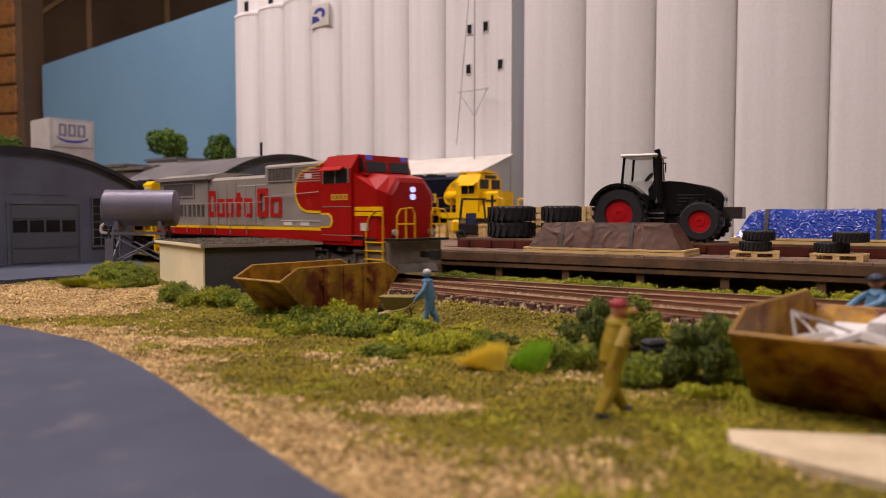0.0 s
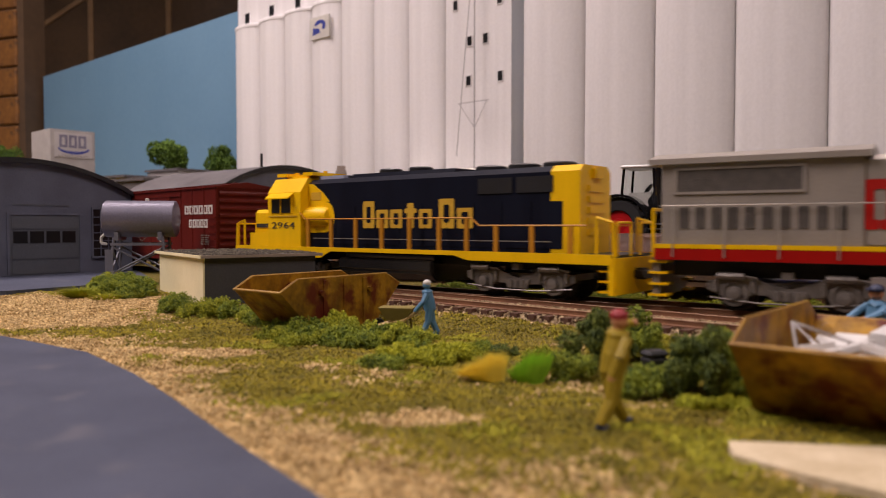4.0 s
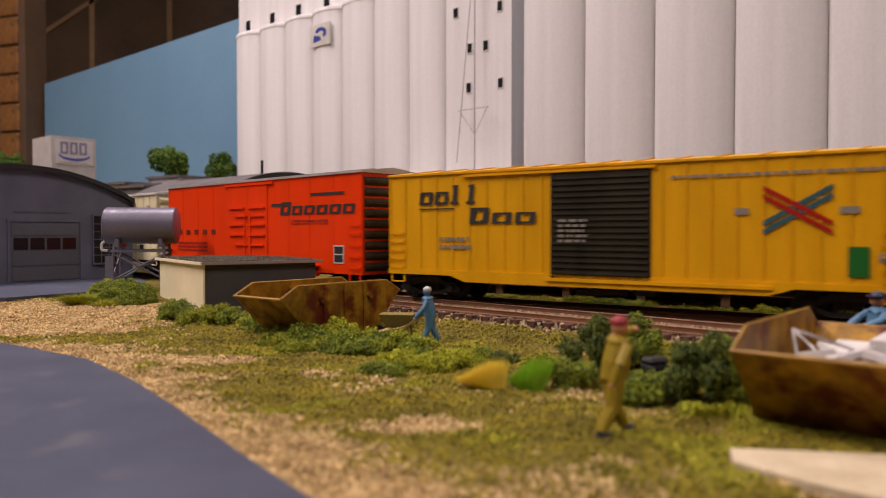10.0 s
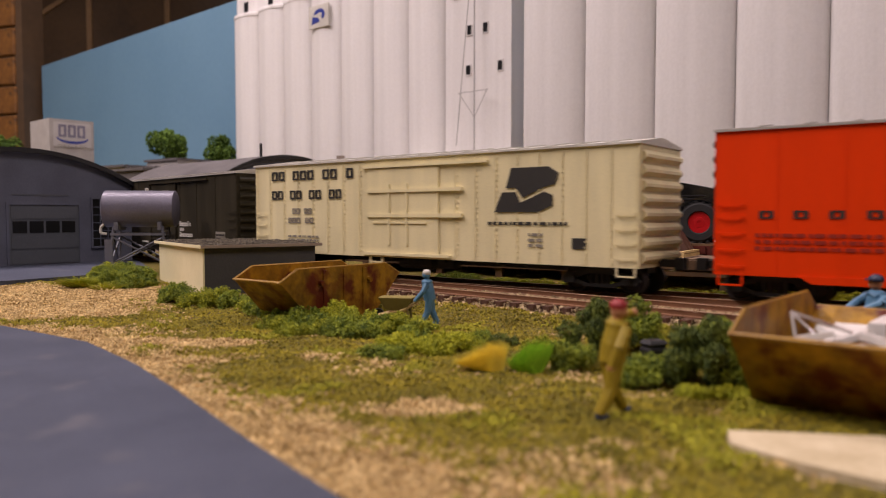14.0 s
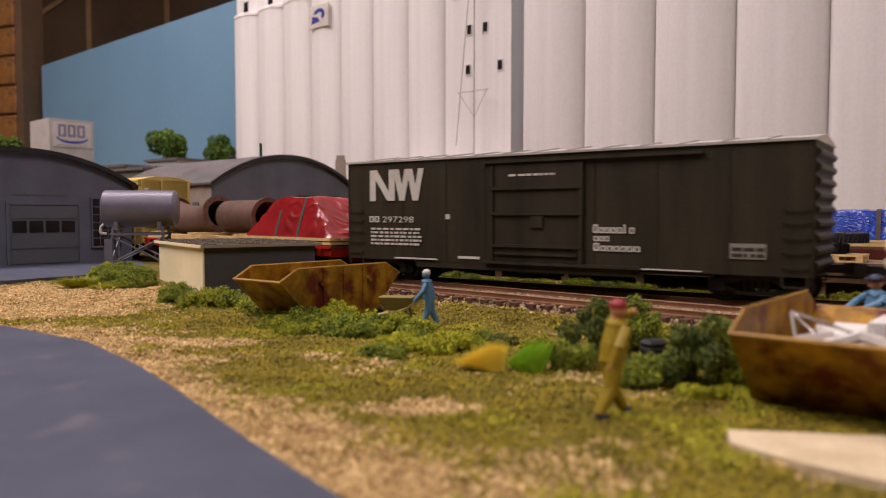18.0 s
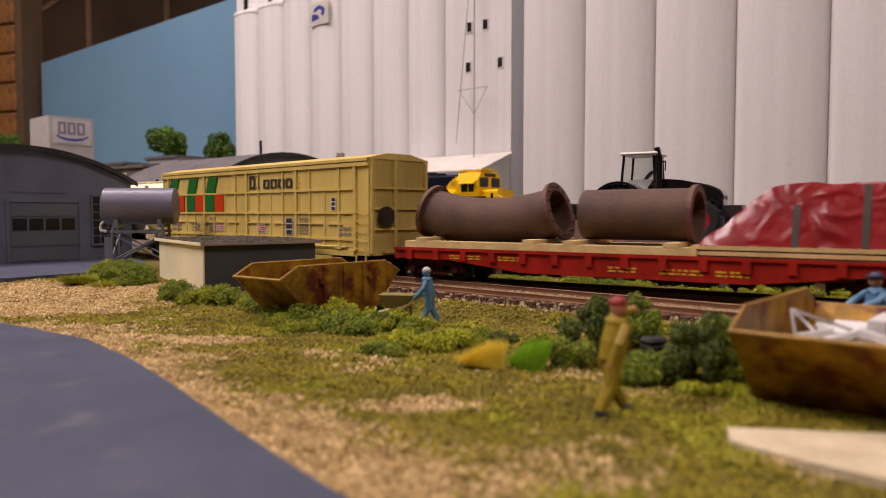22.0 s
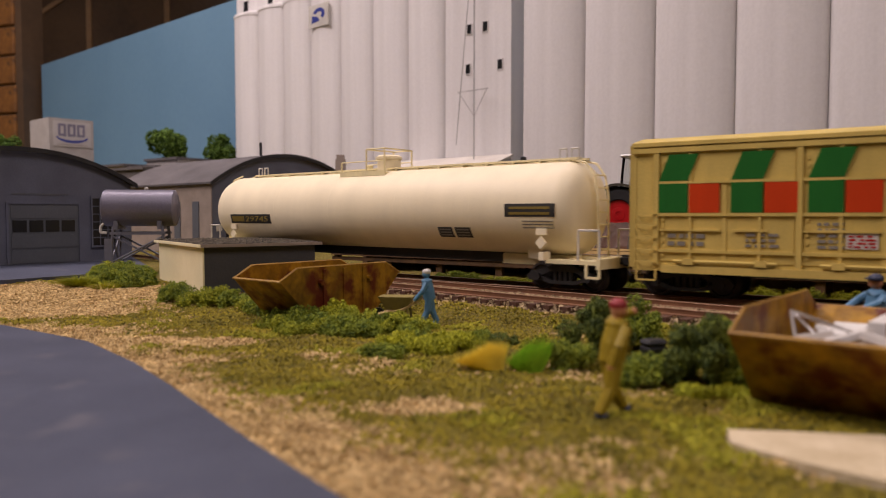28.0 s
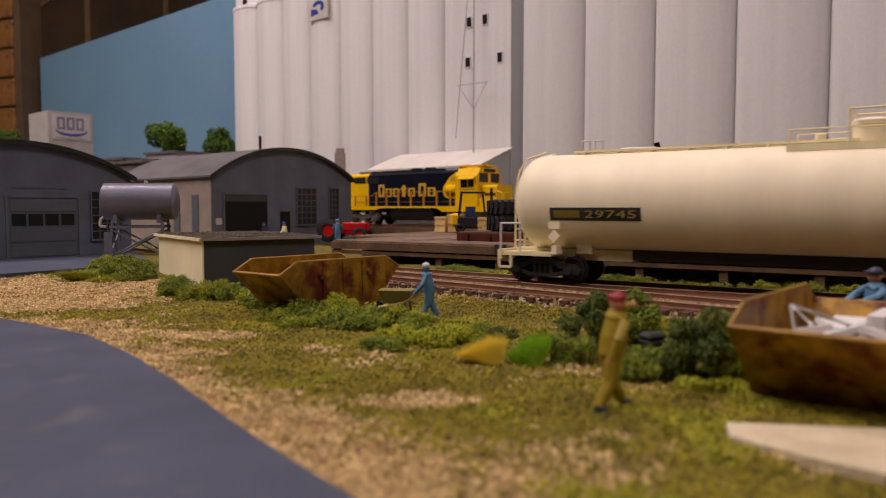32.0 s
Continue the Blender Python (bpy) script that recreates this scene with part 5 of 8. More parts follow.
    def ring_flange(parent, x, z, tilt, ro, ri):
        b = B()
        for ra, rb, h0, h1 in ((ri, ro, -0.8, 0.8),):
            lathe_ring(b, ra, rb, h0, h1, 28)
        f = part("flange", b, M["flange"], parent, "rusty bolted pipe flange")
        f.matrix_basis = mm(x, 0, z, 0, tilt, 0)
        b = B()
        for i in range(14):
            t = 2 * math.pi * i / 14
            tube(b, (-1.5, math.cos(t) * (ro + ri) / 2, math.sin(t) * (ro + ri) / 2), (1.5, math.cos(t) * (ro + ri) / 2, math.sin(t) * (ro + ri) / 2), 0.5, 6)
        m2 = part("bolt_ring", b, M["pipe"], parent)
        m2.matrix_basis = f.matrix_basis
    ring_flange(pipe, -92, 28.2, 16, 11.4, 8.2)
    ring_flange(pipe, -33, 28.2, -16, 11.4, 8.2)
    b = B()
    lathe_ring(b, 8.0, 9.2, -17, 22.5, 28)
    pipe = part("straight_pipe", b, M["pipe"], th, "straight brown pipe with a flange", True)
    pipe.matrix_basis = mm(-4.5, 0, 26.9)
    b = B()
    lathe_ring(b, 8.0, 10.4, 22.5, 24.2, 28)
    part("flange", b, M["flange"], pipe, "dark pipe flange")
    for z in (14.0, 15.8):
        for i in range(5):
            part("board", boxes((22, L / 2 - 1, -17 + i * 7, -10.6 + i * 7, z, z + 1.3)), M["wood"], th, "pale dunnage board")
    b = B()
    wrapped_load(b, 24, L / 2 - 2, -16.4, 16.4, 17.2, 37.0, 0.3, seed=5)
    part("tarpaulin", b, M["tarp_red"], th, "creased red tarpaulin", True)
    for x in (52.5, 71):
        part("strap", strap_over(x, 1.9, -16.4, 16.4, 17.2, 36.4, 0.3 * 32.8 * 0.6), M["strap"], th, "dark lashing strap")


def lathe_ring(b, ri, ro, x0, x1, seg):
    """A hollow ring about the x axis."""
    rows = []
    for r, h in ((ri, x0), (ro, x0), (ro, x1), (ri, x1)):
        rows.append([b.verts.new((h, r * math.cos(2 * math.pi * i / seg), r * math.sin(2 * math.pi * i / seg))) for i in range(seg)])
    for k in range(4):
        p, q = rows[k], rows[(k + 1) % 4]
        for i in range(seg):
            b.faces.new((p[i], p[(i + 1) % seg], q[(i + 1) % seg], q[i]))


flatcar()


def wire_part(pts, r):
    b = B()
    wire(b, pts, r, 5)
    return b


def tank_car():
    th = car_base("tank", "tank_car", "cream tank car with top walkway, ladders and dark panels")
    L = length_of("tank")
    c, tr = M["tank_cream"], M["tank_trim"]
    R, zc, e = 17.8, 29.9, 107.0
    er = 113.5
    head = [(1.0, 1.6), (6, 1.3), (11, 0.2), (14.6, -1.8), (16.8, -4.2), (R, -7.5)]
    prof = [(r, -er - h) for r, h in head] + [(r, e + h) for r, h in head[::-1]]
    b = B()
    lathe(b, prof, 56, "x", (0, 0, zc))
    part("tank", b, c, th, "smooth cream tank barrel", True)
    b = B()
    for x in (-60, -20, 22, 62):
        lathe_ring(b, R - 0.2, R + 0.02, x - 0.15, x + 0.15, 64)
    part("weld_seam", b, c, th).matrix_basis = mm(0, 0, zc)
    # walkway along the top
    part("walkway", boxes((-e + 14, e - 4, -4.4, -1.4, zc + R + 0.2, zc + R + 1.0), (-e + 14, e - 4, 1.4, 4.4, zc + R + 0.2, zc + R + 1.0)), tr, th, "pale walkway along the top")
    me = mesh_of("walkway_bracket", boxes((-0.4, 0.4, -4.6, 4.6, zc + R - 1.0, zc + R + 0.3)), tr)
    for x in np.linspace(-e + 18, e - 8, 16):
        share("walkway_bracket", me, th, mm(x, 0, 0))
    # dome platform
    zt = zc + R
    plat = part("platform", boxes((-20, 9, -9, 9, zt - 2.2, zt - 1.2), (-20, 9, -9.6, -8.6, zt - 2.6, zt - 0.4), (-20, 9, 8.6, 9.6, zt - 2.6, zt - 0.4)), tr, th, "railed platform round the manway")
    for x in (-19.4, -3, 8.4):
        for y in (-9, 9):
            b = B()
            tube(b, (x, y, zt - 2), (x, y, zt + (4 if x < -10 else 9.4)), 0.4, 6)
            part("rail_post", b, tr, plat)
    for y in (-9, 9):
        part("railing", wire_part([(-3, y, zt + 9.4), (8.4, y, zt + 9.4)], 0.36), tr, plat)
        part("railing", wire_part([(-19.4, y, zt + 4), (8.4, y, zt + 4)], 0.28), tr, plat)
    for x in (8.4, -3):
        part("railing", wire_part([(x, -9, zt + 9.4), (x, 9, zt + 9.4)], 0.36), tr, plat)
    b = B()
    lathe(b, [(5.4, zt - 1), (5.4, zt + 4.8), (6.0, zt + 5.0), (6.0, zt + 6.2), (4.6, zt + 7.0), (1, zt + 7.3)], 24, "z", (2.6, 0, 0))
    part("dome", b, c, th, "squat manway dome", True)
    b = B()
    lathe(b, [(1.6, zt), (1.6, zt + 3), (0.9, zt + 3.4)], 12, "z", (-12, 2, 0))
    tube(b, (-9, 3, zt + 1), (-5, 3, zt + 1), 0.8, 8)
    part("valve", b, tr, th)
    for x in (-e + 17, e - 12):
        b = B()
        for dx in (0, 5):
            wire(b, [(x + dx, -4, zc + R), (x + dx, -4, zc + R + 4.4), (x + dx + 3, -4, zc + R + 4.4), (x + dx + 3, -4, zc + R)], 0.35, 5)
        part("grab_rail", b, M["letter_white"], th)
    b = B()
    lathe(b, [(1.2, zc + R + 1), (1.2, zc + R + 2.4), (0.3, zc + R + 2.8)], 10, "z", (76, 0, 0))
    part("vent_cap", b, M["black"], th)
    # end platforms, ladders, saddles
    for sx in SIDES:
        x = sx * (L / 2)
        x_in = sx * (L / 2 - 22)
        part("end_platform", boxes((min(x, x_in), max(x, x_in), -16, 16, 10.0, 11.4), (min(x, x - sx * 1.6), max(x, x - sx * 1.6), -16.5, 16.5, 8.6, 12.2)), tr, th, "cream end platform")
        part("draft_sill", boxes((min(x, sx * 70), max(x, sx * 70), -5, 5, 8.4, 12.4)), tr if sx else c, th)
        b = B()
        prism(b, [(-8, 11.0), (8, 11.0), (9, 15.4), (5, 14.4), (0, 13.4), (-5, 14.4), (-9, 15.4)], sx * 84, sx * 90, "x")
        part("saddle", b, c, th)
        for sy in SIDES:
            b = B()
            ee = e if sx > 0 else er
            wire(b, [(sx * (ee - 9), sy * 4, zc + R + 0.8), (sx * (ee - 1), sy * 4, zc + R - 1.2), (sx * (ee + 2.6), sy * 4, zc + R - 6), (sx * (ee + 4.0), sy * 4, zc + 4), (sx * (ee + 4.2), sy * 4, 11)], 0.42, 6)
            part("ladder_stile", b, tr, th)
            b = B()
            wire(b, [(sx * (L / 2 - 0.8), sy * 15.5, 11.4), (sx * (L / 2 - 0.8), sy * 15.5, 22), (sx * (L / 2 - 9), sy * 15.5, 22), (sx * (L / 2 - 9), sy * 15.5, 11.4)], 0.42, 5)
            part("hand_rail", b, M["letter_white"], th)
            b = B()
            xs = sx * (L / 2 - 3)
            wire(b, [(xs - 2.5, sy * 16, 10), (xs - 2.5, sy * 16, 5.6), (xs + 2.5, sy * 16, 5.6), (xs + 2.5, sy * 16, 10)], 0.6, 4)
            part("stirrup_step", b, tr, th)
        for z in (15, 19.5, 24, 28.5, 33, 37.5, 42):
            xr = sx * (ee + 4.0 - max(0, z - 34) * 0.2)
            part("ladder_rung", wire_part([(xr, -4, z), (xr, 4, z)], 0.34), tr, th)
        b = boxes((sx * 95 - 2.2, sx * 95 + 2.2, -17.0, -15.6, 20.2, 22.6))
        part("placard_board", b, c, th)
        b = B()
        prism(b, [(sx * 95 - 2.3, 17.4), (sx * 95, 15.0), (sx * 95 + 2.3, 17.4), (sx * 95, 19.8)], -17.2, -16.4, "y")
        box(b, sx * 95 - 1, sx * 95 + 1, -17, -12, 11, 14)
        part("placard", b, c, th, "cream diamond placard holder")
        truck(th, sx * (L / 2 - 17))
        coupler(th, x - sx)
    # dark panels curved with the barrel
    def panel(x0, x1, z0, z1, material, s, lift=0.12, name="panel", label=""):
        b = B()
        n = 6
        a0, a1 = math.asin((z0 - zc) / R), math.asin((z1 - zc) / R)
        rows = []
        for i in range(n + 1):
            a = a0 + (a1 - a0) * i / n
            rows.append([b.verts.new((x, s * math.cos(a) * (R + lift), zc + math.sin(a) * (R + lift))) for x in (x0, x1)] + [b.verts.new((x, s * math.cos(a) * (R - 0.2), zc + math.sin(a) * (R - 0.2))) for x in (x1, x0)])
        for p, q in zip(rows, rows[1:]):
            for i in range(4):
                b.faces.new((p[i], p[(i + 1) % 4], q[(i + 1) % 4], q[i]))
        b.faces.new(rows[0]), b.faces.new(rows[-1])
        return part(name, b, material, th, label)
    for s in SIDES:
        f = (lambda a, e_: (a, e_)) if s < 0 else (lambda a, e_: (-e_, -a))
        panel(*f(-96.5, -63), 23.2, 27.8, M["letter_black"], s, label="dark number panel")
        panel(*f(79.5, 101), 26.8, 31.6, M["letter_black"], s, label="dark lettering panel")
        for k in range(2):
            panel(*f(81.5, 99), 27.6 + k * 2, 28.5 + k * 2, M["dull_yellow"], s, 0.2, "marking")
        panel(*f(45.4, 52.8), 18.6, 22.6, M["letter_black"], s)
        panel(*f(54.2, 62), 18.6, 22.6, M["letter_black"], s)
        for x0, x1 in ((45.4, 52.8), (54.2, 62)):
            for k in range(3):
                panel(*f(x0 + 0.8, x1 - 0.8), 19.3 + k * 1.1, 19.7 + k * 1.1, M["letter_grey"], s, 0.2, "marking")
        for k in range(3):
            panel(*f(87, 100), 22.6 + k * 1.2, 23.0 + k * 1.2, M["letter_grey"], s, 0.12, "marking")
        panel(*f(-95, -85), 24.2, 26.8, M["dull_yellow"], s, 0.2, "marking")
        digits("29745", -83 if s < 0 else 83, 24.2, 2.7, s * 17.65, s, M["dull_yellow"], th, 18.5, "yellow car number")
    part("centre_plate", boxes((-70, 70, -5, 5, 9.0, 12.8)), M["truck_black"], th)


tank_car()


def four_wheel_frame(material):
    """A cast frame that arches over two axles and sags between them, with journals, springs and brake rigging."""
    b = B()
    for s in SIDES:
        y0, y1 = (11.6, 13.6) if s > 0 else (-13.6, -11.6)
        top, low = [], []
        for x in np.linspace(-24, 24, 41):
            d = abs(abs(x) - 15.5)
            sag = 3.6 * max(0.0, 1 - abs(x) / 9.5) ** 0.7
            top.append((x, 11.4 - sag - (1.6 if abs(x) > 21 else 0)))
            low.append((x, min(7.4, 4.6 + 1.4 * max(0.0, (d - 3.0) / 3.0)) - 1.2 * sag * 0.8))
        prism(b, top + low[::-1], y0, y1, "y")
        for x in (-15.5, 15.5):
            lathe(b, [(4.3, s * 13.4), (4.3, s * 14.2), (3.5, s * 14.4), (3.2, s * 13.9), (2.1, s * 13.9), (1.9, s * 15.3), (0.4, s * 15.5)], 18, "y", (x, 0, 6.2))
            for o in (-5.6, 5.6):
                tube(b, (x + o, s * 14.2, 6.6), (x + o, s * 14.2, 10.2), 0.8, 8)
            tube(b, (x - 5, s * 14.9, 11.6), (x + 3, s * 14.9, 11.6), 1.2, 8)
            tube(b, (x + 3, s * 14.9, 11.6), (x + 7, s * 14.9, 11.0), 0.4, 6)
        prism(b, [(-5.4, 7.4), (-4.2, 4.0), (4.2, 4.0), (5.4, 7.4)], s * 13.4, s * 14.6, "y")
        for x in (-2.6, 0, 2.6):
            tube(b, (x, s * 14.6, 4.4), (x, s * 14.6, 7.2), 0.9, 8)
        wire(b, [(-23, s * 14.2, 4.6), (-9, s * 14.8, 3.4), (9, s * 14.8, 3.4), (23, s * 14.2, 4.6)], 0.3, 5)
        box(b, -1.6, 1.6, *sorted((s * 13.0, s * 15.4)), 11.0, 13.2)
    box(b, -21, 21, -11, 11, 7.2, 9.6)
    return mesh_of("truck", b, material)


TRUCK_GREY = four_wheel_frame(M["truck_grey"])


def loco_truck(th, x):
    return truck(th, x, TRUCK_GREY, 6.0, (-15.5, 15.5))


def stand_rail(th, pts_top, feet, y, z0, material, r=0.42, w=0.55, name="handrail"):
    b = B()
    wire(b, [(x, y, z) for x, z in pts_top], r, 5)
    h = part(name, b, material, th)
    for x, z in feet:
        b = B()
        box(b, x - w, x + w, y - w * 0.6, y + w * 0.6, z0, z)
        part("stanchion", b, material, h)


def blue_loco(th, sx, number, tail=-79.0, words=(-45, 18)):
    """Hood unit; the cab is towards sx."""
    L, H = 217.0, 17.5
    yl, bl = M["loco_yellow"], M["loco_blue"]

    def X(a, b_):
        return (min(sx * a, sx * b_), max(sx * a, sx * b_))

    def bx(a, b_, y0, y1, z0, z1):
        return boxes((*X(a, b_), y0, y1, z0, z1))

    # sills and walkway
    part("walkway", bx(-106, 106, -H, H, 16.0, 17.4), M["black"], th)
    for s in SIDES:
        b = B()
        prism(b, [(sx * q[0], q[1]) for q in ((-106, 17.6), (-106, 14.0), (-45, 14.0), (-38, 15.8), (34, 15.8), (41, 12.6), (106, 12.6), (106, 17.6))], s * (H - 0.4), s * (H + 0.2), "y")
        part("frame_stripe", b, yl, th, "yellow frame stripe")
    part("underframe", bx(-104, 104, -9, 9, 11.6, 16.0), M["truck_black"], th)
    # long hood
    hw = 11.8
    b = B()
    prism(b, [(-hw, 17.4), (hw, 17.4), (hw, 47.4), (hw - 2.6, 49.6), (-hw + 2.6, 49.6), (-hw, 47.4)], *X(tail, 56), "x")
    part("long_hood", b, bl, th, "dark blue engine hood")
    b = B()
    prism(b, [(-hw - 0.1, 17.4), (hw + 0.1, 17.4), (hw + 0.1, 47.4), (hw - 2.6, 49.7), (-hw + 2.6, 49.7), (-hw - 0.1, 47.4)], *X(-91, tail), "x")
    part("hood_end", b, yl, th, "yellow hood end")
    for i in range(5):
        part("end_louvre", bx(-91.7, -90.9, -6, 6, 24 + i * 4, 26.4 + i * 4), yl, th)
    part("headlight_box", bx(-92.6, -90.9, -3, 3, 45, 48.4), yl, th)
    for s in SIDES:
        for i in range(10):
            a = -84 + i * 13.4
            if a < tail - 6:
                continue
            part("hood_door", bx(a, a + 12.4, s * hw - 0.25, s * hw + 0.25, 19, 36.5), bl, th)
        for a in (-80, -62):
            part("radiator_grille", bx(a, a + 16, s * hw - 0.4, s * hw + 0.4, 40, 46), M["black"], th)
        part("hood_trim", bx(-79, 52, s * hw - 0.3, s * hw + 0.3, 21.4, 21.8), M["letter_grey"], th)
        # rounded yellow sweep behind the cab
        b = B()
        pts = [(57, 24.2), (57, 47.6), (52, 47.4), (45, 43.2), (40.4, 38.8)]
        for i in range(9):
            t = math.pi * 0.5 - math.pi * i / 8
            pts.append((43 - 6.0 * math.cos(t) * 1.0, 31.6 + 7.2 * math.sin(t)))
        pts.append((50, 24.2))
        prism(b, [(sx * q[0], q[1]) for q in pts], s * (hw - 0.2), s * (hw + 0.35), "y")
        part("paint_sweep", b, yl, th, "rounded yellow paint sweep")
        b = B()
        prof = [(0.4, 40.0), (3.6, 41.0), (4.6, 43.0), (4.8, 55.5)]
        lathe(b, [(r, sx * x) for r, x in prof], 20, "x", (0, s * (hw - 0.6), 32.0))
        part("intake_drum", b, yl, th, "rounded yellow air intake", True)
        part("cab_louvre", bx(46, 53, s * hw - 0.5, s * hw + 0.6, 39.6, 43.4), M["letter_yellow"], th)
    # roof gear
    b = B()
    prism(b, [(-9.2, 49.4), (9.2, 49.4), (8.6, 51.2), (-8.6, 51.2)], *X(-32, 28), "x")
    part("dynamic_brake_hatch", b, bl, th)
    for x, r in ((-76, 6.6), (-60, 6.6), (-44, 6.6), (-6, 5.4), (12, 5.4)):
        b = B()
        z = 49.6 if x < -40 else 51.2
        lathe(b, [(r, z), (r, z + 1.6), (r - 0.6, z + 2.1), (1, z + 2.0)], 20, "z", (sx * x, 0, 0))
        part("roof_fan", b, M["black"], th, "", True)
    b = B()
    box(b, *X(34, 42), -4, 4, 49.4, 51.0)
    part("exhaust_stack", b, M["black"], th)
    # cab
    c0, c1 = 55.5, 80.0
    b = B()
    prism(b, [(-H + 0.6, 17.4), (H - 0.6, 17.4), (H - 0.6, 43.6), (H - 5.5, 50.6), (-H + 5.5, 50.6), (-H + 0.6, 43.6)], *X(c0, c1), "x")
    cab = part("cab", b, yl, th, "yellow crew cab")
    part("cab_roof", bx(c0 + 3, c1 - 4, -8, 8, 50.4, 52.0), yl, cab)
    for x in (c0 + 2, c1 - 3):
        part("roof_light", bx(x - 4, x + 3, -11, 11, 51.8, 53.4), yl, cab)
    for s in SIDES:
        y = s * (H - 0.5)
        part("side_window", bx(62, 77, y - 0.3, y + 0.3, 33.8, 41.4), M["glass_dark"], cab, "dark cab side window")
        for a in (61.4, 69.4, 76.6):
            part("window_bar", bx(a, a + 0.8, y - 0.5, y + 0.5, 33.4, 41.8), yl, cab)
        b = B()
        prism(b, [(s * (H - 0.6), 43.4), (s * (H + 3.0), 41.0), (s * (H + 3.0), 40.4), (s * (H - 0.6), 42.6)], *X(60.5, 78), "x")
        part("window_awning", b, yl, cab, "yellow window awning")
        part("cab_sill_lines", bx(58, 79, y - 0.3, y + 0.35, 31.9, 32.4), M["letter_yellow"], cab)
    part("windshield", bx(c1 - 0.3, c1 + 0.3, -14, -2.2, 38, 46), M["glass_dark"], cab)
    part("windshield", bx(c1 - 0.3, c1 + 0.3, 2.2, 14, 38, 46), M["glass_dark"], cab)
    part("number_board", bx(c1 - 0.5, c1 + 1.2, -7, 7, 47, 49.6), M["black"], cab)
    part("air_conditioner", bx(36, 53, -7, 7, 49.6, 51.4), M["pale_blue"], th, "pale roof cooling unit")
    for xr in (c0 + 1, c1 - 2):
        part("antenna", bx(xr - 0.5, xr + 0.5, -1, 1, 53.2, 54.6), yl, cab)
    # short nose
    b = B()
    prism(b, [(-11.6, 17.4), (11.6, 17.4), (11.6, 34.0), (9.8, 35.8), (-9.8, 35.8), (-11.6, 34.0)], *X(c1, 97), "x")
    part("short_nose", b, yl, th, "yellow low nose")
    for s in SIDES:
        part("nose_panel", bx(57, 97, s * (H - 2.6) - 0.3, s * (H - 2.6) + 0.3, 17.4, 24), yl, th)
        y = s * (H - 0.55)
        digits(number, (77.0 if sx * s > 0 else 59.5) * sx, 26.2, 3.2, y, s, M["letter_black"], th, 17.5, "black road number") if number else None
        y2 = s * 11.95
        part("marking", boxes((*X(84, 96), min(y2, y2 + s * 0.12), max(y2, y2 + s * 0.12), 26.6, 28.6)), M["letter_black"], th)
        ya = s * (hw + 0.32)
        lo, hi = X(*words)
        w = hi - lo
        first = blocks("Xxxtx", lo if s < 0 else lo + w * 0.34, lo + w * 0.66 if s < 0 else hi, 26.4, 38.4, ya, s)
        part("marking", first, M["letter_yellow"], th, "large yellow lettering bars")
        marks(blocks("Xx", lo + w * 0.7 if s < 0 else lo, hi if s < 0 else lo + w * 0.3, 26.4, 38.6, ya, s), M["letter_yellow"], th, "large yellow lettering bars")
    # tank, trucks, ends
    b = B()
    prism(b, [(-13, 4.2), (13, 4.2), (16.6, 8), (16.6, 13.4), (-16.6, 13.4), (-16.6, 8)], *X(-26, 30), "x")
    bevelled(b, 0.9, 2)
    part("fuel_tank", b, M["gloss_dark"], th, "black fuel tank", True)
    for s in SIDES:
        b = B()
        tube(b, (-24, s * 15.4, 14.6), (27, s * 15.4, 14.6), 1.5, 10)
        part("air_tank", b, M["gloss_dark"], th, "", True)
    for x in (-66, 66):
        loco_truck(th, x)
    for x in (-107, 107):
        part("pilot", bx(x - (1 if x > 0 else -1) * 2, x, -H, H, 3.6, 16.4), yl if x * sx > 0 else bl, th)
        s0 = 1 if x > 0 else -1
        for s in SIDES:
            for i in range(4):
                part("step", bx(x - s0 * 6.5, x - s0 * 1, s * 13.2 - 3, s * 13.2 + 3, 4.2 + i * 3.6, 4.9 + i * 3.6), yl, th, "yellow-edged step")
            b = B()
            wire(b, [(sx * (x - s0 * 7), s * 16.4, 17.4), (sx * (x - s0 * 7), s * 16.4, 30.4), (sx * (x - s0 * 1), s * 16.4, 28.6), (sx * (x + s0 * 0.2), s * 16.4, 6)], 0.6, 5)
            part("corner_rail", b, yl, th)
        b = B()
        wire(b, [(sx * x, -15, 17), (sx * x, -15, 28.6), (sx * x, -4, 28.6), (sx * x, -4, 17)], 0.5, 5)
        wire(b, [(sx * x, 15, 17), (sx * x, 15, 28.6), (sx * x, 4, 28.6), (sx * x, 4, 17)], 0.5, 5)
        part("end_rail", b, yl, th)
        coupler(th, sx * x, 10.5)
    for s in SIDES:
        stand_rail(th, [(sx * 56, 33.8), (sx * 52, 30.6), (sx * -46, 30.6), (sx * -50, 27.6), (sx * -96, 27.6)], [(sx * a, 30.6) for a in (50, 34, 18, 2, -14, -30, -44)] + [(sx * a, 27.6) for a in (-58, -74, -90)], s * 16.9, 17.4, M["brass"], 0.34, 0.85)


CARS["second"] = thing("diesel_locomotive", "dark blue and yellow road-switcher locomotive hauling the train", "locomotive", group="cars of the train")
blue_loco(CARS["second"], -1, "2964")


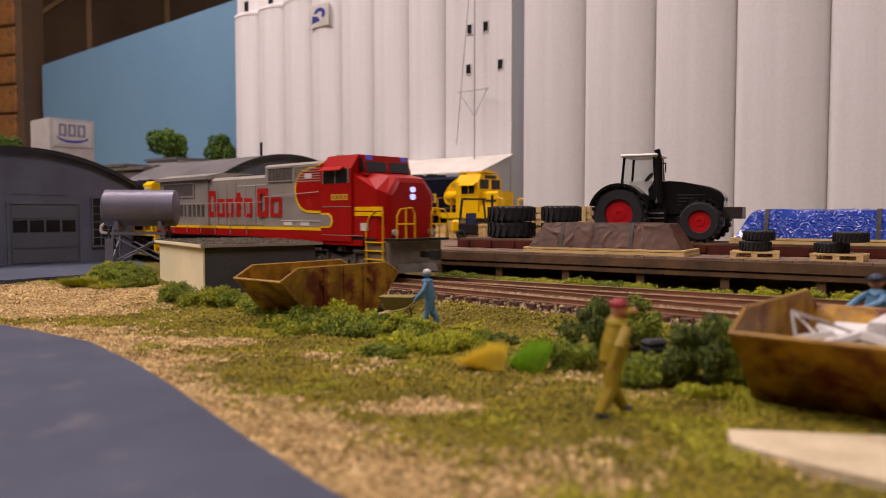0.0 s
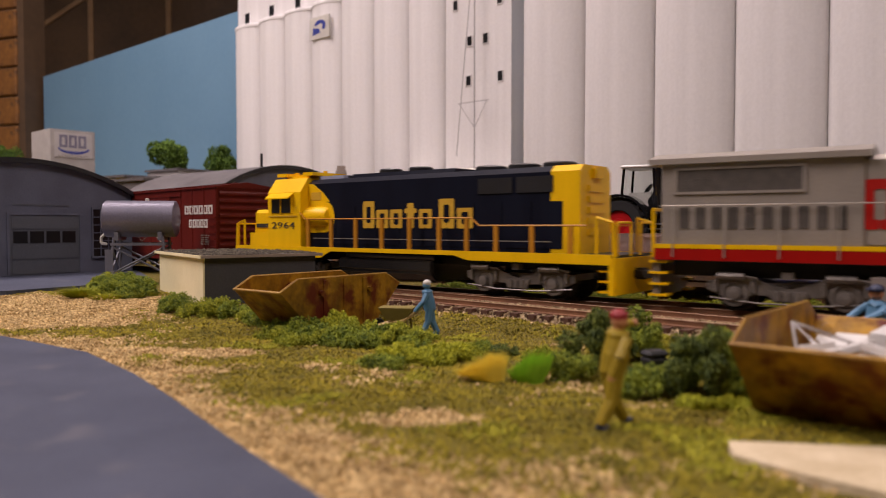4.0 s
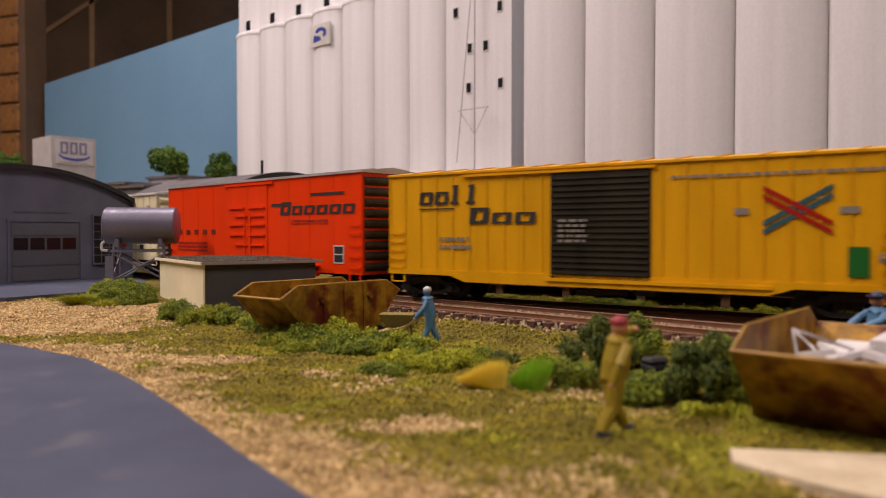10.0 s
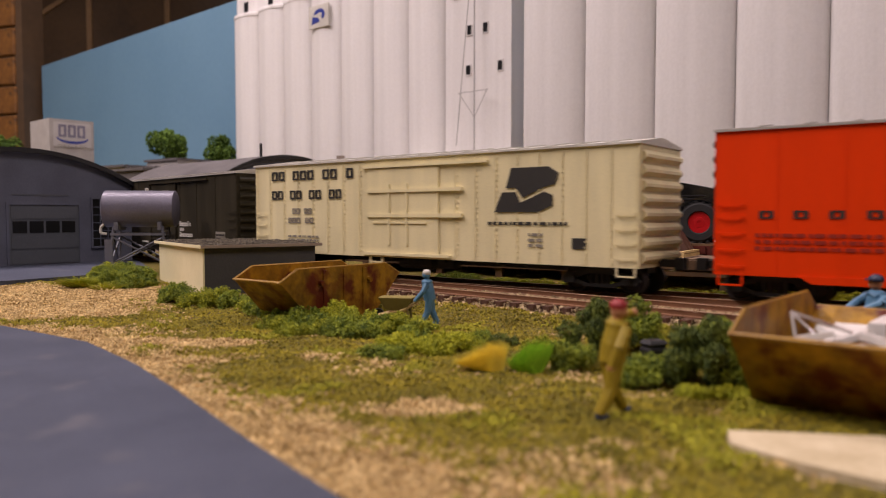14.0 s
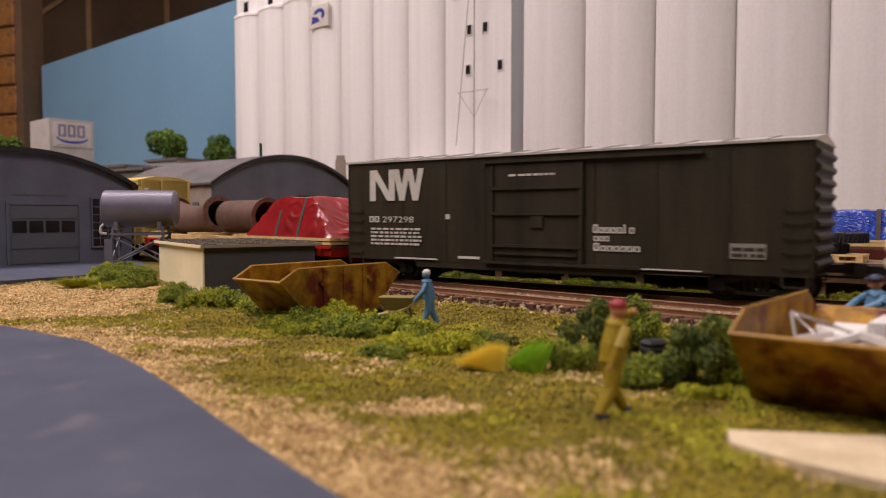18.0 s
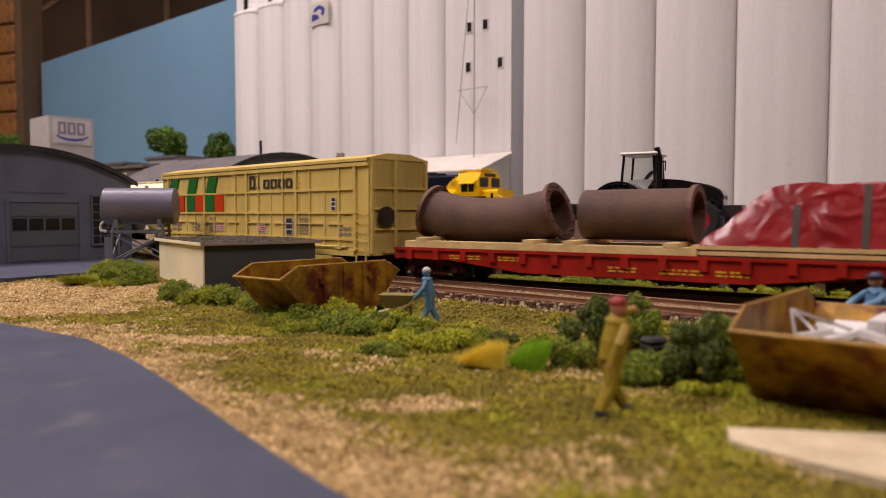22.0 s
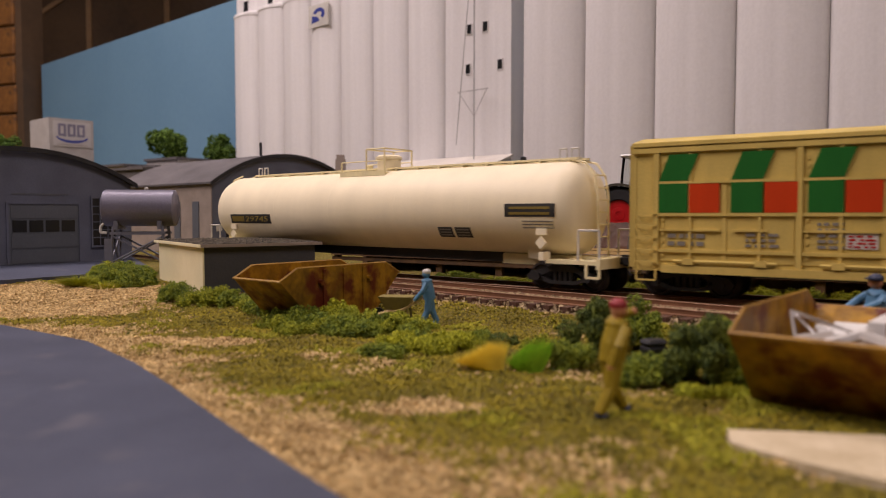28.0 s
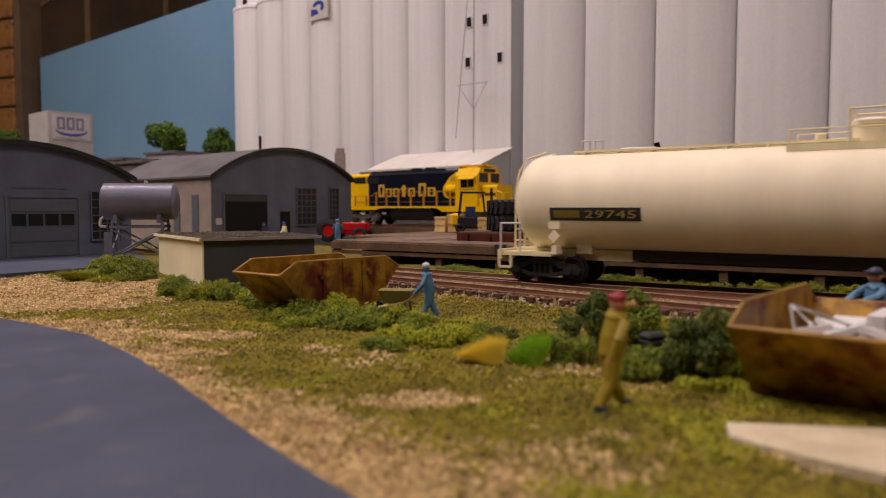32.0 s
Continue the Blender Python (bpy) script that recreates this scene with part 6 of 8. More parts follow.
def lead_loco():
    th = thing("diesel_locomotive", "red and silver wide-nosed diesel locomotive leading the train", "locomotive", group="cars of the train")
    CARS["lead"] = th
    rd, sv, yl = M["warm_red"], M["silver"], M["loco_yellow"]
    H = 17.6
    part("walkway", boxes((-110, 93, -H, H, 16.2, 17.4)), M["black"], th)
    part("underframe", boxes((-106, 89, -9, 9, 11, 16.4)), M["truck_black"], th)
    for s in SIDES:
        ya, yb = sorted((s * (H - 0.5), s * (H + 0.1)))
        part("frame_stripe", boxes((-110, 56, ya, yb, 16.4, 20.2)), rd, th, "red frame stripe")
        part("frame_line", boxes((-110, 56, *sorted((s * (H - 0.5), s * (H + 0.2))), 20.2, 21.6)), yl, th, "thin yellow line")
        part("lower_sill", boxes((8, 85, ya, yb, 14.0, 16.4)), rd, th)
    # hood in sections
    b = B()
    prism(b, [(-16.6, 20), (16.6, 20), (16.6, 47.6), (14.4, 49.2), (-14.4, 49.2), (-16.6, 47.6)], -108, -50, "x")
    part("radiator_section", b, sv, th, "silver radiator section")
    b = B()
    prism(b, [(-18.4, 47.4), (18.4, 47.4), (18.4, 49.2), (9, 51.4), (-9, 51.4), (-18.4, 49.2)], -112, -48, "x")
    part("radiator_roof", b, sv, th, "overhanging grey radiator roof")
    b = B()
    prism(b, [(-15.8, 20), (15.8, 20), (15.8, 46.4), (13.8, 48.0), (-13.8, 48.0), (-15.8, 46.4)], -50, 8, "x")
    part("engine_hood", b, sv, th, "silver engine hood")
    b = B()
    prism(b, [(-16.6, 20), (16.6, 20), (16.6, 51.4), (15.4, 52.6), (-15.4, 52.6), (-16.6, 51.4)], 8, 56, "x")
    part("blower_section", b, sv, th, "silver equipment section")
    for s in SIDES:
        y = s * 16.7
        part("radiator_grille", boxes((-103, -66, *sorted((y - s * 0.4, y + s * 0.2)), 38.4, 45.4)), M["mesh_dark"], th, "dark brown radiator mesh")
        part("grille_frame", boxes((-104, -65, *sorted((y, y + s * 0.45)), 45.4, 46.2), (-104, -65, *sorted((y, y + s * 0.45)), 37.6, 38.4), (-104, -103, *sorted((y, y + s * 0.45)), 38.4, 45.4), (-66, -65, *sorted((y, y + s * 0.45)), 38.4, 45.4)), sv, th)
        for i in range(10):
            part("vent_slot", boxes((-102 + i * 5, -99.2 + i * 5, *sorted((y - s * 0.4, y + s * 0.15)), 26.6, 33.4)), M["mesh_dark"], th)
        part("intake_grille", boxes((11, 31, *sorted((y - s * 0.4, y + s * 0.25)), 44.4, 50.4)), M["mesh_dark"], th, "dark intake mesh")
        for i in range(6):
            part("grille_slat", boxes((11.4 + i * 3.3, 11.8 + i * 3.3, *sorted((y + s * 0.1, y + s * 0.45)), 44.6, 50.2)), M["truck_grey"], th)
        part("grille_frame", boxes((10.4, 31.6, *sorted((y, y + s * 0.5)), 50.4, 51.0), (10.4, 31.6, *sorted((y, y + s * 0.5)), 43.8, 44.4)), sv, th)
        for i in range(7):
            part("louvre", boxes((33.5, 54, *sorted((y - s * 0.2, y + s * 0.3)), 43.2 + i * 1.15, 43.7 + i * 1.15)), sv, th)
        yh = s * 15.85
        for i in range(6):
            a = -49 + i * 9.5
            part("hood_door", boxes((a, a + 8.8, *sorted((yh - s * 0.2, yh + s * 0.2)), 22, 44.4)), sv, th)
        # red area swept round the cab, edged yellow
        def sweep(o):
            p = [(57, 51.6 + o * 0.2), (48, 49.4 + o)]
            for i in range(10):
                t = math.pi * 0.62 + math.pi * 0.9 * i / 9
                p.append((44.4 + (10.2 + o) * math.cos(t) * 0.98, 39.2 + (9.8 + o) * math.sin(t)))
            p += [(50, 29.2 - o), (57, 29.2 - o)]
            return p
        part("paint_edge", flat_shape(sweep(0.9), y, s, 0.16), yl, th, "yellow paint edge")
        part("paint_sweep", flat_shape(sweep(-0.4), y, s, 0.26), rd, th, "red paint sweep")
        # lettering
        yl2 = s * 16.12
        w0, w1 = -49.8, 24.5
        w = w1 - w0
        a = (w0, w0 + w * 0.62) if s < 0 else (-w0 - w * 0.62, -w0)
        marks(blocks("Xxxtx", *a, 26.4, 40.8, yl2, s), M["letter_red"], th, "large red lettering bars")
        a = (w0 + w * 0.68, w1) if s < 0 else (-w1, -w0 - w * 0.68)
        marks(blocks("Xx", *a, 26.4, 41.0, s * 16.75, s), M["letter_red"], th, "large red lettering bars")
        part("marking", boxes((22, 60, *sorted((s * 16.6, s * 16.9)), 24.4, 24.8), (-20, 8, *sorted((s * 16.0, s * 16.2)), 42.6, 43.0)), M["letter_white"], th)
        for a in (24, 38):
            part("vent_slot", boxes((a, a + 7, *sorted((s * 16.5, s * 16.8)), 22.4, 24)), M["letter_white"], th)
        stand_rail(th, [(-108, 34), (8, 34), (9, 36.6), (54, 38.2)], [(a, 34) for a in (-104, -88, -72, -56, -40, -24, -8)], s * 18.0, 17.4, M["bright_rail"], 0.2, 0.2)
    for x, r in ((-36, 5.6), (-14, 5.6)):
        b = B()
        lathe(b, [(r, 47.8), (r, 49.2), (r - 1, 49.8), (1, 49.8)], 18, "z", (x, 0, 0))
        part("roof_fan", b, M["black"], th, "", True)
    part("exhaust_stack", boxes((-4, 3, -5, 5, 47.8, 50.0)), M["black"], th)
    # cab and nose, wide across
    W = 18.2
    b = B()
    prism(b, [(-W, 15.6), (W, 15.6), (W, 48.0), (W - 4.4, 54.4), (-W + 4.4, 54.4), (-W, 48.0)], 56, 78, "x")
    cab = part("cab", b, rd, th, "red crew cab")
    b = B()
    prism(b, [(78, 44.8), (78, 54.4), (80.6, 54.0), (82.6, 45.0)], -W + 4.4, W - 4.4, "y")
    part("cab_brow", b, rd, cab)
    b = B()
    rows = []
    for x, wb, zs, wc, zt in ((77.8, 17.2, 45.4, 11.0, 46.8), (93.0, 16.6, 38.4, 9.0, 44.6), (96.6, 14.0, 36.8, 8.0, 43.6), (97.8, 12.0, 35.6, 7.4, 41.6)):
        rows.append([b.verts.new((x, y, z)) for y, z in ((-wb, 15.6), (wb, 15.6), (wb, zs), (wc, zt), (-wc, zt), (-wb, zs))])
    for p, q in zip(rows, rows[1:]):
        for i in range(6):
            b.faces.new((p[i], p[(i + 1) % 6], q[(i + 1) % 6], q[i]))
    b.faces.new(rows[0]), b.faces.new(rows[-1][::-1])
    part("nose", b, rd, th, "red wide nose with sloping shoulders")
    for s in SIDES:
        y = s * (W + 0.02)
        part("side_window", boxes((58, 76, *sorted((y - s * 0.4, y + s * 0.1)), 41.8, 48.0)), M["glass_dark"], cab, "dark cab side window")
        for a in (57.6, 66.6, 75.8):
            part("window_bar", boxes((a, a + 0.6, *sorted((y - s * 0.3, y + s * 0.3)), 41.6, 48.2)), M["letter_grey"], cab)
        b = B()
        prism(b, [(s * W, 49.2), (s * (W + 2.6), 47.6), (s * (W + 2.6), 47.1), (s * W, 48.5)], 58, 73, "x")
        part("window_awning", b, M["letter_red"], cab, "faded red window awning")
        part("paint_tongue", flat_shape([(56, 21.6), (56, 28.4), (62, 28.4), (64.4, 26.8), (65, 24.6), (64, 22.4), (62, 21.6)], y, s, 0.12), yl, th, "yellow paint edge")
        part("paint_tongue", flat_shape([(56, 22.4), (56, 27.6), (61.6, 27.6), (63.4, 26.2), (63.8, 24.8), (63, 23.2), (61.6, 22.4)], y, s, 0.2), sv, th, "silver paint tongue")
        marks(blocks("XXXX", 64, 76, 34.0, 36.8, y, s), M["letter_yellow"], th)
        part("nose_stripe", boxes((79, 96.6, *sorted((s * (W - 1.4), s * (W - 1.05))), 27.0, 28.8), (79, 96.6, *sorted((s * (W - 1.4), s * (W - 1.05))), 29.3, 31.0)), yl, th, "yellow nose stripes")
        part("marking", boxes((83, 88, *sorted((s * (W - 1.4), s * (W - 1.1))), 20.6, 24)), M["letter_white"], th)
        part("marking", boxes((57, 78, *sorted((y, y + s * 0.12)), 31.0, 31.3), (57, 85, *sorted((y - s * 1.0, y + s * 0.1)), 18.2, 18.5)), M["letter_grey"], th)
        part("cab_panel", boxes((43, 47, *sorted((s * 16.9, s * 17.05)), 31, 38)), M["letter_red"], th)
        part("marking", boxes((42, 47.4, *sorted((s * 16.9, s * 17.1)), 44.6, 47.0)), M["letter_white"], th)
        b = B()
        prism(b, [(80.9, 51.2), (81.4, 51.2), (82.7, 46.6), (82.2, 46.6)], s * 1.2, s * 12.8, "y")
        part("windshield", b, M["glass_dark"], cab, "dark windshield")
        part("quarter_window", flat_shape([(78.5, 46.6), (78.5, 52.8), (80.4, 52.6), (82.1, 46.6)], s * (W - 4.4), s, 0.2), M["glass_dark"], cab, "dark cab quarter window")
        part("number_board", boxes((79.6, 81.2, *sorted((s * 8.8, s * 12.2)), 52.0, 53.8)), M["lamp_glow"], cab, "lit blue number board")
    for z in (38.6, 35.4):
        b = B()
        tube(b, (97, 0, z), (98.6, 0, z), 1.3, 14)
        part("headlight", b, M["head_glow"], th, "lit bluish headlight")
    for s in SIDES:
        b = B()
        tube(b, (98, s * 11, 20), (99.4, s * 11, 20), 1.4, 12)
        part("ditch_light", b, M["letter_white"], th)
    part("anticlimber", boxes((96, 101, -15, 15, 15.6, 17.4)), M["letter_grey"], th)
    part("pilot", boxes((97, 100, -16, 16, 3.4, 15.8)), M["truck_grey"], th, "grey pilot plate")
    b = B()
    prism(b, [(100, 2.6), (102.4, 2.6), (100.4, 6.4)], -12, 12, "y")
    part("plow", b, M["truck_grey"], th)
    for s in SIDES:
        part("step_well", boxes((86, 97, *sorted((s * 11, s * 16.6)), 3.6, 15.6)), M["truck_grey"], th)
        for i in range(4):
            part("step", boxes((86.5, 97.5, *sorted((s * 12, s * 17.8)), 4.4 + i * 3.7, 4.9 + i * 3.7)), yl, th, "yellow-edged step")
        b = B()
        wire(b, [(87.0, s * 17.4, 4), (87.0, s * 17.4, 20), (88.6, s * 17.4, 26), (93, s * 17.4, 29.4)], 0.3, 5)
        wire(b, [(97.6, s * 17.2, 4), (97.6, s * 17.2, 28), (96.4, s * 16.6, 31)], 0.3, 5)
        part("corner_rail", b, yl, th, "yellow corner handrail")
        b = B()
        wire(b, [(104.6, s * 15.5, 17), (104.6, s * 15.5, 27), (104.6, s * 13.4, 30), (104.6, s * 6.6, 30.6), (104.6, s * 5, 28), (104.6, s * 5, 17)], 0.32, 5)
        wire(b, [(104.6, s * 15.5, 23.6), (104.6, s * 5, 23.6)], 0.38, 5)
        wire(b, [(104.6, s * 10.2, 30.3), (104.6, s * 10.2, 17)], 0.34, 5)
        part("end_rail", b, yl, th, "yellow end railing")
        b = B()
        wire(b, [(-111, s * 15.5, 17), (-111, s * 15.5, 33), (-111, s * 5, 33), (-111, s * 5, 17)], 0.6, 5)
        part("end_rail", b, yl, th)
        for i in range(4):
            part("step", boxes((-112, -106, *sorted((s * 10, s * 17)), 4.2 + i * 3.7, 5.0 + i * 3.7)), yl, th, "yellow-edged step")
    part("rear_pilot", boxes((-111, -108.6, -16, 16, 4, 17)), M["truck_grey"], th)
    part("front_deck", boxes((97, 105, -16, 16, 16.4, 17.4)), M["black"], th)
    # fuel tank and trucks
    b = B()
    prism(b, [(-13, 2.6), (13, 2.6), (17, 6), (17, 12.8), (-17, 12.8), (-17, 6)], -48, 16, "x")
    part("fuel_tank", b, M["taupe"], th, "taupe-grey fuel tank")
    for s in SIDES:
        for x in (22, 30):
            b = B()
            tube(b, (x, s * 13, 7), (x, s * 16.6, 7), 3.0, 14)
            part("air_reservoir", b, M["truck_grey"], th)
    for x in (-70, 66):
        loco_truck(th, x)
    coupler(th, 104, 10.5)
    coupler(th, -111, 10.5)


def flat_shape(pts, y, s, lift):
    b = B()
    prism(b, pts, y - s * 0.2, y + s * lift, "y")
    return b


lead_loco()

# ---- loading dock and what stands on it ----
DOCK_Z = 17.2
DOCK = thing("loading_dock", "weathered timber loading dock on short posts", "loading dock", 13, 376, 0, -33.8)


def dock_place(x, y, z=0.0, rz=0.0):
    """A pose on the dock: x along its front edge, y inwards, z over its deck."""
    return mm(13, 376, 0, 0, 0, -33.8) @ mm(x, y, DOCK_Z + z, 0, 0, rz)


def dock():
    z1, z0 = DOCK_Z, DOCK_Z - 1.4
    for i in range(105):
        x = -133.4 + i * 4.6
        deep = 168 if x < -40 else 31
        h = random.uniform(-0.15, 0.12)
        part("plank", boxes((x + 0.12, x + 4.48, 60 if x < -93 else 0, deep, z0, z1 + h)), M["dock_wood"], DOCK)
    part("front_beam", boxes((-92, 350, -1.6, 0.6, z0 - 3.4, z0 + 0.5)), M["dock_dark"], DOCK, "dark front beam")
    part("rail_beam", boxes((-92, 350, -1.0, 0.8, z0 - 6.2, z0 - 4.2)), M["dock_dark"], DOCK)
    for i in range(13):
        x = -90 + i * 36
        for y in (0.2, 26):
            part("post", boxes((x - 1.8, x + 1.8, y, y + 3.2, 1, z0)), M["dock_dark"], DOCK)
    part("back_wall", boxes((-92, 350, 29, 31, 2, z0)), M["dock_wood"], DOCK, "dark boarded back")


dock()


def yard_flatcar():
    th = thing("flatcar", "dark red parked flatcar behind the loading dock", "rail car")
    th.matrix_basis = dock_place(76, 50, 0)
    top = 5.2
    part("deck", boxes((-102, 150, -17, 17, top - 1.6, top)), M["dock_dark"], th, "dark worn plank deck")
    for s in SIDES:
        part("side_sill", boxes((-102, 150, *sorted((s * 16, s * 17.4)), top - 5.2, top - 1)), M["flat_dark"], th)
        for i in range(18):
            x = -98 + i * 14.4
            part("stake_pocket", boxes((x, x + 2.6, *sorted((s * 17.2, s * 18.3)), top - 4.6, top - 1.4)), M["flat_dark"], th)
    part("end_sill", boxes((-103.5, -102, -17, 17, top - 6, top)), M["flat_dark"], th)
    part("underframe", boxes((-96, 146, -5, 5, top - 14, top - 4)), M["truck_black"], th)
    for x in (-78, 126):
        truck(th, x).matrix_basis = mm(x, 0, -14.2)
    return top


FLAT_TOP = yard_flatcar()


def tyre_mesh(R, w, lugs, name="tyre"):
    """A lugged tyre lying flat, its axle along z."""
    b = B()
    lathe(b, [(R * 0.52, 0.4), (R * 0.56, 0), (R * 0.86, 0), (R * 0.96, w * 0.14), (R * 0.97, w * 0.86), (R * 0.86, w), (R * 0.56, w), (R * 0.52, w - 0.4)], 36, hollow=True)
    for i in range(lugs):
        t = 2 * math.pi * i / lugs
        for h0, h1, sk in ((0.06, 0.54, 0.5), (0.46, 0.94, -0.5)):
            a0, a1 = t + (0.12 if sk < 0 else 0), t + (0.12 if sk < 0 else 0) + 3.0 / lugs * 0.75
            sh = sk * 3.0 / lugs
            p = []
            for rr in (R * 0.93, R * 1.03):
                for a, h in ((a0, h0), (a1, h0), (a1 + sh, h1), (a0 + sh, h1)):
                    p.append(b.verts.new((rr * math.cos(a), rr * math.sin(a), w * h)))
            for f in ((0, 1, 2, 3), (4, 5, 6, 7), (0, 1, 5, 4), (1, 2, 6, 5), (2, 3, 7, 6), (3, 0, 4, 7)):
                b.faces.new([p[k] for k in f])
    return mesh_of(name, b, M["tyre"], True)


M["tyre"] = mat("tyre_rubber", (0.014, 0.014, 0.015), (0.008, 0.008, 0.009), 0.7)
M["hub_red"] = paint("hub_red", (0.50, 0.010, 0.014), 0.15, 0.4)
M["gloss_black"] = mat("gloss_black_paint", (0.010, 0.010, 0.011), (0.007, 0.007, 0.008), 0.18, bump=0.02, coat=0.6)
M["white_paint"] = mat("white_paint", (0.74, 0.73, 0.70), (0.66, 0.65, 0.62), 0.4)
M["weight_brown"] = mat("weight_brown", (0.045, 0.035, 0.030), (0.03, 0.024, 0.02), 0.35)
M["pane"] = mat("pale_cab_interior", (0.42, 0.40, 0.37), (0.34, 0.32, 0.30), 0.15, bump=0)
BIG_TYRE, SMALL_TYRE = tyre_mesh(13.4, 8.8, 22), tyre_mesh(6.4, 4.2, 26)


def loose_tyre(me, m, label, group):
    ob = new("tyre", me)
    ob.matrix_basis = m
    return tagged(ob, label, "tyre", group)


MID_TYRE = tyre_mesh(10.8, 8.8, 20)
for x, y, z in ((-3, 52, 5.4), (-3, 52, 14.4), (27, 54, 14.4), (27, 54, 5.4)):
    loose_tyre(BIG_TYRE if x < 0 else MID_TYRE, dock_place(x, y, z + 0.1, random.uniform(0, 90)), "large lugged black tractor tyre lying flat in a stack", "tractor tyres")


def pallet(m):
    th = new("pallet")
    th.matrix_basis = m
    tagged(th, "small pale wooden pallet on the dock", "pallet", "pallets")
    for i in range(5):
        part("slat", boxes((-9.5, 9.5, -8 + i * 3.5, -5.4 + i * 3.5, 2.2, 2.9)), M["wood"], th)
    for y in (-8, -1, 6):
        part("runner", boxes((-9.5, 9.5, y, y + 2.0, 0, 0.6)), M["wood"], th)
        for x in (-9.4, -1.2, 7.0):
            part("block", boxes((x, x + 2.4, y + 0.1, y + 1.9, 0.6, 2.2)), M["wood"], th)
    return th


for x, y, rz, lo, hi in ((135, 15, 8, (0, 0), (1.2, 0.6)), (167, 14, -4, (-3, 1), (4, -2))):
    pallet(dock_place(x, y, 0, rz))
    loose_tyre(SMALL_TYRE, dock_place(x + lo[0], y + lo[1], 3.0), "small black tyre lying on a pallet", "car tyres")
    loose_tyre(SMALL_TYRE, dock_place(x + hi[0], y + hi[1], 7.4), "small black tyre lying on a pallet", "car tyres")


def wrapped(m, L, W, H, cloth, label, straps, seed, top_in):
    th = new("tarpaulin_load")
    th.matrix_basis = m
    tagged(th, label, "covered load", "covered loads")
    part("board_base", boxes((-L / 2 - 2, L / 2 + 2, -W / 2 - 1.6, W / 2 + 1.6, 0, 1.4)), M["wood"], th, "pale board base")
    part("board_base", boxes((-L / 2 - 2, L / 2 + 2, -W / 2 - 1.2, W / 2 + 1.2, 1.7, 2.6)), M["wood"], th, "pale board base")
    b = B()
    wrapped_load(b, -L / 2, L / 2, -W / 2, W / 2, 2.7, H, top_in, seed=seed, end_in=7.0)
    part("tarpaulin", b, cloth, th, smooth=True)
    for x in straps:
        part("strap", strap_over(x, 1.8, -W / 2, W / 2, 2.4, H + 0.2, top_in * W * 0.6), M["strap"], th, "dark lashing strap")


wrapped(dock_place(69, 17, 0.1, 1), 74, 24, 14.6, M["tarp_brown"], "brown tarpaulin load strapped to a board base", (-20, 14), 11, 0.3)
wrapped(dock_place(171, 50, FLAT_TOP + 0.1, 0), 98, 28, 15.6, M["tarp_blue"], "shiny blue tarpaulin load strapped on the flatcar", (-36, 8, 40), 17, 0.26)


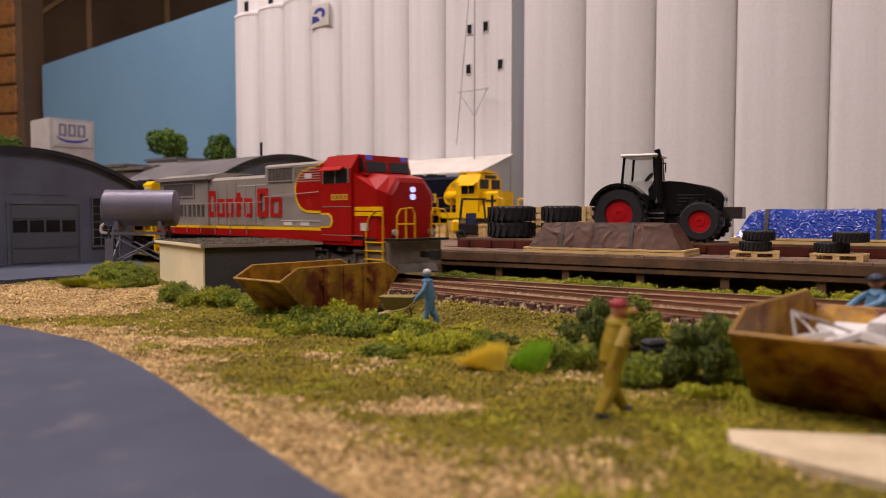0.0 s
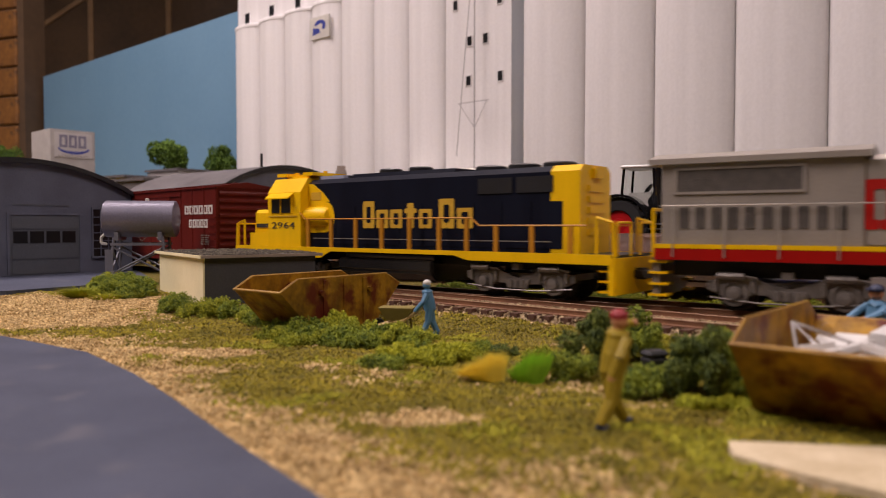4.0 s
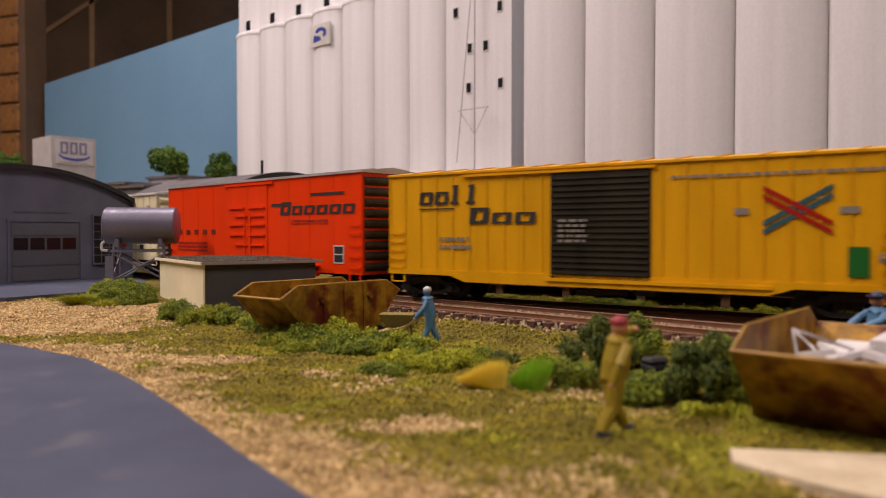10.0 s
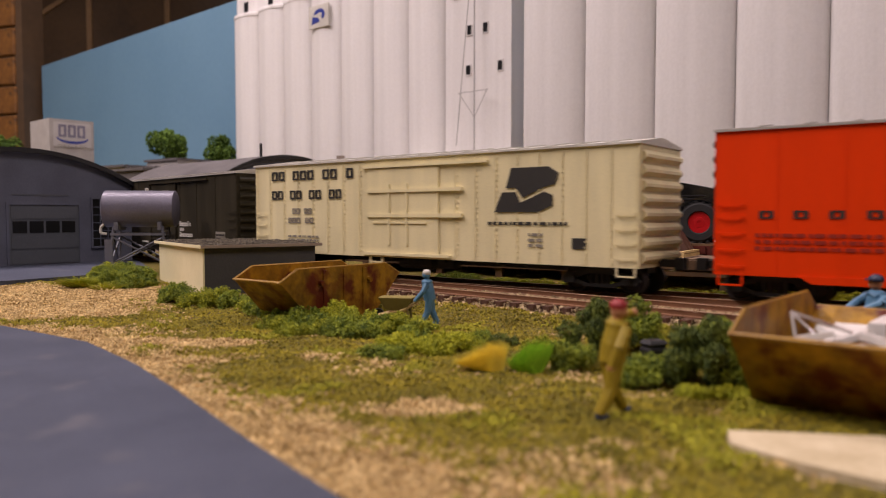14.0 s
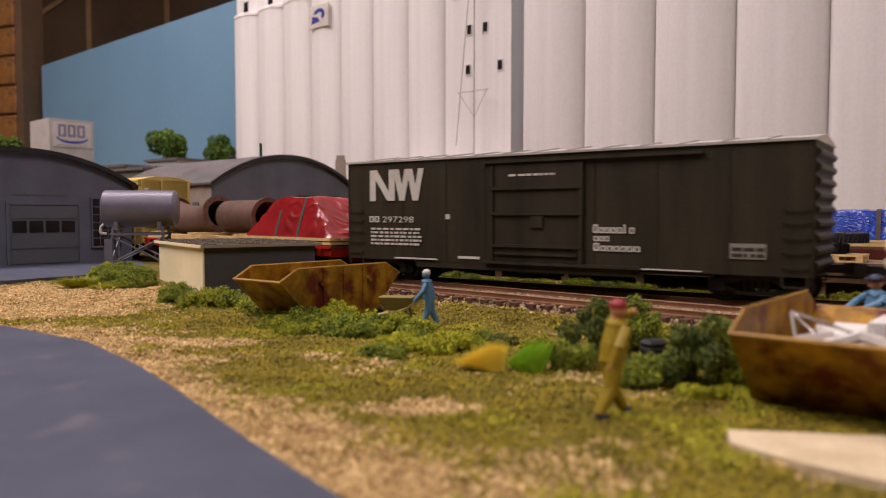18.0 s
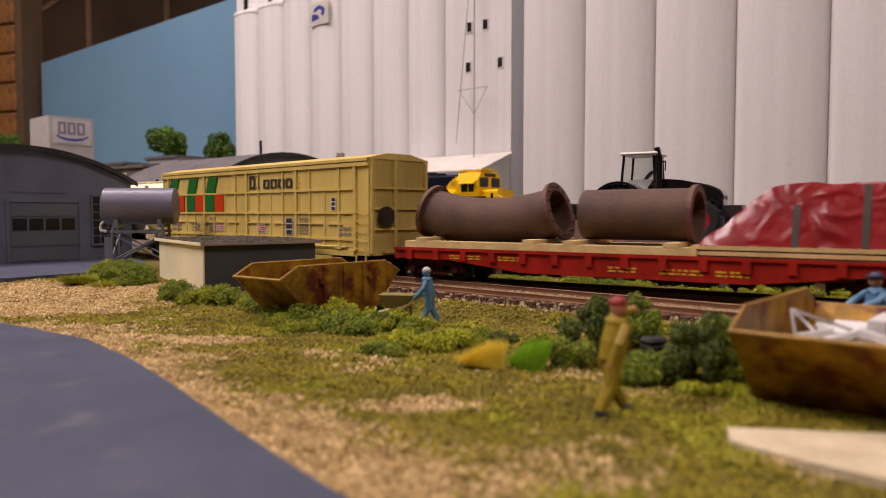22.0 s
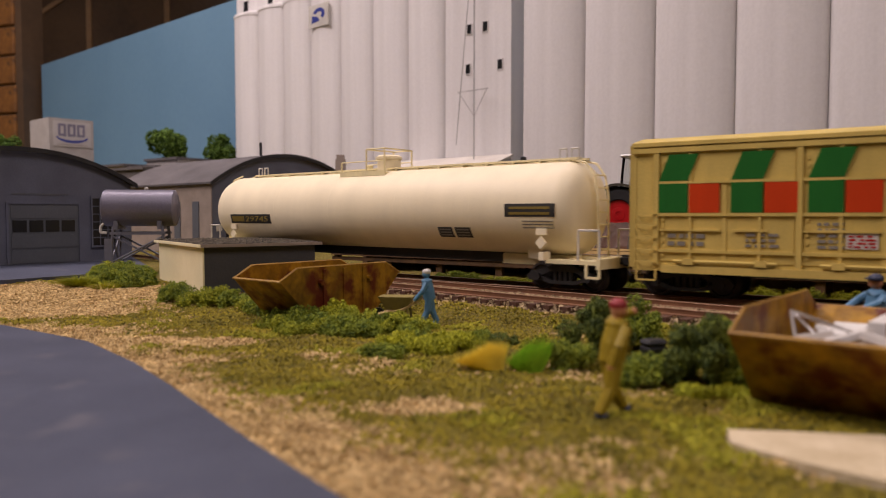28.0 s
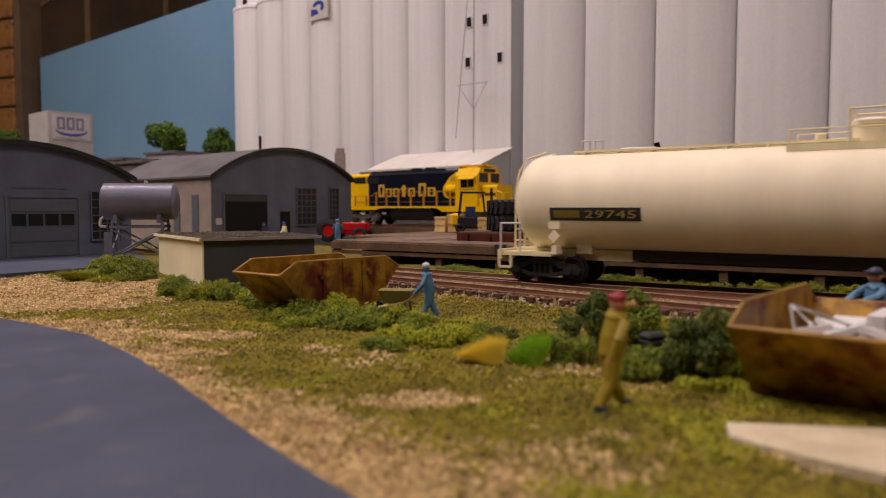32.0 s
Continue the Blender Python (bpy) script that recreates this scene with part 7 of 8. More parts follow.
def tractor(th, body, hub, scale=1.0):
    """Farm tractor, nose along +x, wheels on z = 0."""
    def w_at(name, x, y, R, w, s):
        ty = share(name, tyre_for(R, w), th, mm(x, y, R, 90, 0, 0))
        b = B()
        lathe(b, [(R * 0.56, w * 0.15), (R * 0.5, w * 0.3), (R * 0.3, w * 0.36), (R * 0.24, w * 0.12), (R * 0.1, w * 0.1), (R * 0.1, w * 0.9), (R * 0.24, w * 0.88), (R * 0.3, w * 0.64), (R * 0.5, w * 0.7), (R * 0.56, w * 0.85)], 24)
        part("rim", b, hub, ty, "red wheel rim", True)
    for s in SIDES:
        w_at("rear_wheel", -20, s * 15 + 4.2, 14.4, 8.4, s)
        w_at("front_wheel", 21, s * 13.5 + 3.6, 10.6, 7.2, s)
    b = B()
    prism(b, [(-6, 14), (29, 13), (31, 17), (31, 23.5), (29.4, 26), (24, 28.6), (10, 31.4), (-4, 32.8), (-8, 28)], -6.6, 6.6, "y")
    bevelled(b, 0.8)
    part("bonnet", b, body, th, "long glossy bonnet")
    for s in SIDES:
        for i in range(4):
            part("bonnet_vent", boxes((8, 22, *sorted((s * 6.5, s * 6.9)), 19 + i * 1.7, 19.7 + i * 1.7)), M["dark"], th)
        part("headlamp", boxes((29.6, 31.3, *sorted((s * 2.2, s * 5.4)), 21, 23)), M["grey_metal"], th)
    part("chassis", boxes((-24, 30, -5, 5, 8, 15)), M["dark"], th)
    part("step_box", boxes((-9, 3, -11, 11, 9, 17)), body, th)
    for i in range(3):
        part("step", boxes((-8, 2, -12.4, 12.4, 9.4 + i * 2.6, 10.1 + i * 2.6)), M["grey_metal"], th)
    part("front_weight", boxes((30, 40, -6, 6, 12, 18)), M["weight_brown"], th, "dark brown front weight block")
    for s in SIDES:
        b = B()
        arc = [(-20 + 16.4 * math.cos(t), 14.4 + 16.4 * math.sin(t)) for t in np.linspace(0.2, 2.85, 16)]
        prism(b, arc + [(-20 + (p[0] + 20) * 0.92, 14.4 + (p[1] - 14.4) * 0.92) for p in arc[::-1]], s * 9.5, s * 20.5, "y")
        part("fender", b, body, th, "black rear fender")
        b = B()
        arc = [(21 + 12.4 * math.cos(t), 10.6 + 12.4 * math.sin(t)) for t in np.linspace(0.7, 2.5, 8)]
        prism(b, arc + [(21 + (p[0] - 21) * 0.93, 10.6 + (p[1] - 10.6) * 0.93) for p in arc[::-1]], s * 10, s * 17, "y")
        part("fender", b, body, th, "black front fender")
    # cab: corner pillars, panes, white roof
    part("cab_floor", boxes((-23, -2, -10.5, 10.5, 22, 24.4)), body, th)
    part("cab_interior", boxes((-18, -6, -6, 6, 24, 32)), M["pane"], th, "pale seat and trim")
    for s in SIDES:
        for x0, x1 in ((-21.5, -19.8), (-2.6, -4.0)):
            b = B()
            tube(b, (x0, s * 10, 23), (x1, s * 9.4, 45), 0.8, 6)
            part("cab_pillar", b, body, th)
        p = part("pane", boxes((-20, -4.4, s * 9.9 - 0.15, s * 9.9 + 0.15, 26, 44.6)), M["glass"], th, "clear side pane")
        p.visible_shadow = False
        b = B()
        wire(b, [(-23, s * 10.2, 25), (-14, s * 10.2, 24), (-8, s * 10.2, 18), (-3.4, s * 10.2, 16)], 0.5, 5)
        part("door_edge", b, body, th)
    for x in (-20.2, -4.2):
        p = part("pane", boxes((x - 0.15, x + 0.15, -9, 9, 27, 44.6)), M["glass"], th, "clear pane")
        p.visible_shadow = False
    b = B()
    lathe(b, [(3.0, 0), (3.6, 0.5), (3.0, 1.0)], 16)
    st = part("steering_wheel", b, M["dark"], th)
    st.matrix_basis = mm(-8.4, 0, 34, 0, -50, 0)
    b = boxes((-21.5, -1.6, -11.4, 11.4, 44.8, 46.6))
    bevelled(b, 0.7)
    part("cab_roof", b, M["white_paint"], th, "white cab roof")
    b = B()
    tube(b, (-1.2, -8.6, 20), (-1.6, -8.6, 44), 2.3, 10)
    tube(b, (-1.4, -8.6, 44), (-2.6, -8.6, 48.6), 1.6, 10)
    part("exhaust_pipe", b, body, th, "black exhaust pipe")
    b = B()
    wire(b, [(0, -10, 41), (3, -13, 41), (3, -13, 36)], 0.4, 5)
    part("mirror_arm", b, body, th)


TYRES = {}


def tyre_for(R, w):
    if (R, w) not in TYRES:
        TYRES[(R, w)] = tyre_mesh(R, w, 20, "wheel")
    return TYRES[(R, w)]


def glass_material():
    m, nt, b = nodes_of("clear_pane")
    b.inputs["Base Color"].default_value = (0.85, 0.88, 0.88, 1)
    b.inputs["Roughness"].default_value = 0.03
    b.inputs["Transmission Weight"].default_value = 1.0
    b.inputs["IOR"].default_value = 1.02
    return m


M["glass"] = glass_material()
tr = thing("tractor", "black farm tractor with red wheel hubs on the flatcar", "tractor")
tr.matrix_basis = dock_place(85.5, 50, FLAT_TOP + 0.1, 4) @ Matrix.Scale(0.93, 4)
tractor(tr, M["gloss_black"], M["hub_red"])

rt = thing("tractor", "small red farm tractor parked beside the dock", "tractor", -80, 610, 8, -12)
for nm, r in (("bonnet", (-2, 20, -4, 4, 9, 16)), ("chassis", (-16, 18, -3, 3, 6, 10)), ("seat_box", (-14, -6, -5, 5, 10, 15))):
    b = boxes(r)
    bevelled(b, 0.8)
    part(nm, b, M["hub_red"], rt)
for s in SIDES:
    for x, R in ((-12, 9.5), (15, 6.0)):
        t_ = share("wheel", tyre_for(R, 4.4), rt, mm(x, s * 8 + 2.2, R, 90, 0, 0))
        b = B()
        lathe(b, [(R * 0.56, 1), (R * 0.3, 1.4), (R * 0.1, 1), (R * 0.1, 3.4), (R * 0.3, 3), (R * 0.56, 3.4)], 18)
        part("rim", b, M["hub_red"], t_)

# ---- parked locomotive on a bank ----
pk = thing("diesel_locomotive", "dark blue and yellow locomotive parked below the elevator", "locomotive", -19, 694, 20.0, ROW_RZ)
blue_loco(pk, 1, "", -60.0, (-46, 30))
solo("roadbed", boxes((-240, 106, -22, 22, -20.5, -2.6)), M["dock_dark"], "dark cinder bank under the parked locomotive", "roadbed", -19, 694, 20.0, ROW_RZ, kind="structure")
for s in SIDES:
    solo("rail", boxes((-240, 106, s * 8.6 - 0.6, s * 8.6 + 0.6, -2.6, 0)), M["rail_steel"], "brown weathered rail under the parked locomotive", "rail", -19, 694, 19.9, ROW_RZ, kind="structure")


# ---- forklift and crates ----
def forklift(m):
    th = new("forklift")
    th.matrix_basis = m
    tagged(th, "dark forklift truck with a yellow tail on the dock", "forklift")
    b = boxes((-12, 8, -6, 6, 3, 10))
    bevelled(b, 1.0)
    part("body", b, M["black"], th)
    b = boxes((-15, -9, -6, 6, 4, 12))
    bevelled(b, 1.4)
    part("counterweight", b, M["loco_yellow"], th, "yellow counterweight")
    for s in SIDES:
        part("mast", boxes((9, 10.6, s * 4 - 0.8, s * 4 + 0.8, 1, 27)), M["black"], th)
        for x0, x1 in ((-10, -8.6), (6, 4.4)):
            b = B()
            tube(b, (x0, s * 5.6, 10), (x1, s * 5.2, 24), 0.6, 6)
            part("guard_post", b, M["black"], th)
        for x, R in ((-9, 3.0), (6, 3.6)):
            share("wheel", tyre_for(R, 2.6), th, mm(x, s * 6 + 1.3, R, 90, 0, 0))
        part("fork", boxes((10.6, 22, s * 3 - 0.7, s * 3 + 0.7, 1, 1.8)), M["black"], th)
    part("overhead_guard", boxes((-9, 6, -6, 6, 24, 25)), M["black"], th)
    part("seat", boxes((-6, 0, -3, 3, 10, 16)), M["driver_blue"], th, "dark blue seat")
    for z in (8, 16, 25):
        part("mast_bar", boxes((9, 10.4, -4, 4, z, z + 1.2)), M["black"], th)


M["driver_blue"] = mat("dark_blue_cloth", (0.02, 0.035, 0.12), None, 0.7)
forklift(dock_place(-86, 150, 0.1, 30) @ Matrix.Scale(1.22, 4))
for k, (x, y, w, h) in enumerate(((-115, 150, 9, 12), (-104, 152, 10, 14), (-60, 120, 9, 12), (-51, 110, 8, 9))):
    th = new("crate")
    th.matrix_basis = dock_place(x, y, 0.1, 12 * k)
    tagged(th, "pale wooden crate standing on the dock", "crate", "crates")
    part("box", boxes((-w / 2, w / 2, -w / 2, w / 2, 0, h)), M["wood"], th)
    for s in SIDES:
        for z in (0.4, h / 2 - 0.7, h - 1.8):
            part("slat", boxes((-w / 2 - 0.4, w / 2 + 0.4, *sorted((s * w / 2, s * (w / 2 + 0.5))), z, z + 1.4)), M["wood"], th)


for k in range(3):
    th = thing("crate", "pale wooden crate stacked behind the parked flatcar", "crate", group="stacked crates")
    th.matrix_basis = mm(13, 376, 0, 0, 0, -33.8) @ mm(14, 86, 5.0 + 11.9 * k, 0, 0, 2 * k)
    part("box", boxes((-19, 19, -9, 9, 0, 11.6)), M["wood"], th)
    for z in (0.5, 4.3, 8.1):
        part("slat", boxes((-19.4, 19.4, -9.7, -9, z, z + 2.9)), M["wood"], th)
    for x in (-17, -1.2, 14.6):
        part("batten", boxes((x, x + 2.4, -10.3, -9.7, 0.2, 11.4)), M["wood"], th)


# ---- overhead fuel tank ----
def fuel_tank():
    th = thing("fuel_tank", "grey cylindrical fuel tank on a braced steel stand", "tank", -162.5, 397, 4.0, 8)
    R, z = 9.8, 35.2
    b = B()
    lathe(b, [(1, -18.6), (R - 1, -18.4), (R, -17.8), (R, 17.8), (R - 1, 18.4), (1, 18.6)], 32, "x", (0, 0, z))
    part("barrel", b, M["tank_grey"], th, "grey steel barrel", True)
    for x in (-11, 11):
        part("saddle", boxes((x - 1, x + 1, -8, 8, z - 11.4, z - 7)), M["stand_grey"], th)
    for x in (-13, 13):
        for s in SIDES:
            b = B()
            tube(b, (x * 1.12, s * 8.4, 0), (x * 0.95, s * 7, z - 9.4), 0.85, 6)
            part("leg", b, M["stand_grey"], th)
    for s in SIDES:
        b = B()
        wire(b, [(-14, s * 8, 6), (12.6, s * 7.4, 20)], 0.55, 5)
        wire(b, [(14, s * 8, 6), (-12.6, s * 7.4, 20)], 0.55, 5)
        part("brace", b, M["stand_grey"], th)
        part("cross_beam", boxes((-14, 14, s * 7.6 - 0.6, s * 7.6 + 0.6, 21, 22.4)), M["stand_grey"], th)
    for x in (-14, 13):
        b = B()
        wire(b, [(x, -8, 6), (x * 0.94, 7.4, 20)], 0.5, 5)
        wire(b, [(x, 8, 6), (x * 0.94, -7.4, 20)], 0.5, 5)
        part("brace", b, M["stand_grey"], th)
    b = B()
    wire(b, [(-17, -3, z - 7), (-20, -3, z - 10), (-20, -3, z - 13), (-17, -3, z - 13.4)], 0.8, 6)
    part("spout", b, M["letter_white"], th, "pale spout")
    part("valve_plate", boxes((-16.5, -12.5, -9, -8, 4, 19)), M["stand_grey"], th)
    b = B()
    lathe(b, [(1.0, z + R - 0.4), (1.0, z + R + 1.2), (0.3, z + R + 1.4)], 10, "z", (3, 0, 0))
    part("filler_cap", b, M["letter_white"], th)


M["tank_grey"] = mat("tank_grey", (0.21, 0.20, 0.26), (0.15, 0.145, 0.19), 0.36, 0.25, blot=60)
M["stand_grey"] = mat("stand_grey", (0.20, 0.205, 0.25), (0.14, 0.145, 0.18), 0.5, 0.2)
fuel_tank()


# ---- skips ----
def skip(name_label, x, y, rz, z=0.4, k=1.0, W=12.0):
    th = thing("skip", name_label, "skip", x, y, z, rz, group="rusty skips")
    out = [(-13, 0), (13, 0), (27, 14.6), (20, 18.4), (-20, 18.4), (-27, 14.6)]
    out = [(a * k, c * k) for a, c in out]
    t = 0.8
    for s in SIDES:
        b = B()
        prism(b, out, s * W, s * (W - t), "y")
        part("side_panel", b, M["rust_skip"], th)
        b = B()
        wire(b, [(p[0], s * (W - t / 2), p[1]) for p in out[2:]], 0.42, 6)
        part("rim", b, M["skip_edge"], th, "worn ochre rim")
        for xx in (-9, 0, 9):
            b = B()
            prism(b, [(xx * k - 0.7, 1), (xx * k + 0.7, 1), (xx * k + 0.9, 17.6 * k), (xx * k - 0.9, 17.6 * k)], s * W, s * (W + 0.5), "y")
            part("stiffener", b, M["rust_skip"], th)
        for xx in (-11, 11):
            b = B()
            tube(b, (xx * k, s * W, 13.5 * k), (xx * k, s * (W + 1.6), 13.5 * k), 1.0, 8)
            part("lifting_lug", b, M["rust_skip"], th)
    for s in SIDES:
        b = B()
        prism(b, [(s * 13 * k, 0), (s * 27 * k, 14.6 * k), (s * (27 * k - 1.1), 14.9 * k), (s * (13 * k - 1.1), 0.4)], -W + t, W - t, "y")
        part("end_panel", b, M["rust_skip"], th)
        b = B()
        tube(b, (s * 27 * k, -W, 14.6 * k), (s * 27 * k, W, 14.6 * k), 0.42, 6)
        part("rim", b, M["skip_edge"], th, "worn ochre rim")
    part("floor", boxes((-13 * k, 13 * k, -W + t, W - t, 0, 0.8)), M["rust_skip"], th)
    return th


M["skip_edge"] = mat("ochre_edge", (0.42, 0.24, 0.03), (0.20, 0.10, 0.012), 0.5, grain=700, blot=160)
skip("ochre and rust stained open skip among bushes", -42, 253, 51, 0.2)
skip("ochre and rust stained open skip full of debris", 80, 138, 49, 0.2, 1.0, 16.0)


def debris():
    th = thing("debris", "white plaster and silver tube debris in the skip", "debris", 80, 138, 0.2, 49)
    for i in range(9):
        r = random.Random(i)
        b = boxes((-4.5, 4.5, -3, 3, -0.6, 0.6))
        o = part("slab_piece", b, M["white_paint"], th, "broken white slab")
        o.matrix_basis = mm(r.uniform(-15, 12), r.uniform(-7, 7), 9.5 + i * 0.42, r.uniform(-18, 18), r.uniform(-18, 18), r.uniform(0, 180))
    b = boxes((-12.4, 12.4, -10.6, 10.6, 0.9, 9))
    part("fill", b, M["tie"], th)
    b = B()
    wire(b, [(-14, 8, 10), (-8, 11, 17), (4, 2, 12)], 0.36, 6)
    wire(b, [(-8, 11, 17), (-9, 4, 11)], 0.32, 6)
    part("tube_frame", b, M["bright_steel"], th, "bent silver tube frame")
    b = boxes((2, 17, -3, 0, 12.2, 14.8))
    part("channel", b, M["white_paint"], th, "white channel section")


M["bright_steel"] = mat("bright_steel", (0.62, 0.60, 0.58), (0.5, 0.48, 0.46), 0.3, 0.8)
debris()


# ---- little painted figures, each one plain mesh ----
def figurine(label, x, y, z, rz, suit, hat, skin, step=1.0, arms=((2.6, -2.4, 9.5), (2.6, 2.4, 9.5)), hat_brim=True, lean=0.0, shoes=None, k=1.0):
    me_bits = []

    def bit(fn, m):
        b = B()
        fn(b)
        me_bits.append((b, m))
    st = step

    def body(b):
        for s in SIDES:
            tube(b, (st * s * 1.1, s * 1.1, 0.8), (st * s * 0.3, s * 1.0, 4.6), 0.85, 9, 1.05)
            tube(b, (st * s * 0.3, s * 1.0, 4.6), (0, s * 0.8, 9.2), 1.05, 9, 1.35)
        tube(b, (0, 0, 8.6), (lean * 0.6, 0, 11.6), 1.85, 12, 2.0)
        tube(b, (lean * 0.6, 0, 11.6), (lean, 0, 15.0), 2.0, 12, 1.5)
        blob(b, (lean, 0, 14.8), 1.75, 0.6, 2, 0.05)
        for a in arms:
            s = -1 if a[1] < 0 else 1
            sh = (lean, s * 2.0, 14.4)
            el = ((sh[0] + a[0]) / 2 - 0.6, (sh[1] + a[1]) / 2 + s * 0.7, (sh[2] + a[2]) / 2)
            tube(b, sh, el, 0.85, 8, 0.75)
            tube(b, el, a, 0.75, 8, 0.6)
    bit(body, suit)

    def head(b):
        blob(b, (lean + 0.2, 0, 17.2), 1.25, 1.2, 2, 0.04)
        tube(b, (lean, 0, 15), (lean, 0, 16.4), 0.7, 8)
        for a in arms:
            blob(b, a, 0.65, 1.0, 1, 0.1)
    bit(head, skin)

    def cap(b):
        blob(b, (lean + 0.1, 0, 17.9), 1.35, 0.85, 2, 0.03)
        if hat_brim:
            tube(b, (lean + 0.5, 0, 17.8), (lean + 0.5, 0, 18.1), 1.6, 14)
    bit(cap, hat)

    def feet(b):
        for s in SIDES:
            blob(b, (st * s * 1.1 + 0.5, s * 1.1, 0.5), 1.1, 0.55, 1, 0.1)
    bit(feet, shoes or M["black"])
    big = B()
    mats = []
    for i, (b, m) in enumerate(me_bits):
        tmp = bpy.data.meshes.new("tmp")
        b.to_mesh(tmp)
        b.free()
        n0 = len(big.faces)
        big.from_mesh(tmp)
        bpy.data.meshes.remove(tmp)
        big.faces.ensure_lookup_table()
        for f in big.faces[n0:]:
            f.material_index = i
        mats.append(m)
    bmesh.ops.scale(big, vec=(k * 1.12, k * 1.2, k), verts=big.verts[:])
    me = mesh_of("figurine", big, mats[0], True)
    for m in mats[1:]:
        me.materials.append(m)
    ob = new("figurine", me)
    ob.matrix_basis = mm(x, y, z, 0, 0, rz)
    return tagged(ob, label, "figurine", "painted figurines")


M["suit_blue"] = mat("light_blue_paint", (0.10, 0.24, 0.38), (0.07, 0.17, 0.28), 0.5)
M["suit_green"] = mat("olive_paint", (0.34, 0.25, 0.02), (0.21, 0.15, 0.012), 0.5, spec=0.2)
M["skin"] = mat("painted_skin", (0.50, 0.23, 0.12), (0.42, 0.18, 0.09), 0.5)
M["cap_red"] = mat("dark_red_paint", (0.30, 0.02, 0.025), None, 0.5)
M["cap_navy"] = mat("navy_paint", (0.02, 0.03, 0.07), None, 0.5)
figurine("tiny blue-suited figurine pushing a wheelbarrow", -4, 236, 0.3, 178, M["suit_blue"], M["letter_white"], M["suit_blue"], 2.0, ((4.4, -2.2, 8.6), (4.4, 2.2, 8.6)), False, 0.9, M["suit_blue"], 0.94)
figurine("tiny olive-suited figurine with a dark red cap", 29.7, 128, 0.4, 22, M["suit_green"], M["cap_red"], M["skin"], 2.6, ((-2.0, -2.6, 8.6), (4.3, 0.6, 16.6)), False, 1.0, M["cap_navy"], 1.08)
figurine("tiny figurine in a light blue shirt behind the skip", 103, 173, 0.4, 190, M["suit_blue"], M["cap_navy"], M["skin"], 0.6, ((4.2, 1.6, 12.0), (4.4, -2.4, 11.6)), True, 0.3, k=1.12)
figurine("tiny figurine in dark blue before the garage door", -141, 583, 6, 200, M["driver_blue"], M["driver_blue"], M["skin"], 0.6)
figurine("tiny figurine in a pale shirt beside the garage", -125.5, 585, 6, 200, M["cream"], M["sign_blue"], M["skin"], 0.6)
figurine("tiny light blue figurine standing by the red tractor", -84, 592, 8, 90, M["suit_blue"], M["suit_blue"], M["skin"], 0.5)


def wheelbarrow():
    th = thing("wheelbarrow", "small olive-yellow wheelbarrow pushed by the figurine", "wheelbarrow", -15, 243, 0.3, 172)
    th.matrix_basis = th.matrix_basis @ Matrix.Scale(1.3, 4)
    b = B()
    lo, hi = ((-2.6, -1.8), (2.4, -1.8), (2.4, 1.8), (-2.6, 1.8)), ((-4.4, -3.2), (4.4, -3.0), (4.4, 3.0), (-4.4, 3.2))
    v0 = [b.verts.new((p[0], p[1], 3.0)) for p in lo]
    v1 = [b.verts.new((p[0], p[1], 6.4)) for p in hi]
    for i in range(4):
        b.faces.new((v0[i], v0[(i + 1) % 4], v1[(i + 1) % 4], v1[i]))
    b.faces.new(v0[::-1]), b.faces.new(v1)
    part("tray", b, M["barrow"], th)
    for s in SIDES:
        b = B()
        wire(b, [(4.6, s * 0.8, 1.8), (-2, s * 1.9, 3.2), (-8.4, s * 2.1, 7.4)], 0.4, 5)
        part("handle", b, M["wood"], th)
        b = B()
        tube(b, (-3, s * 1.9, 3.2), (-3.4, s * 2.1, 0.2), 0.35, 5)
        part("leg", b, M["barrow"], th)
    b = B()
    lathe(b, [(0.5, -0.5), (1.7, -0.45), (1.7, 0.45), (0.5, 0.5)], 16, "y", (5.0, 0, 1.7))
    part("wheel", b, M["black"], th)


M["barrow"] = mat("barrow_olive", (0.27, 0.22, 0.06), (0.18, 0.14, 0.035), 0.55)
wheelbarrow()
grill = thing("barbecue", "small dark grey barbecue box on legs in the bushes", "barbecue", 47.5, 164, 0.4, 20)
b = boxes((-2.6, 2.6, -1.9, 1.9, 3.4, 5.6))
bevelled(b, 0.4)
part("body", b, M["black"], grill)
b = boxes((-2.7, 2.7, -2.0, 2.0, 5.7, 7.2))
bevelled(b, 0.6)
part("lid", b, M["dark"], grill)
for lx in (-2.1, 2.1):
    for ly in (-1.4, 1.4):
        part("leg", boxes((lx - 0.2, lx + 0.2, ly - 0.2, ly + 0.2, 0, 3.5)), M["dark"], grill)


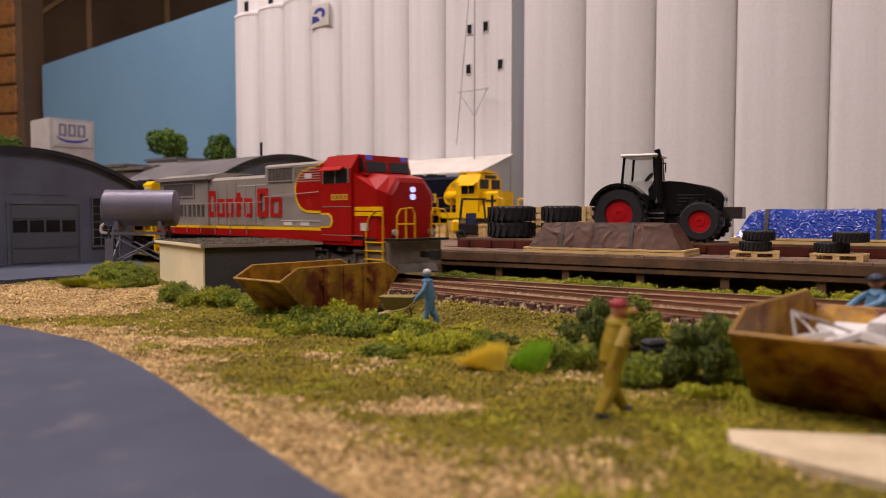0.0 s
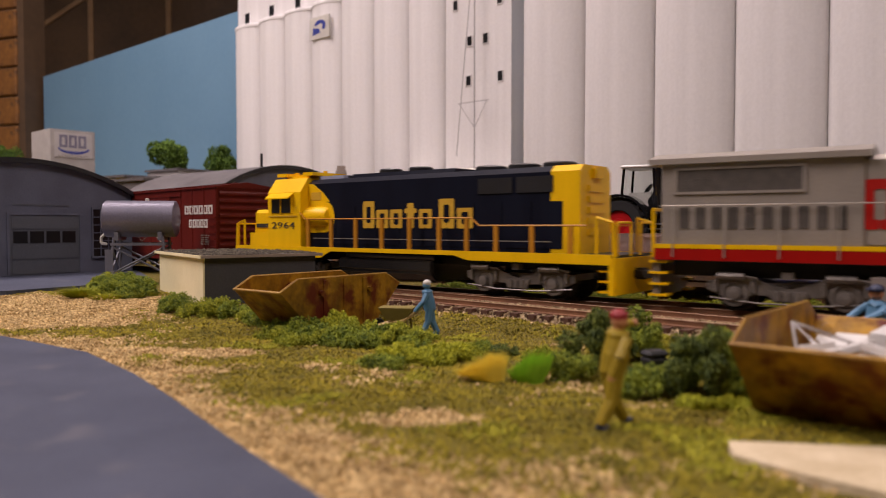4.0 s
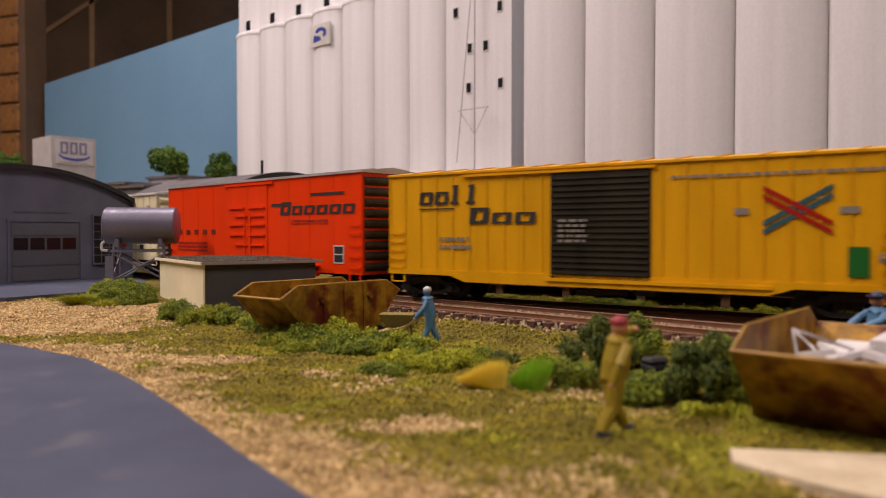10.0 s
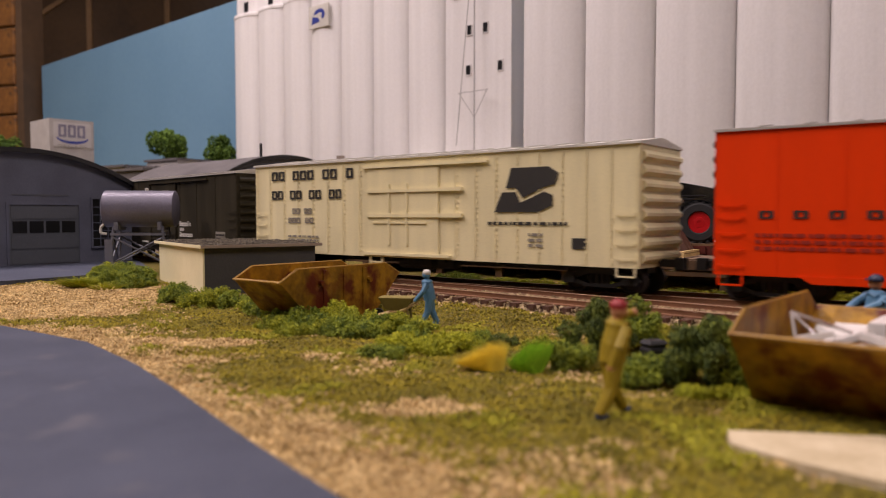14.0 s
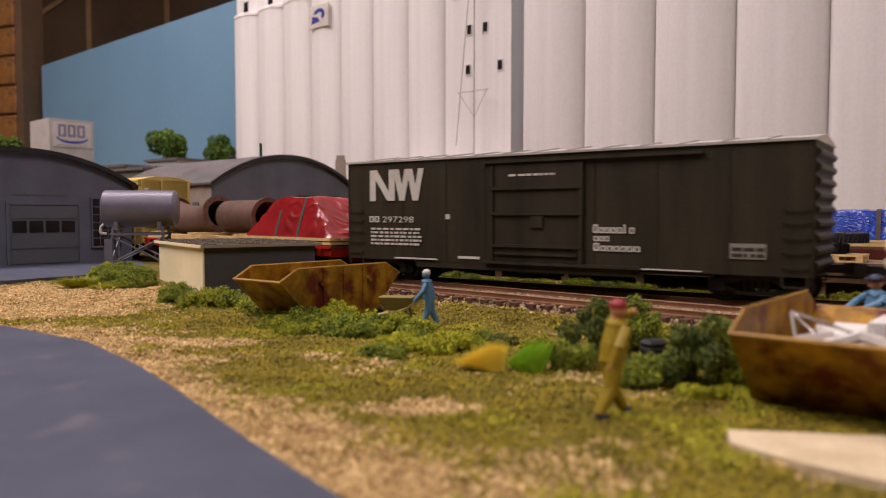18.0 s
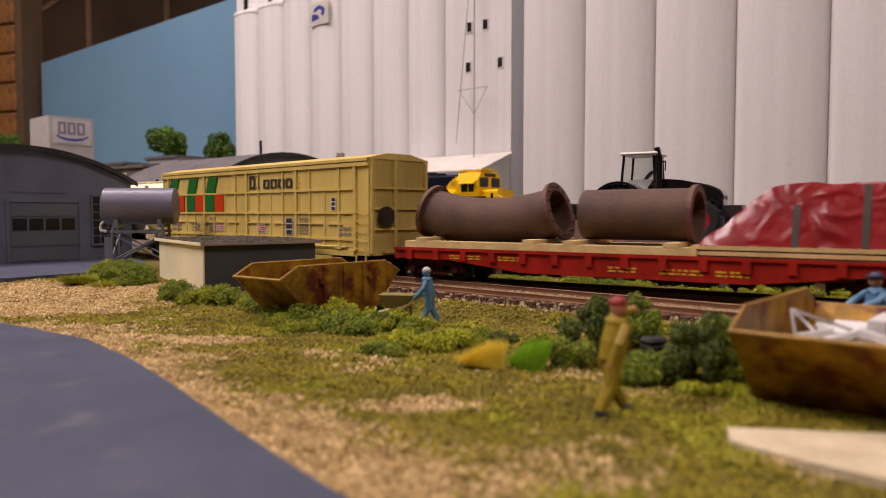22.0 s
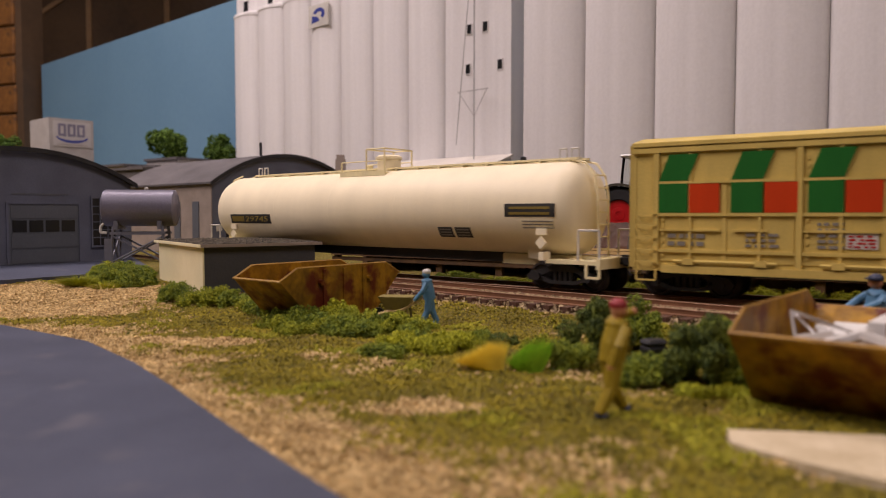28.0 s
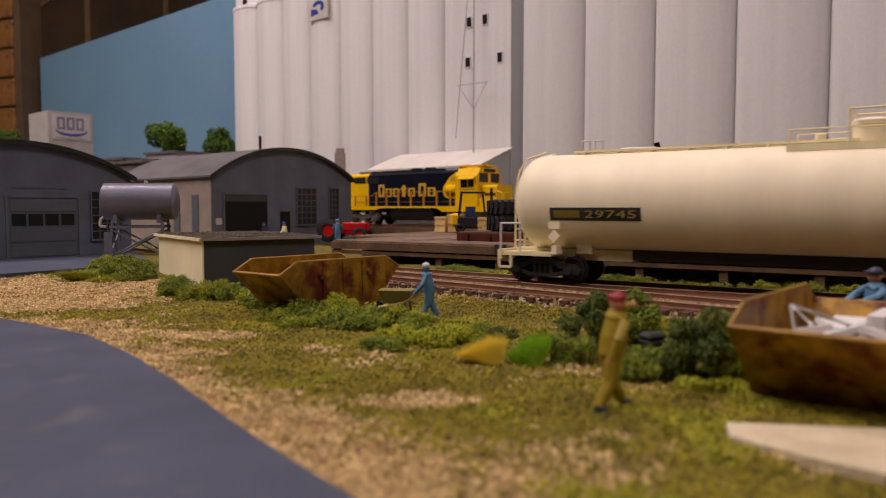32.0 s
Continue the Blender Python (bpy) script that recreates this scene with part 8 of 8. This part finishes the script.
# ---- foliage ----
def foliage_mat(name, dark, light, clump=0.0, scale=260.0):
    """Crumbs that vary one by one and, by clump, from lump to lump."""
    m, nt, b = nodes_of(name)
    N, L = nt.nodes, nt.links
    geo = N.new("ShaderNodeNewGeometry")
    r = N.new("ShaderNodeValToRGB")
    r.color_ramp.elements[0].color, r.color_ramp.elements[1].color = rgba(dark), rgba(light)
    lump = N.new("ShaderNodeTexNoise")
    lump.inputs["Scale"].default_value, lump.inputs["Detail"].default_value = scale, 2.0
    L.new(geo.outputs["Position"], lump.inputs["Vector"])
    far = N.new("ShaderNodeMath")
    far.operation = "MULTIPLY_ADD"
    L.new(lump.outputs["Fac"], far.inputs[0])
    far.inputs[1].default_value, far.inputs[2].default_value = clump * 2.4, clump * -1.2
    one = N.new("ShaderNodeMath")
    one.operation = "MULTIPLY_ADD"
    L.new(geo.outputs["Random Per Island"], one.inputs[0])
    one.inputs[1].default_value, one.inputs[2].default_value = 1 - clump * 0.55, clump * 0.275
    add = N.new("ShaderNodeMath")
    L.new(one.outputs[0], add.inputs[0])
    L.new(far.outputs[0], add.inputs[1])
    L.new(add.outputs[0], r.inputs[0])
    L.new(r.outputs[0], b.inputs["Base Color"])
    b.inputs["Roughness"].default_value = 0.85
    return m


M["bush_dark"] = foliage_mat("dark_foam_foliage", (0.055, 0.10, 0.012), (0.32, 0.37, 0.02), 0.8, 420.0)
M["bush_deep"] = foliage_mat("deep_green_foliage", (0.018, 0.045, 0.010), (0.15, 0.185, 0.016), 0.7, 420.0)
M["bush_mid"] = foliage_mat("olive_foam_foliage", (0.10, 0.14, 0.006), (0.44, 0.45, 0.018), 0.75, 420.0)
M["bush_lime"] = foliage_mat("lime_foam_foliage", (0.17, 0.20, 0.006), (0.52, 0.52, 0.018), 0.4)
M["bush_vivid"] = foliage_mat("vivid_green_flock", (0.18, 0.42, 0.01), (0.40, 0.66, 0.03))
M["flock_yellow"] = foliage_mat("yellow_flock", (0.88, 0.66, 0.05), (0.96, 0.82, 0.14))
M["tree_leaf"] = foliage_mat("tree_foliage", (0.02, 0.055, 0.004), (0.12, 0.21, 0.016))


def crumbs(centres, sizes, seed, faces=1):
    """Many small crumpled bits as one mesh: vertices and triangles."""
    rng = np.random.default_rng(seed)
    base = np.array([(1, 1, 1), (-1, -1, 1), (-1, 1, -1), (1, -1, -1)], float) * 0.75
    tri = np.array([(0, 2, 1), (0, 1, 3), (0, 3, 2), (1, 2, 3)])
    n = len(centres)
    jit = rng.uniform(0.55, 1.35, (n, 4, 1)) * base[None] + rng.uniform(-0.25, 0.25, (n, 4, 3))
    ang = rng.uniform(0, 2 * np.pi, n)
    c, s = np.cos(ang)[:, None], np.sin(ang)[:, None]
    x, y = jit[:, :, 0] * c - jit[:, :, 1] * s, jit[:, :, 0] * s + jit[:, :, 1] * c
    jit = np.stack([x, y, jit[:, :, 2]], 2)
    v = (np.asarray(centres)[:, None, :] + jit * np.asarray(sizes)[:, None, None]).reshape(-1, 3)
    f = (tri[None] + 4 * np.arange(n)[:, None, None]).reshape(-1, 3)
    return v, f


def crumb_mesh(name, v, f, material):
    me = bpy.data.meshes.new(name)
    me.from_pydata((v * K).tolist(), [], f.tolist())
    me.materials.append(material)
    return me


def bush(x, y, rx, ry, h, material, label, seed, n=260, size=0.95, z=None, lump=2.0):
    """Lumps of foam heaped into a mound, each covered with fine crumbs; lump: their usual radius."""
    rng = np.random.default_rng(seed)
    z = land(x, y) if z is None else z
    count = int(min(46, max(6, rx * ry * 1.1 / lump**2 * 2.0)))
    a, q = rng.uniform(0, 2 * np.pi, count), np.sqrt(rng.random(count)) * 0.86
    tall = np.sqrt(1 - q**2 * 0.9)
    rad = np.minimum(lump * rng.uniform(0.65, 1.3, count), h * 0.42)
    top = np.maximum(h * tall * rng.uniform(0.45, 1.0, count) - rad, rad * 0.4)
    mid = np.stack([np.cos(a) * q * rx, np.sin(a) * q * ry, top], 1)
    d = rng.normal(size=(n, 3))
    d /= np.linalg.norm(d, axis=1)[:, None]
    which = rng.choice(count, size=n, p=rad**2 / (rad**2).sum())
    pts = mid[which] + d * rad[which][:, None] * rng.uniform(0.55, 1.22, (n, 1))
    pts[:, 2] = np.abs(pts[:, 2])
    sz = size * rng.uniform(0.6, 1.35, n)
    v, f = crumbs(pts, sz, seed + 1)
    ob = new("bush", crumb_mesh("bush", v, f, material))
    ob.matrix_basis = mm(x, y, z)
    return tagged(ob, label, "bush", "bushes")


DK = ("bush_deep", "deep green foam bush with clumpy foliage")
D, O, LM = ("bush_dark", "dark green foam bush with clumpy foliage"), ("bush_mid", "olive green foam bush with clumpy foliage"), ("bush_lime", "yellow-green foam bush with clumpy foliage")
shed_gravel(SHED)
BUSHES = (
    # beside the shed and tank
    (-146, 338, 13, 10, 10, D), (-138, 331, 10, 9, 10, D), (-158, 345, 9, 8, 9, D), (-150, 350, 11, 9, 10, D), (-160, 356, 12, 9, 9, O),
    (-106, 293, 8, 7, 9, D), (-96, 283, 8, 6, 6, O), (-88, 284, 9, 7, 8, O), (-78, 280, 9, 7, 7, D), (-70, 274, 8, 7, 6, O),
    # in front of the skip
    (-64, 262, 7, 7, 7, D), (-57, 250, 8, 7, 7, D), (-50, 238, 8, 7, 7, D), (-42, 228, 9, 7, 8, D), (-33, 233, 6, 6, 10, LM), (-36, 221, 5, 4, 5.5, O), (-30, 217, 7, 6, 6.5, D), (-26, 226, 9, 7, 8, O), (-18, 222, 7, 6, 6.5, D), (-24, 212, 6, 5, 5.4, D), (-13, 219, 7, 6, 7, O), (-9, 213, 5, 4, 5, D), (-7, 224, 6, 5, 5, O), (-52, 228, 7, 6, 5, O), (-44, 218, 7, 6, 4.4, O),
    (-10, 195, 9, 8, 5.4, LM), (1, 190, 9, 8, 6, LM), (-15, 184, 7, 6, 4, D), (7, 200, 8, 6, 4, O), (10, 203, 4, 4, 5, D),
    # around the olive figurine
    (17, 197, 3.4, 3.4, 5, DK), (25, 192, 5, 4, 4.4, O), (35, 174, 7, 6, 17.5, DK), (30, 168, 5, 4, 10, D), (41, 178, 6, 5, 15, DK), (50, 188, 7, 5, 16, D), (44, 190, 5, 4, 12, DK), (41.5, 151, 5.4, 4.5, 8, D), (52.5, 150, 7, 6, 17, DK), (58, 156, 7, 6, 16, D), (61, 162, 6, 5, 14, DK), (47.5, 155, 4, 4, 7, D), (60, 148, 5, 5, 9, D), (50, 142.5, 4, 3, 3.4, LM), (56, 142, 3.6, 3, 3, LM),
)
for i, (x, y, rx, ry, h, (m, lab)) in enumerate(BUSHES):
    n = int(min(7000, 1200 + rx * ry * h * 6.0))
    bush(x, y, rx, ry, h, M[m], lab, 100 + i, n, 0.27 if h > 5 else 0.24, None, 1.9 if h > 7 else 1.35)


def fibre_tuft(x, y, n, lean, wide, h, material, label, seed):
    """A tuft of fine upright fibres that splay; lean: how far the tips drift to each side."""
    rng = random.Random(seed)
    b = B()
    for i in range(n):
        u, a, q = rng.random(), rng.uniform(0, 6.28), rng.random() ** 0.5
        bx0, by0 = math.cos(a) * q * wide * 0.5, math.sin(a) * q * wide * 0.35
        tx = bx0 + lean[0] + (lean[1] - lean[0]) * u
        ty = by0 + rng.uniform(-1.5, 1.5)
        hh = h * (0.35 + 0.65 * u) * rng.uniform(0.7, 1.0)
        w = 0.09
        p = [b.verts.new((bx0 - w, by0, 0)), b.verts.new((bx0 + w, by0, 0)), b.verts.new((tx, ty, hh)), b.verts.new((bx0, by0 + w * 1.6, 0))]
        b.faces.new((p[0], p[1], p[2])), b.faces.new((p[1], p[3], p[2])), b.faces.new((p[3], p[0], p[2]))
    return solo("grass_tuft", b, material, label, "grass tuft", x, y, land(x, y) + 0.2, 0, "grass tufts")


fibre_tuft(11.5, 165, 2600, (-8.5, 1.8), 5.0, 8.0, M["flock_yellow"], "splayed yellow static-grass tuft", 300)
fibre_tuft(19.6, 165, 2600, (-3.0, 3.6), 6.4, 8.0, M["bush_vivid"], "vivid green static-grass tuft", 301)
# low growth along the dock
for i in range(26):
    r = random.Random(i)
    s_ = -150 + i * 15
    x, y, hd = track_point(s_, 33 + r.uniform(-4, 8))
    bush(x, y, r.uniform(6, 10), 5, r.uniform(2.4, 6.0), M[r.choice(("bush_mid", "bush_lime", "bush_dark", "bush_mid"))], "low weedy growth beside the dock", 400 + i, 1500, 0.28, 4.5)


def blades(x, y, n, spread, h, material, label, seed):
    """A tuft of fibres."""
    rng = random.Random(seed)
    b = B()
    for i in range(n):
        a, q = rng.uniform(0, 6.28), rng.random() ** 0.7
        bx0, by0 = math.cos(a) * q * spread * 0.4, math.sin(a) * q * spread * 0.4
        hh = h * rng.uniform(0.5, 1.0)
        tx, ty = bx0 + math.cos(a) * q * spread * 0.7, by0 + math.sin(a) * q * spread * 0.7
        w = 0.16
        p = [b.verts.new((bx0 - w, by0, 0)), b.verts.new((bx0 + w, by0, 0)), b.verts.new((tx, ty, hh)), b.verts.new((bx0, by0 + w * 1.6, 0))]
        b.faces.new((p[0], p[1], p[2])), b.faces.new((p[1], p[3], p[2])), b.faces.new((p[3], p[0], p[2]))
    return solo("grass_tuft", b, material, label, "grass tuft", x, y, land(x, y) + 0.2, 0, "grass tufts")


blades(-163, 330, 900, 12, 5, M["bush_mid"], "spiky green static-grass tuft on gravel", 5)
blades(-148, 322, 200, 12, 4, M["bush_lime"], "spiky green static-grass tuft on gravel", 6)


# ---- scatter: crumbs of turf, gravel, ballast ----
def scatter(name, n, area, keep, size, material, label, seed, lift=0.1, each=3):
    rng = np.random.default_rng(seed)
    pts = []
    while len(pts) < n:
        # denser near the eye
        y = area[2] + (area[3] - area[2]) * rng.random() ** 1.35
        x = area[0] + (area[1] - area[0]) * rng.random()
        if abs(x) > y * 0.68 + 30:
            continue
        if keep(x, y, rng):
            pts.append((x, y, land(x, y) + 0.9 * noise.noise(Vector((x * 0.07, y * 0.07, 0))) + 0.5 * noise.noise(Vector((x * 0.25, y * 0.25, 7))) + lift))
    # each spot carries a little cluster
    pts = np.repeat(np.array(pts), each, axis=0) + rng.normal(0, 0.8, (n * each, 3)) * (1, 1, 0.12)
    sz = size * rng.uniform(0.55, 1.5, n * each)
    v, f = crumbs(pts, sz, seed + 7)
    ob = new(name, crumb_mesh(name, v, f, material))
    return tagged(ob, label, name, kind="stuff")


def on_road(x, y):
    """Left of the road's edge."""
    for (ax, ay), (bx, by) in zip(EDGE, EDGE[1:]):
        if by <= y <= ay:
            k = (ay - y) / (ay - by)
            return x < ax + (bx - ax) * k + 0.5
    return y < 100


def on_slab(x, y):
    return x > 43 and 82 < y < 117 - (x - 45) * 0.12 and y > 109 - (x - 43.5) * 1.4


def turf(x, y, rng):
    return not on_road(x, y) and not on_slab(x, y) and not -15 < beyond(x, y) < 22 and grassy(x, y) > 0.3 + 0.45 * rng.random()


def sand(x, y, rng):
    return not on_road(x, y) and not on_slab(x, y) and grassy(x, y) < 0.2 + 0.55 * rng.random()


M["turf"] = foliage_mat("turf_crumbs", (0.145, 0.120, 0.006), (0.40, 0.325, 0.016), 0.7, 60.0)
M["turf_dark"] = foliage_mat("dark_turf_crumbs", (0.09, 0.085, 0.006), (0.25, 0.21, 0.014))
M["stone"] = foliage_mat("gravel_stones", (0.26, 0.165, 0.055), (0.84, 0.63, 0.30), 0.3, 120.0)
M["ballast"] = foliage_mat("ballast_stones", (0.10, 0.06, 0.03), (0.60, 0.46, 0.26), 0.4, 90.0)
GR = (-240, 200, 62, 345)
scatter("turf", 44000, GR, turf, 0.28, M["turf"], "olive-yellow ground turf crumbs", 21)
scatter("turf", 11000, GR, turf, 0.32, M["turf_dark"], "dark green ground turf crumbs", 22)
M["turf_lime"] = foliage_mat("lime_turf_crumbs", (0.18, 0.18, 0.006), (0.40, 0.37, 0.016))


def lime(x, y, rng):
    return turf(x, y, rng) and noise.noise(Vector((x * 0.06, y * 0.06, 31))) > 0.2 + 0.25 * rng.random()


scatter("turf", 6500, GR, lime, 0.3, M["turf_lime"], "yellow-green turf crumbs in patches", 24, 0.5)
scatter("gravel", 22000, GR, sand, 0.34, M["stone"], "fine tan gravel stones", 23)


M["bed"] = mat("ballast_bed", (0.34, 0.22, 0.11), (0.10, 0.055, 0.03), 0.9, grain=1300, blot=160, bump=1.0)


def ballast(name, line, seed, n):
    rng = np.random.default_rng(seed)
    pts = []
    while len(pts) < n:
        x, y, h = line[rng.integers(len(line))]
        o, a = rng.normal(0, 8.5), rng.uniform(-4, 4)
        if abs(o) > 17:
            continue
        c, s = math.cos(math.radians(h)), math.sin(math.radians(h))
        zz = RAIL - (2.3 if abs(o) < 7.6 else 2.8) - max(0, abs(o) - 12) * 0.3 + rng.uniform(-0.5, 0.7)
        pts.append((x + a * c - o * s, y + a * s + o * c, zz))
    v, f = crumbs(np.array(pts), 0.46 * rng.uniform(0.6, 1.5, n), seed)
    return tagged(new(name, crumb_mesh(name, v, f, M["ballast"])), "tan and brown track ballast stones", "ballast", kind="stuff")


ballast("ballast", [p for p in main_pts if -140 < p[0] < 260], 31, 42000)
ballast("ballast", [p for p in SIDE if -60 < p[0] < 220], 32, 42000)
for nm, pts in (("roadbed_main", main_pts), ("roadbed_side", SIDE)):
    b = strip_along(pts, [(-20, 0.0), (-15.5, RAIL - 3.8), (15.5, RAIL - 3.8), (20, 0.0)])
    solo(nm, b, M["bed"], "brown ballast shoulder under the track", "roadbed", kind="structure")


# ---- far things along the backdrop ----
def tree(x, y, z, h, r, zc, zr, seed, label):
    th = thing("tree", label, "tree", x, y, z, group="far trees")
    rng = np.random.default_rng(seed)
    b = B()
    tube(b, (0, 0, 0), (0, 0, h * 0.5), r * 0.09, 8, r * 0.06)
    for i in range(7):
        a = i * 0.9 + seed
        tube(b, (0, 0, h * (0.3 + 0.03 * i)), (math.cos(a) * r * 0.6, math.sin(a) * r * 0.6, h * (0.5 + 0.05 * i)), r * 0.04, 5, r * 0.015)
    part("trunk", b, M["tie"], th)
    lobes = np.concatenate([rng.uniform(-1, 1, (16, 3)) * (0.62, 0.62, 0.5), [(0, 0, 0.4)]])
    pts = []
    while len(pts) < 4500:
        d = rng.normal(size=3)
        d /= np.linalg.norm(d)
        p = lobes[rng.integers(len(lobes))] + d * 0.36 * rng.uniform(0.6, 1.05)
        pts.append((p[0] * r, p[1] * r, zc + p[2] * zr))
    v, f = crumbs(np.array(pts), r * 0.045 * rng.uniform(0.6, 1.4, len(pts)), seed)
    ob = new("crown", crumb_mesh("crown", v, f, M["tree_leaf"]))
    ob.parent = th


tree(-390, 1050, 5, 140, 31, 128, 34, 3, "round leafy green model tree before the backdrop")
tree(-324, 1085, 5, 136, 25, 124, 34, 8, "leafy green model tree beside the silos")
tree(-670, 1120, 5, 136, 26, 126, 34, 12, "leafy green model tree behind the garage")


M["far_grey"] = mat("pale_grey_wall", (0.42, 0.40, 0.39), (0.34, 0.32, 0.31), 0.8)
M["sign_slate"] = mat("slate_marking", (0.20, 0.19, 0.27), None, 0.7, bump=0)
M["far_sign"] = mat("grey_white_sign", (0.50, 0.48, 0.48), (0.44, 0.42, 0.42), 0.8, bump=0)


def far_store():
    th = thing("storage_box", "white far storage building with a blue swoosh sign", "building", -521, 980, 5, 48.8)
    part("wall", boxes((0, 58, 0, 65, 0, 160)), M["far_grey"], th)
    sign = part("sign", boxes((5, 54, -0.8, 0.1, 123, 156)), M["far_sign"], th, "white sign with grey bars")
    marks(blocks("XXX", 11, 48, 136, 153, -0.9, -1), M["sign_slate"], sign, "grey lettering bars")
    b = B()
    lo = [(29.5 + 21 * math.cos(t), 136 + 8.5 * math.sin(t)) for t in np.linspace(math.pi * 1.02, math.pi * 1.98, 14)]
    hi = [(29.5 + 19 * math.cos(t), 136 + 5.0 * math.sin(t)) for t in np.linspace(math.pi * 1.98, math.pi * 1.02, 14)]
    prism(b, lo + hi, -1.0, -0.8, "y")
    part("emblem", b, M["sign_blue"], sign)
    part("marking", small_lines(10, 50, 124.5, 126.5, 1, -0.8, -1, 5), M["letter_grey"], sign, kind="stuff")


far_store()
for k, (px_, d, w, h, m) in enumerate(((190, 1000, 90, 62, "far_grey"), (255, 960, 60, 58, "grey_wall"), (290, 1010, 70, 72, "far_grey"), (232, 900, 60, 52, "roof"))):
    th = thing("low_building", "low pale far building with a dark flat roof", "building", (px_ - 784) / 1300 * d, d, 6, -35, group="far low buildings")
    part("wall", boxes((-w / 2, w / 2, 0, 50, 0, h + 32)), M[m], th)
    part("roof", boxes((-w / 2 - 3, w / 2 + 3, -3, 53, h + 32, h + 35)), M["roof"], th)
solo("chimney", boxes((-5.4, 5.4, -5.4, 5.4, 0, 92), (-4.2, 4.2, -4.2, 4.2, 92, 97)), M["side_brick"], "square tan chimney stack", "chimney", -115, 835, 6, 0)


# ---- what moves ----
def motions():
    for nm, f, r in TRAIN:
        walk(CARS[nm], [(t, car_pose(f, r, t)) for t in [0.5 * i for i in range(65)]])
    # wheelsets turn as far as the train has rolled
    roots = set(CARS.values())
    for w, x, r in WHEELS:
        if w.parent.parent in roots or w.parent in roots:
            walk(w, [(t, mm(x, 0, r, 0, math.degrees(rolled(t) / r), 0)) for t in [0.08 * i for i in range(401)]])


motions()
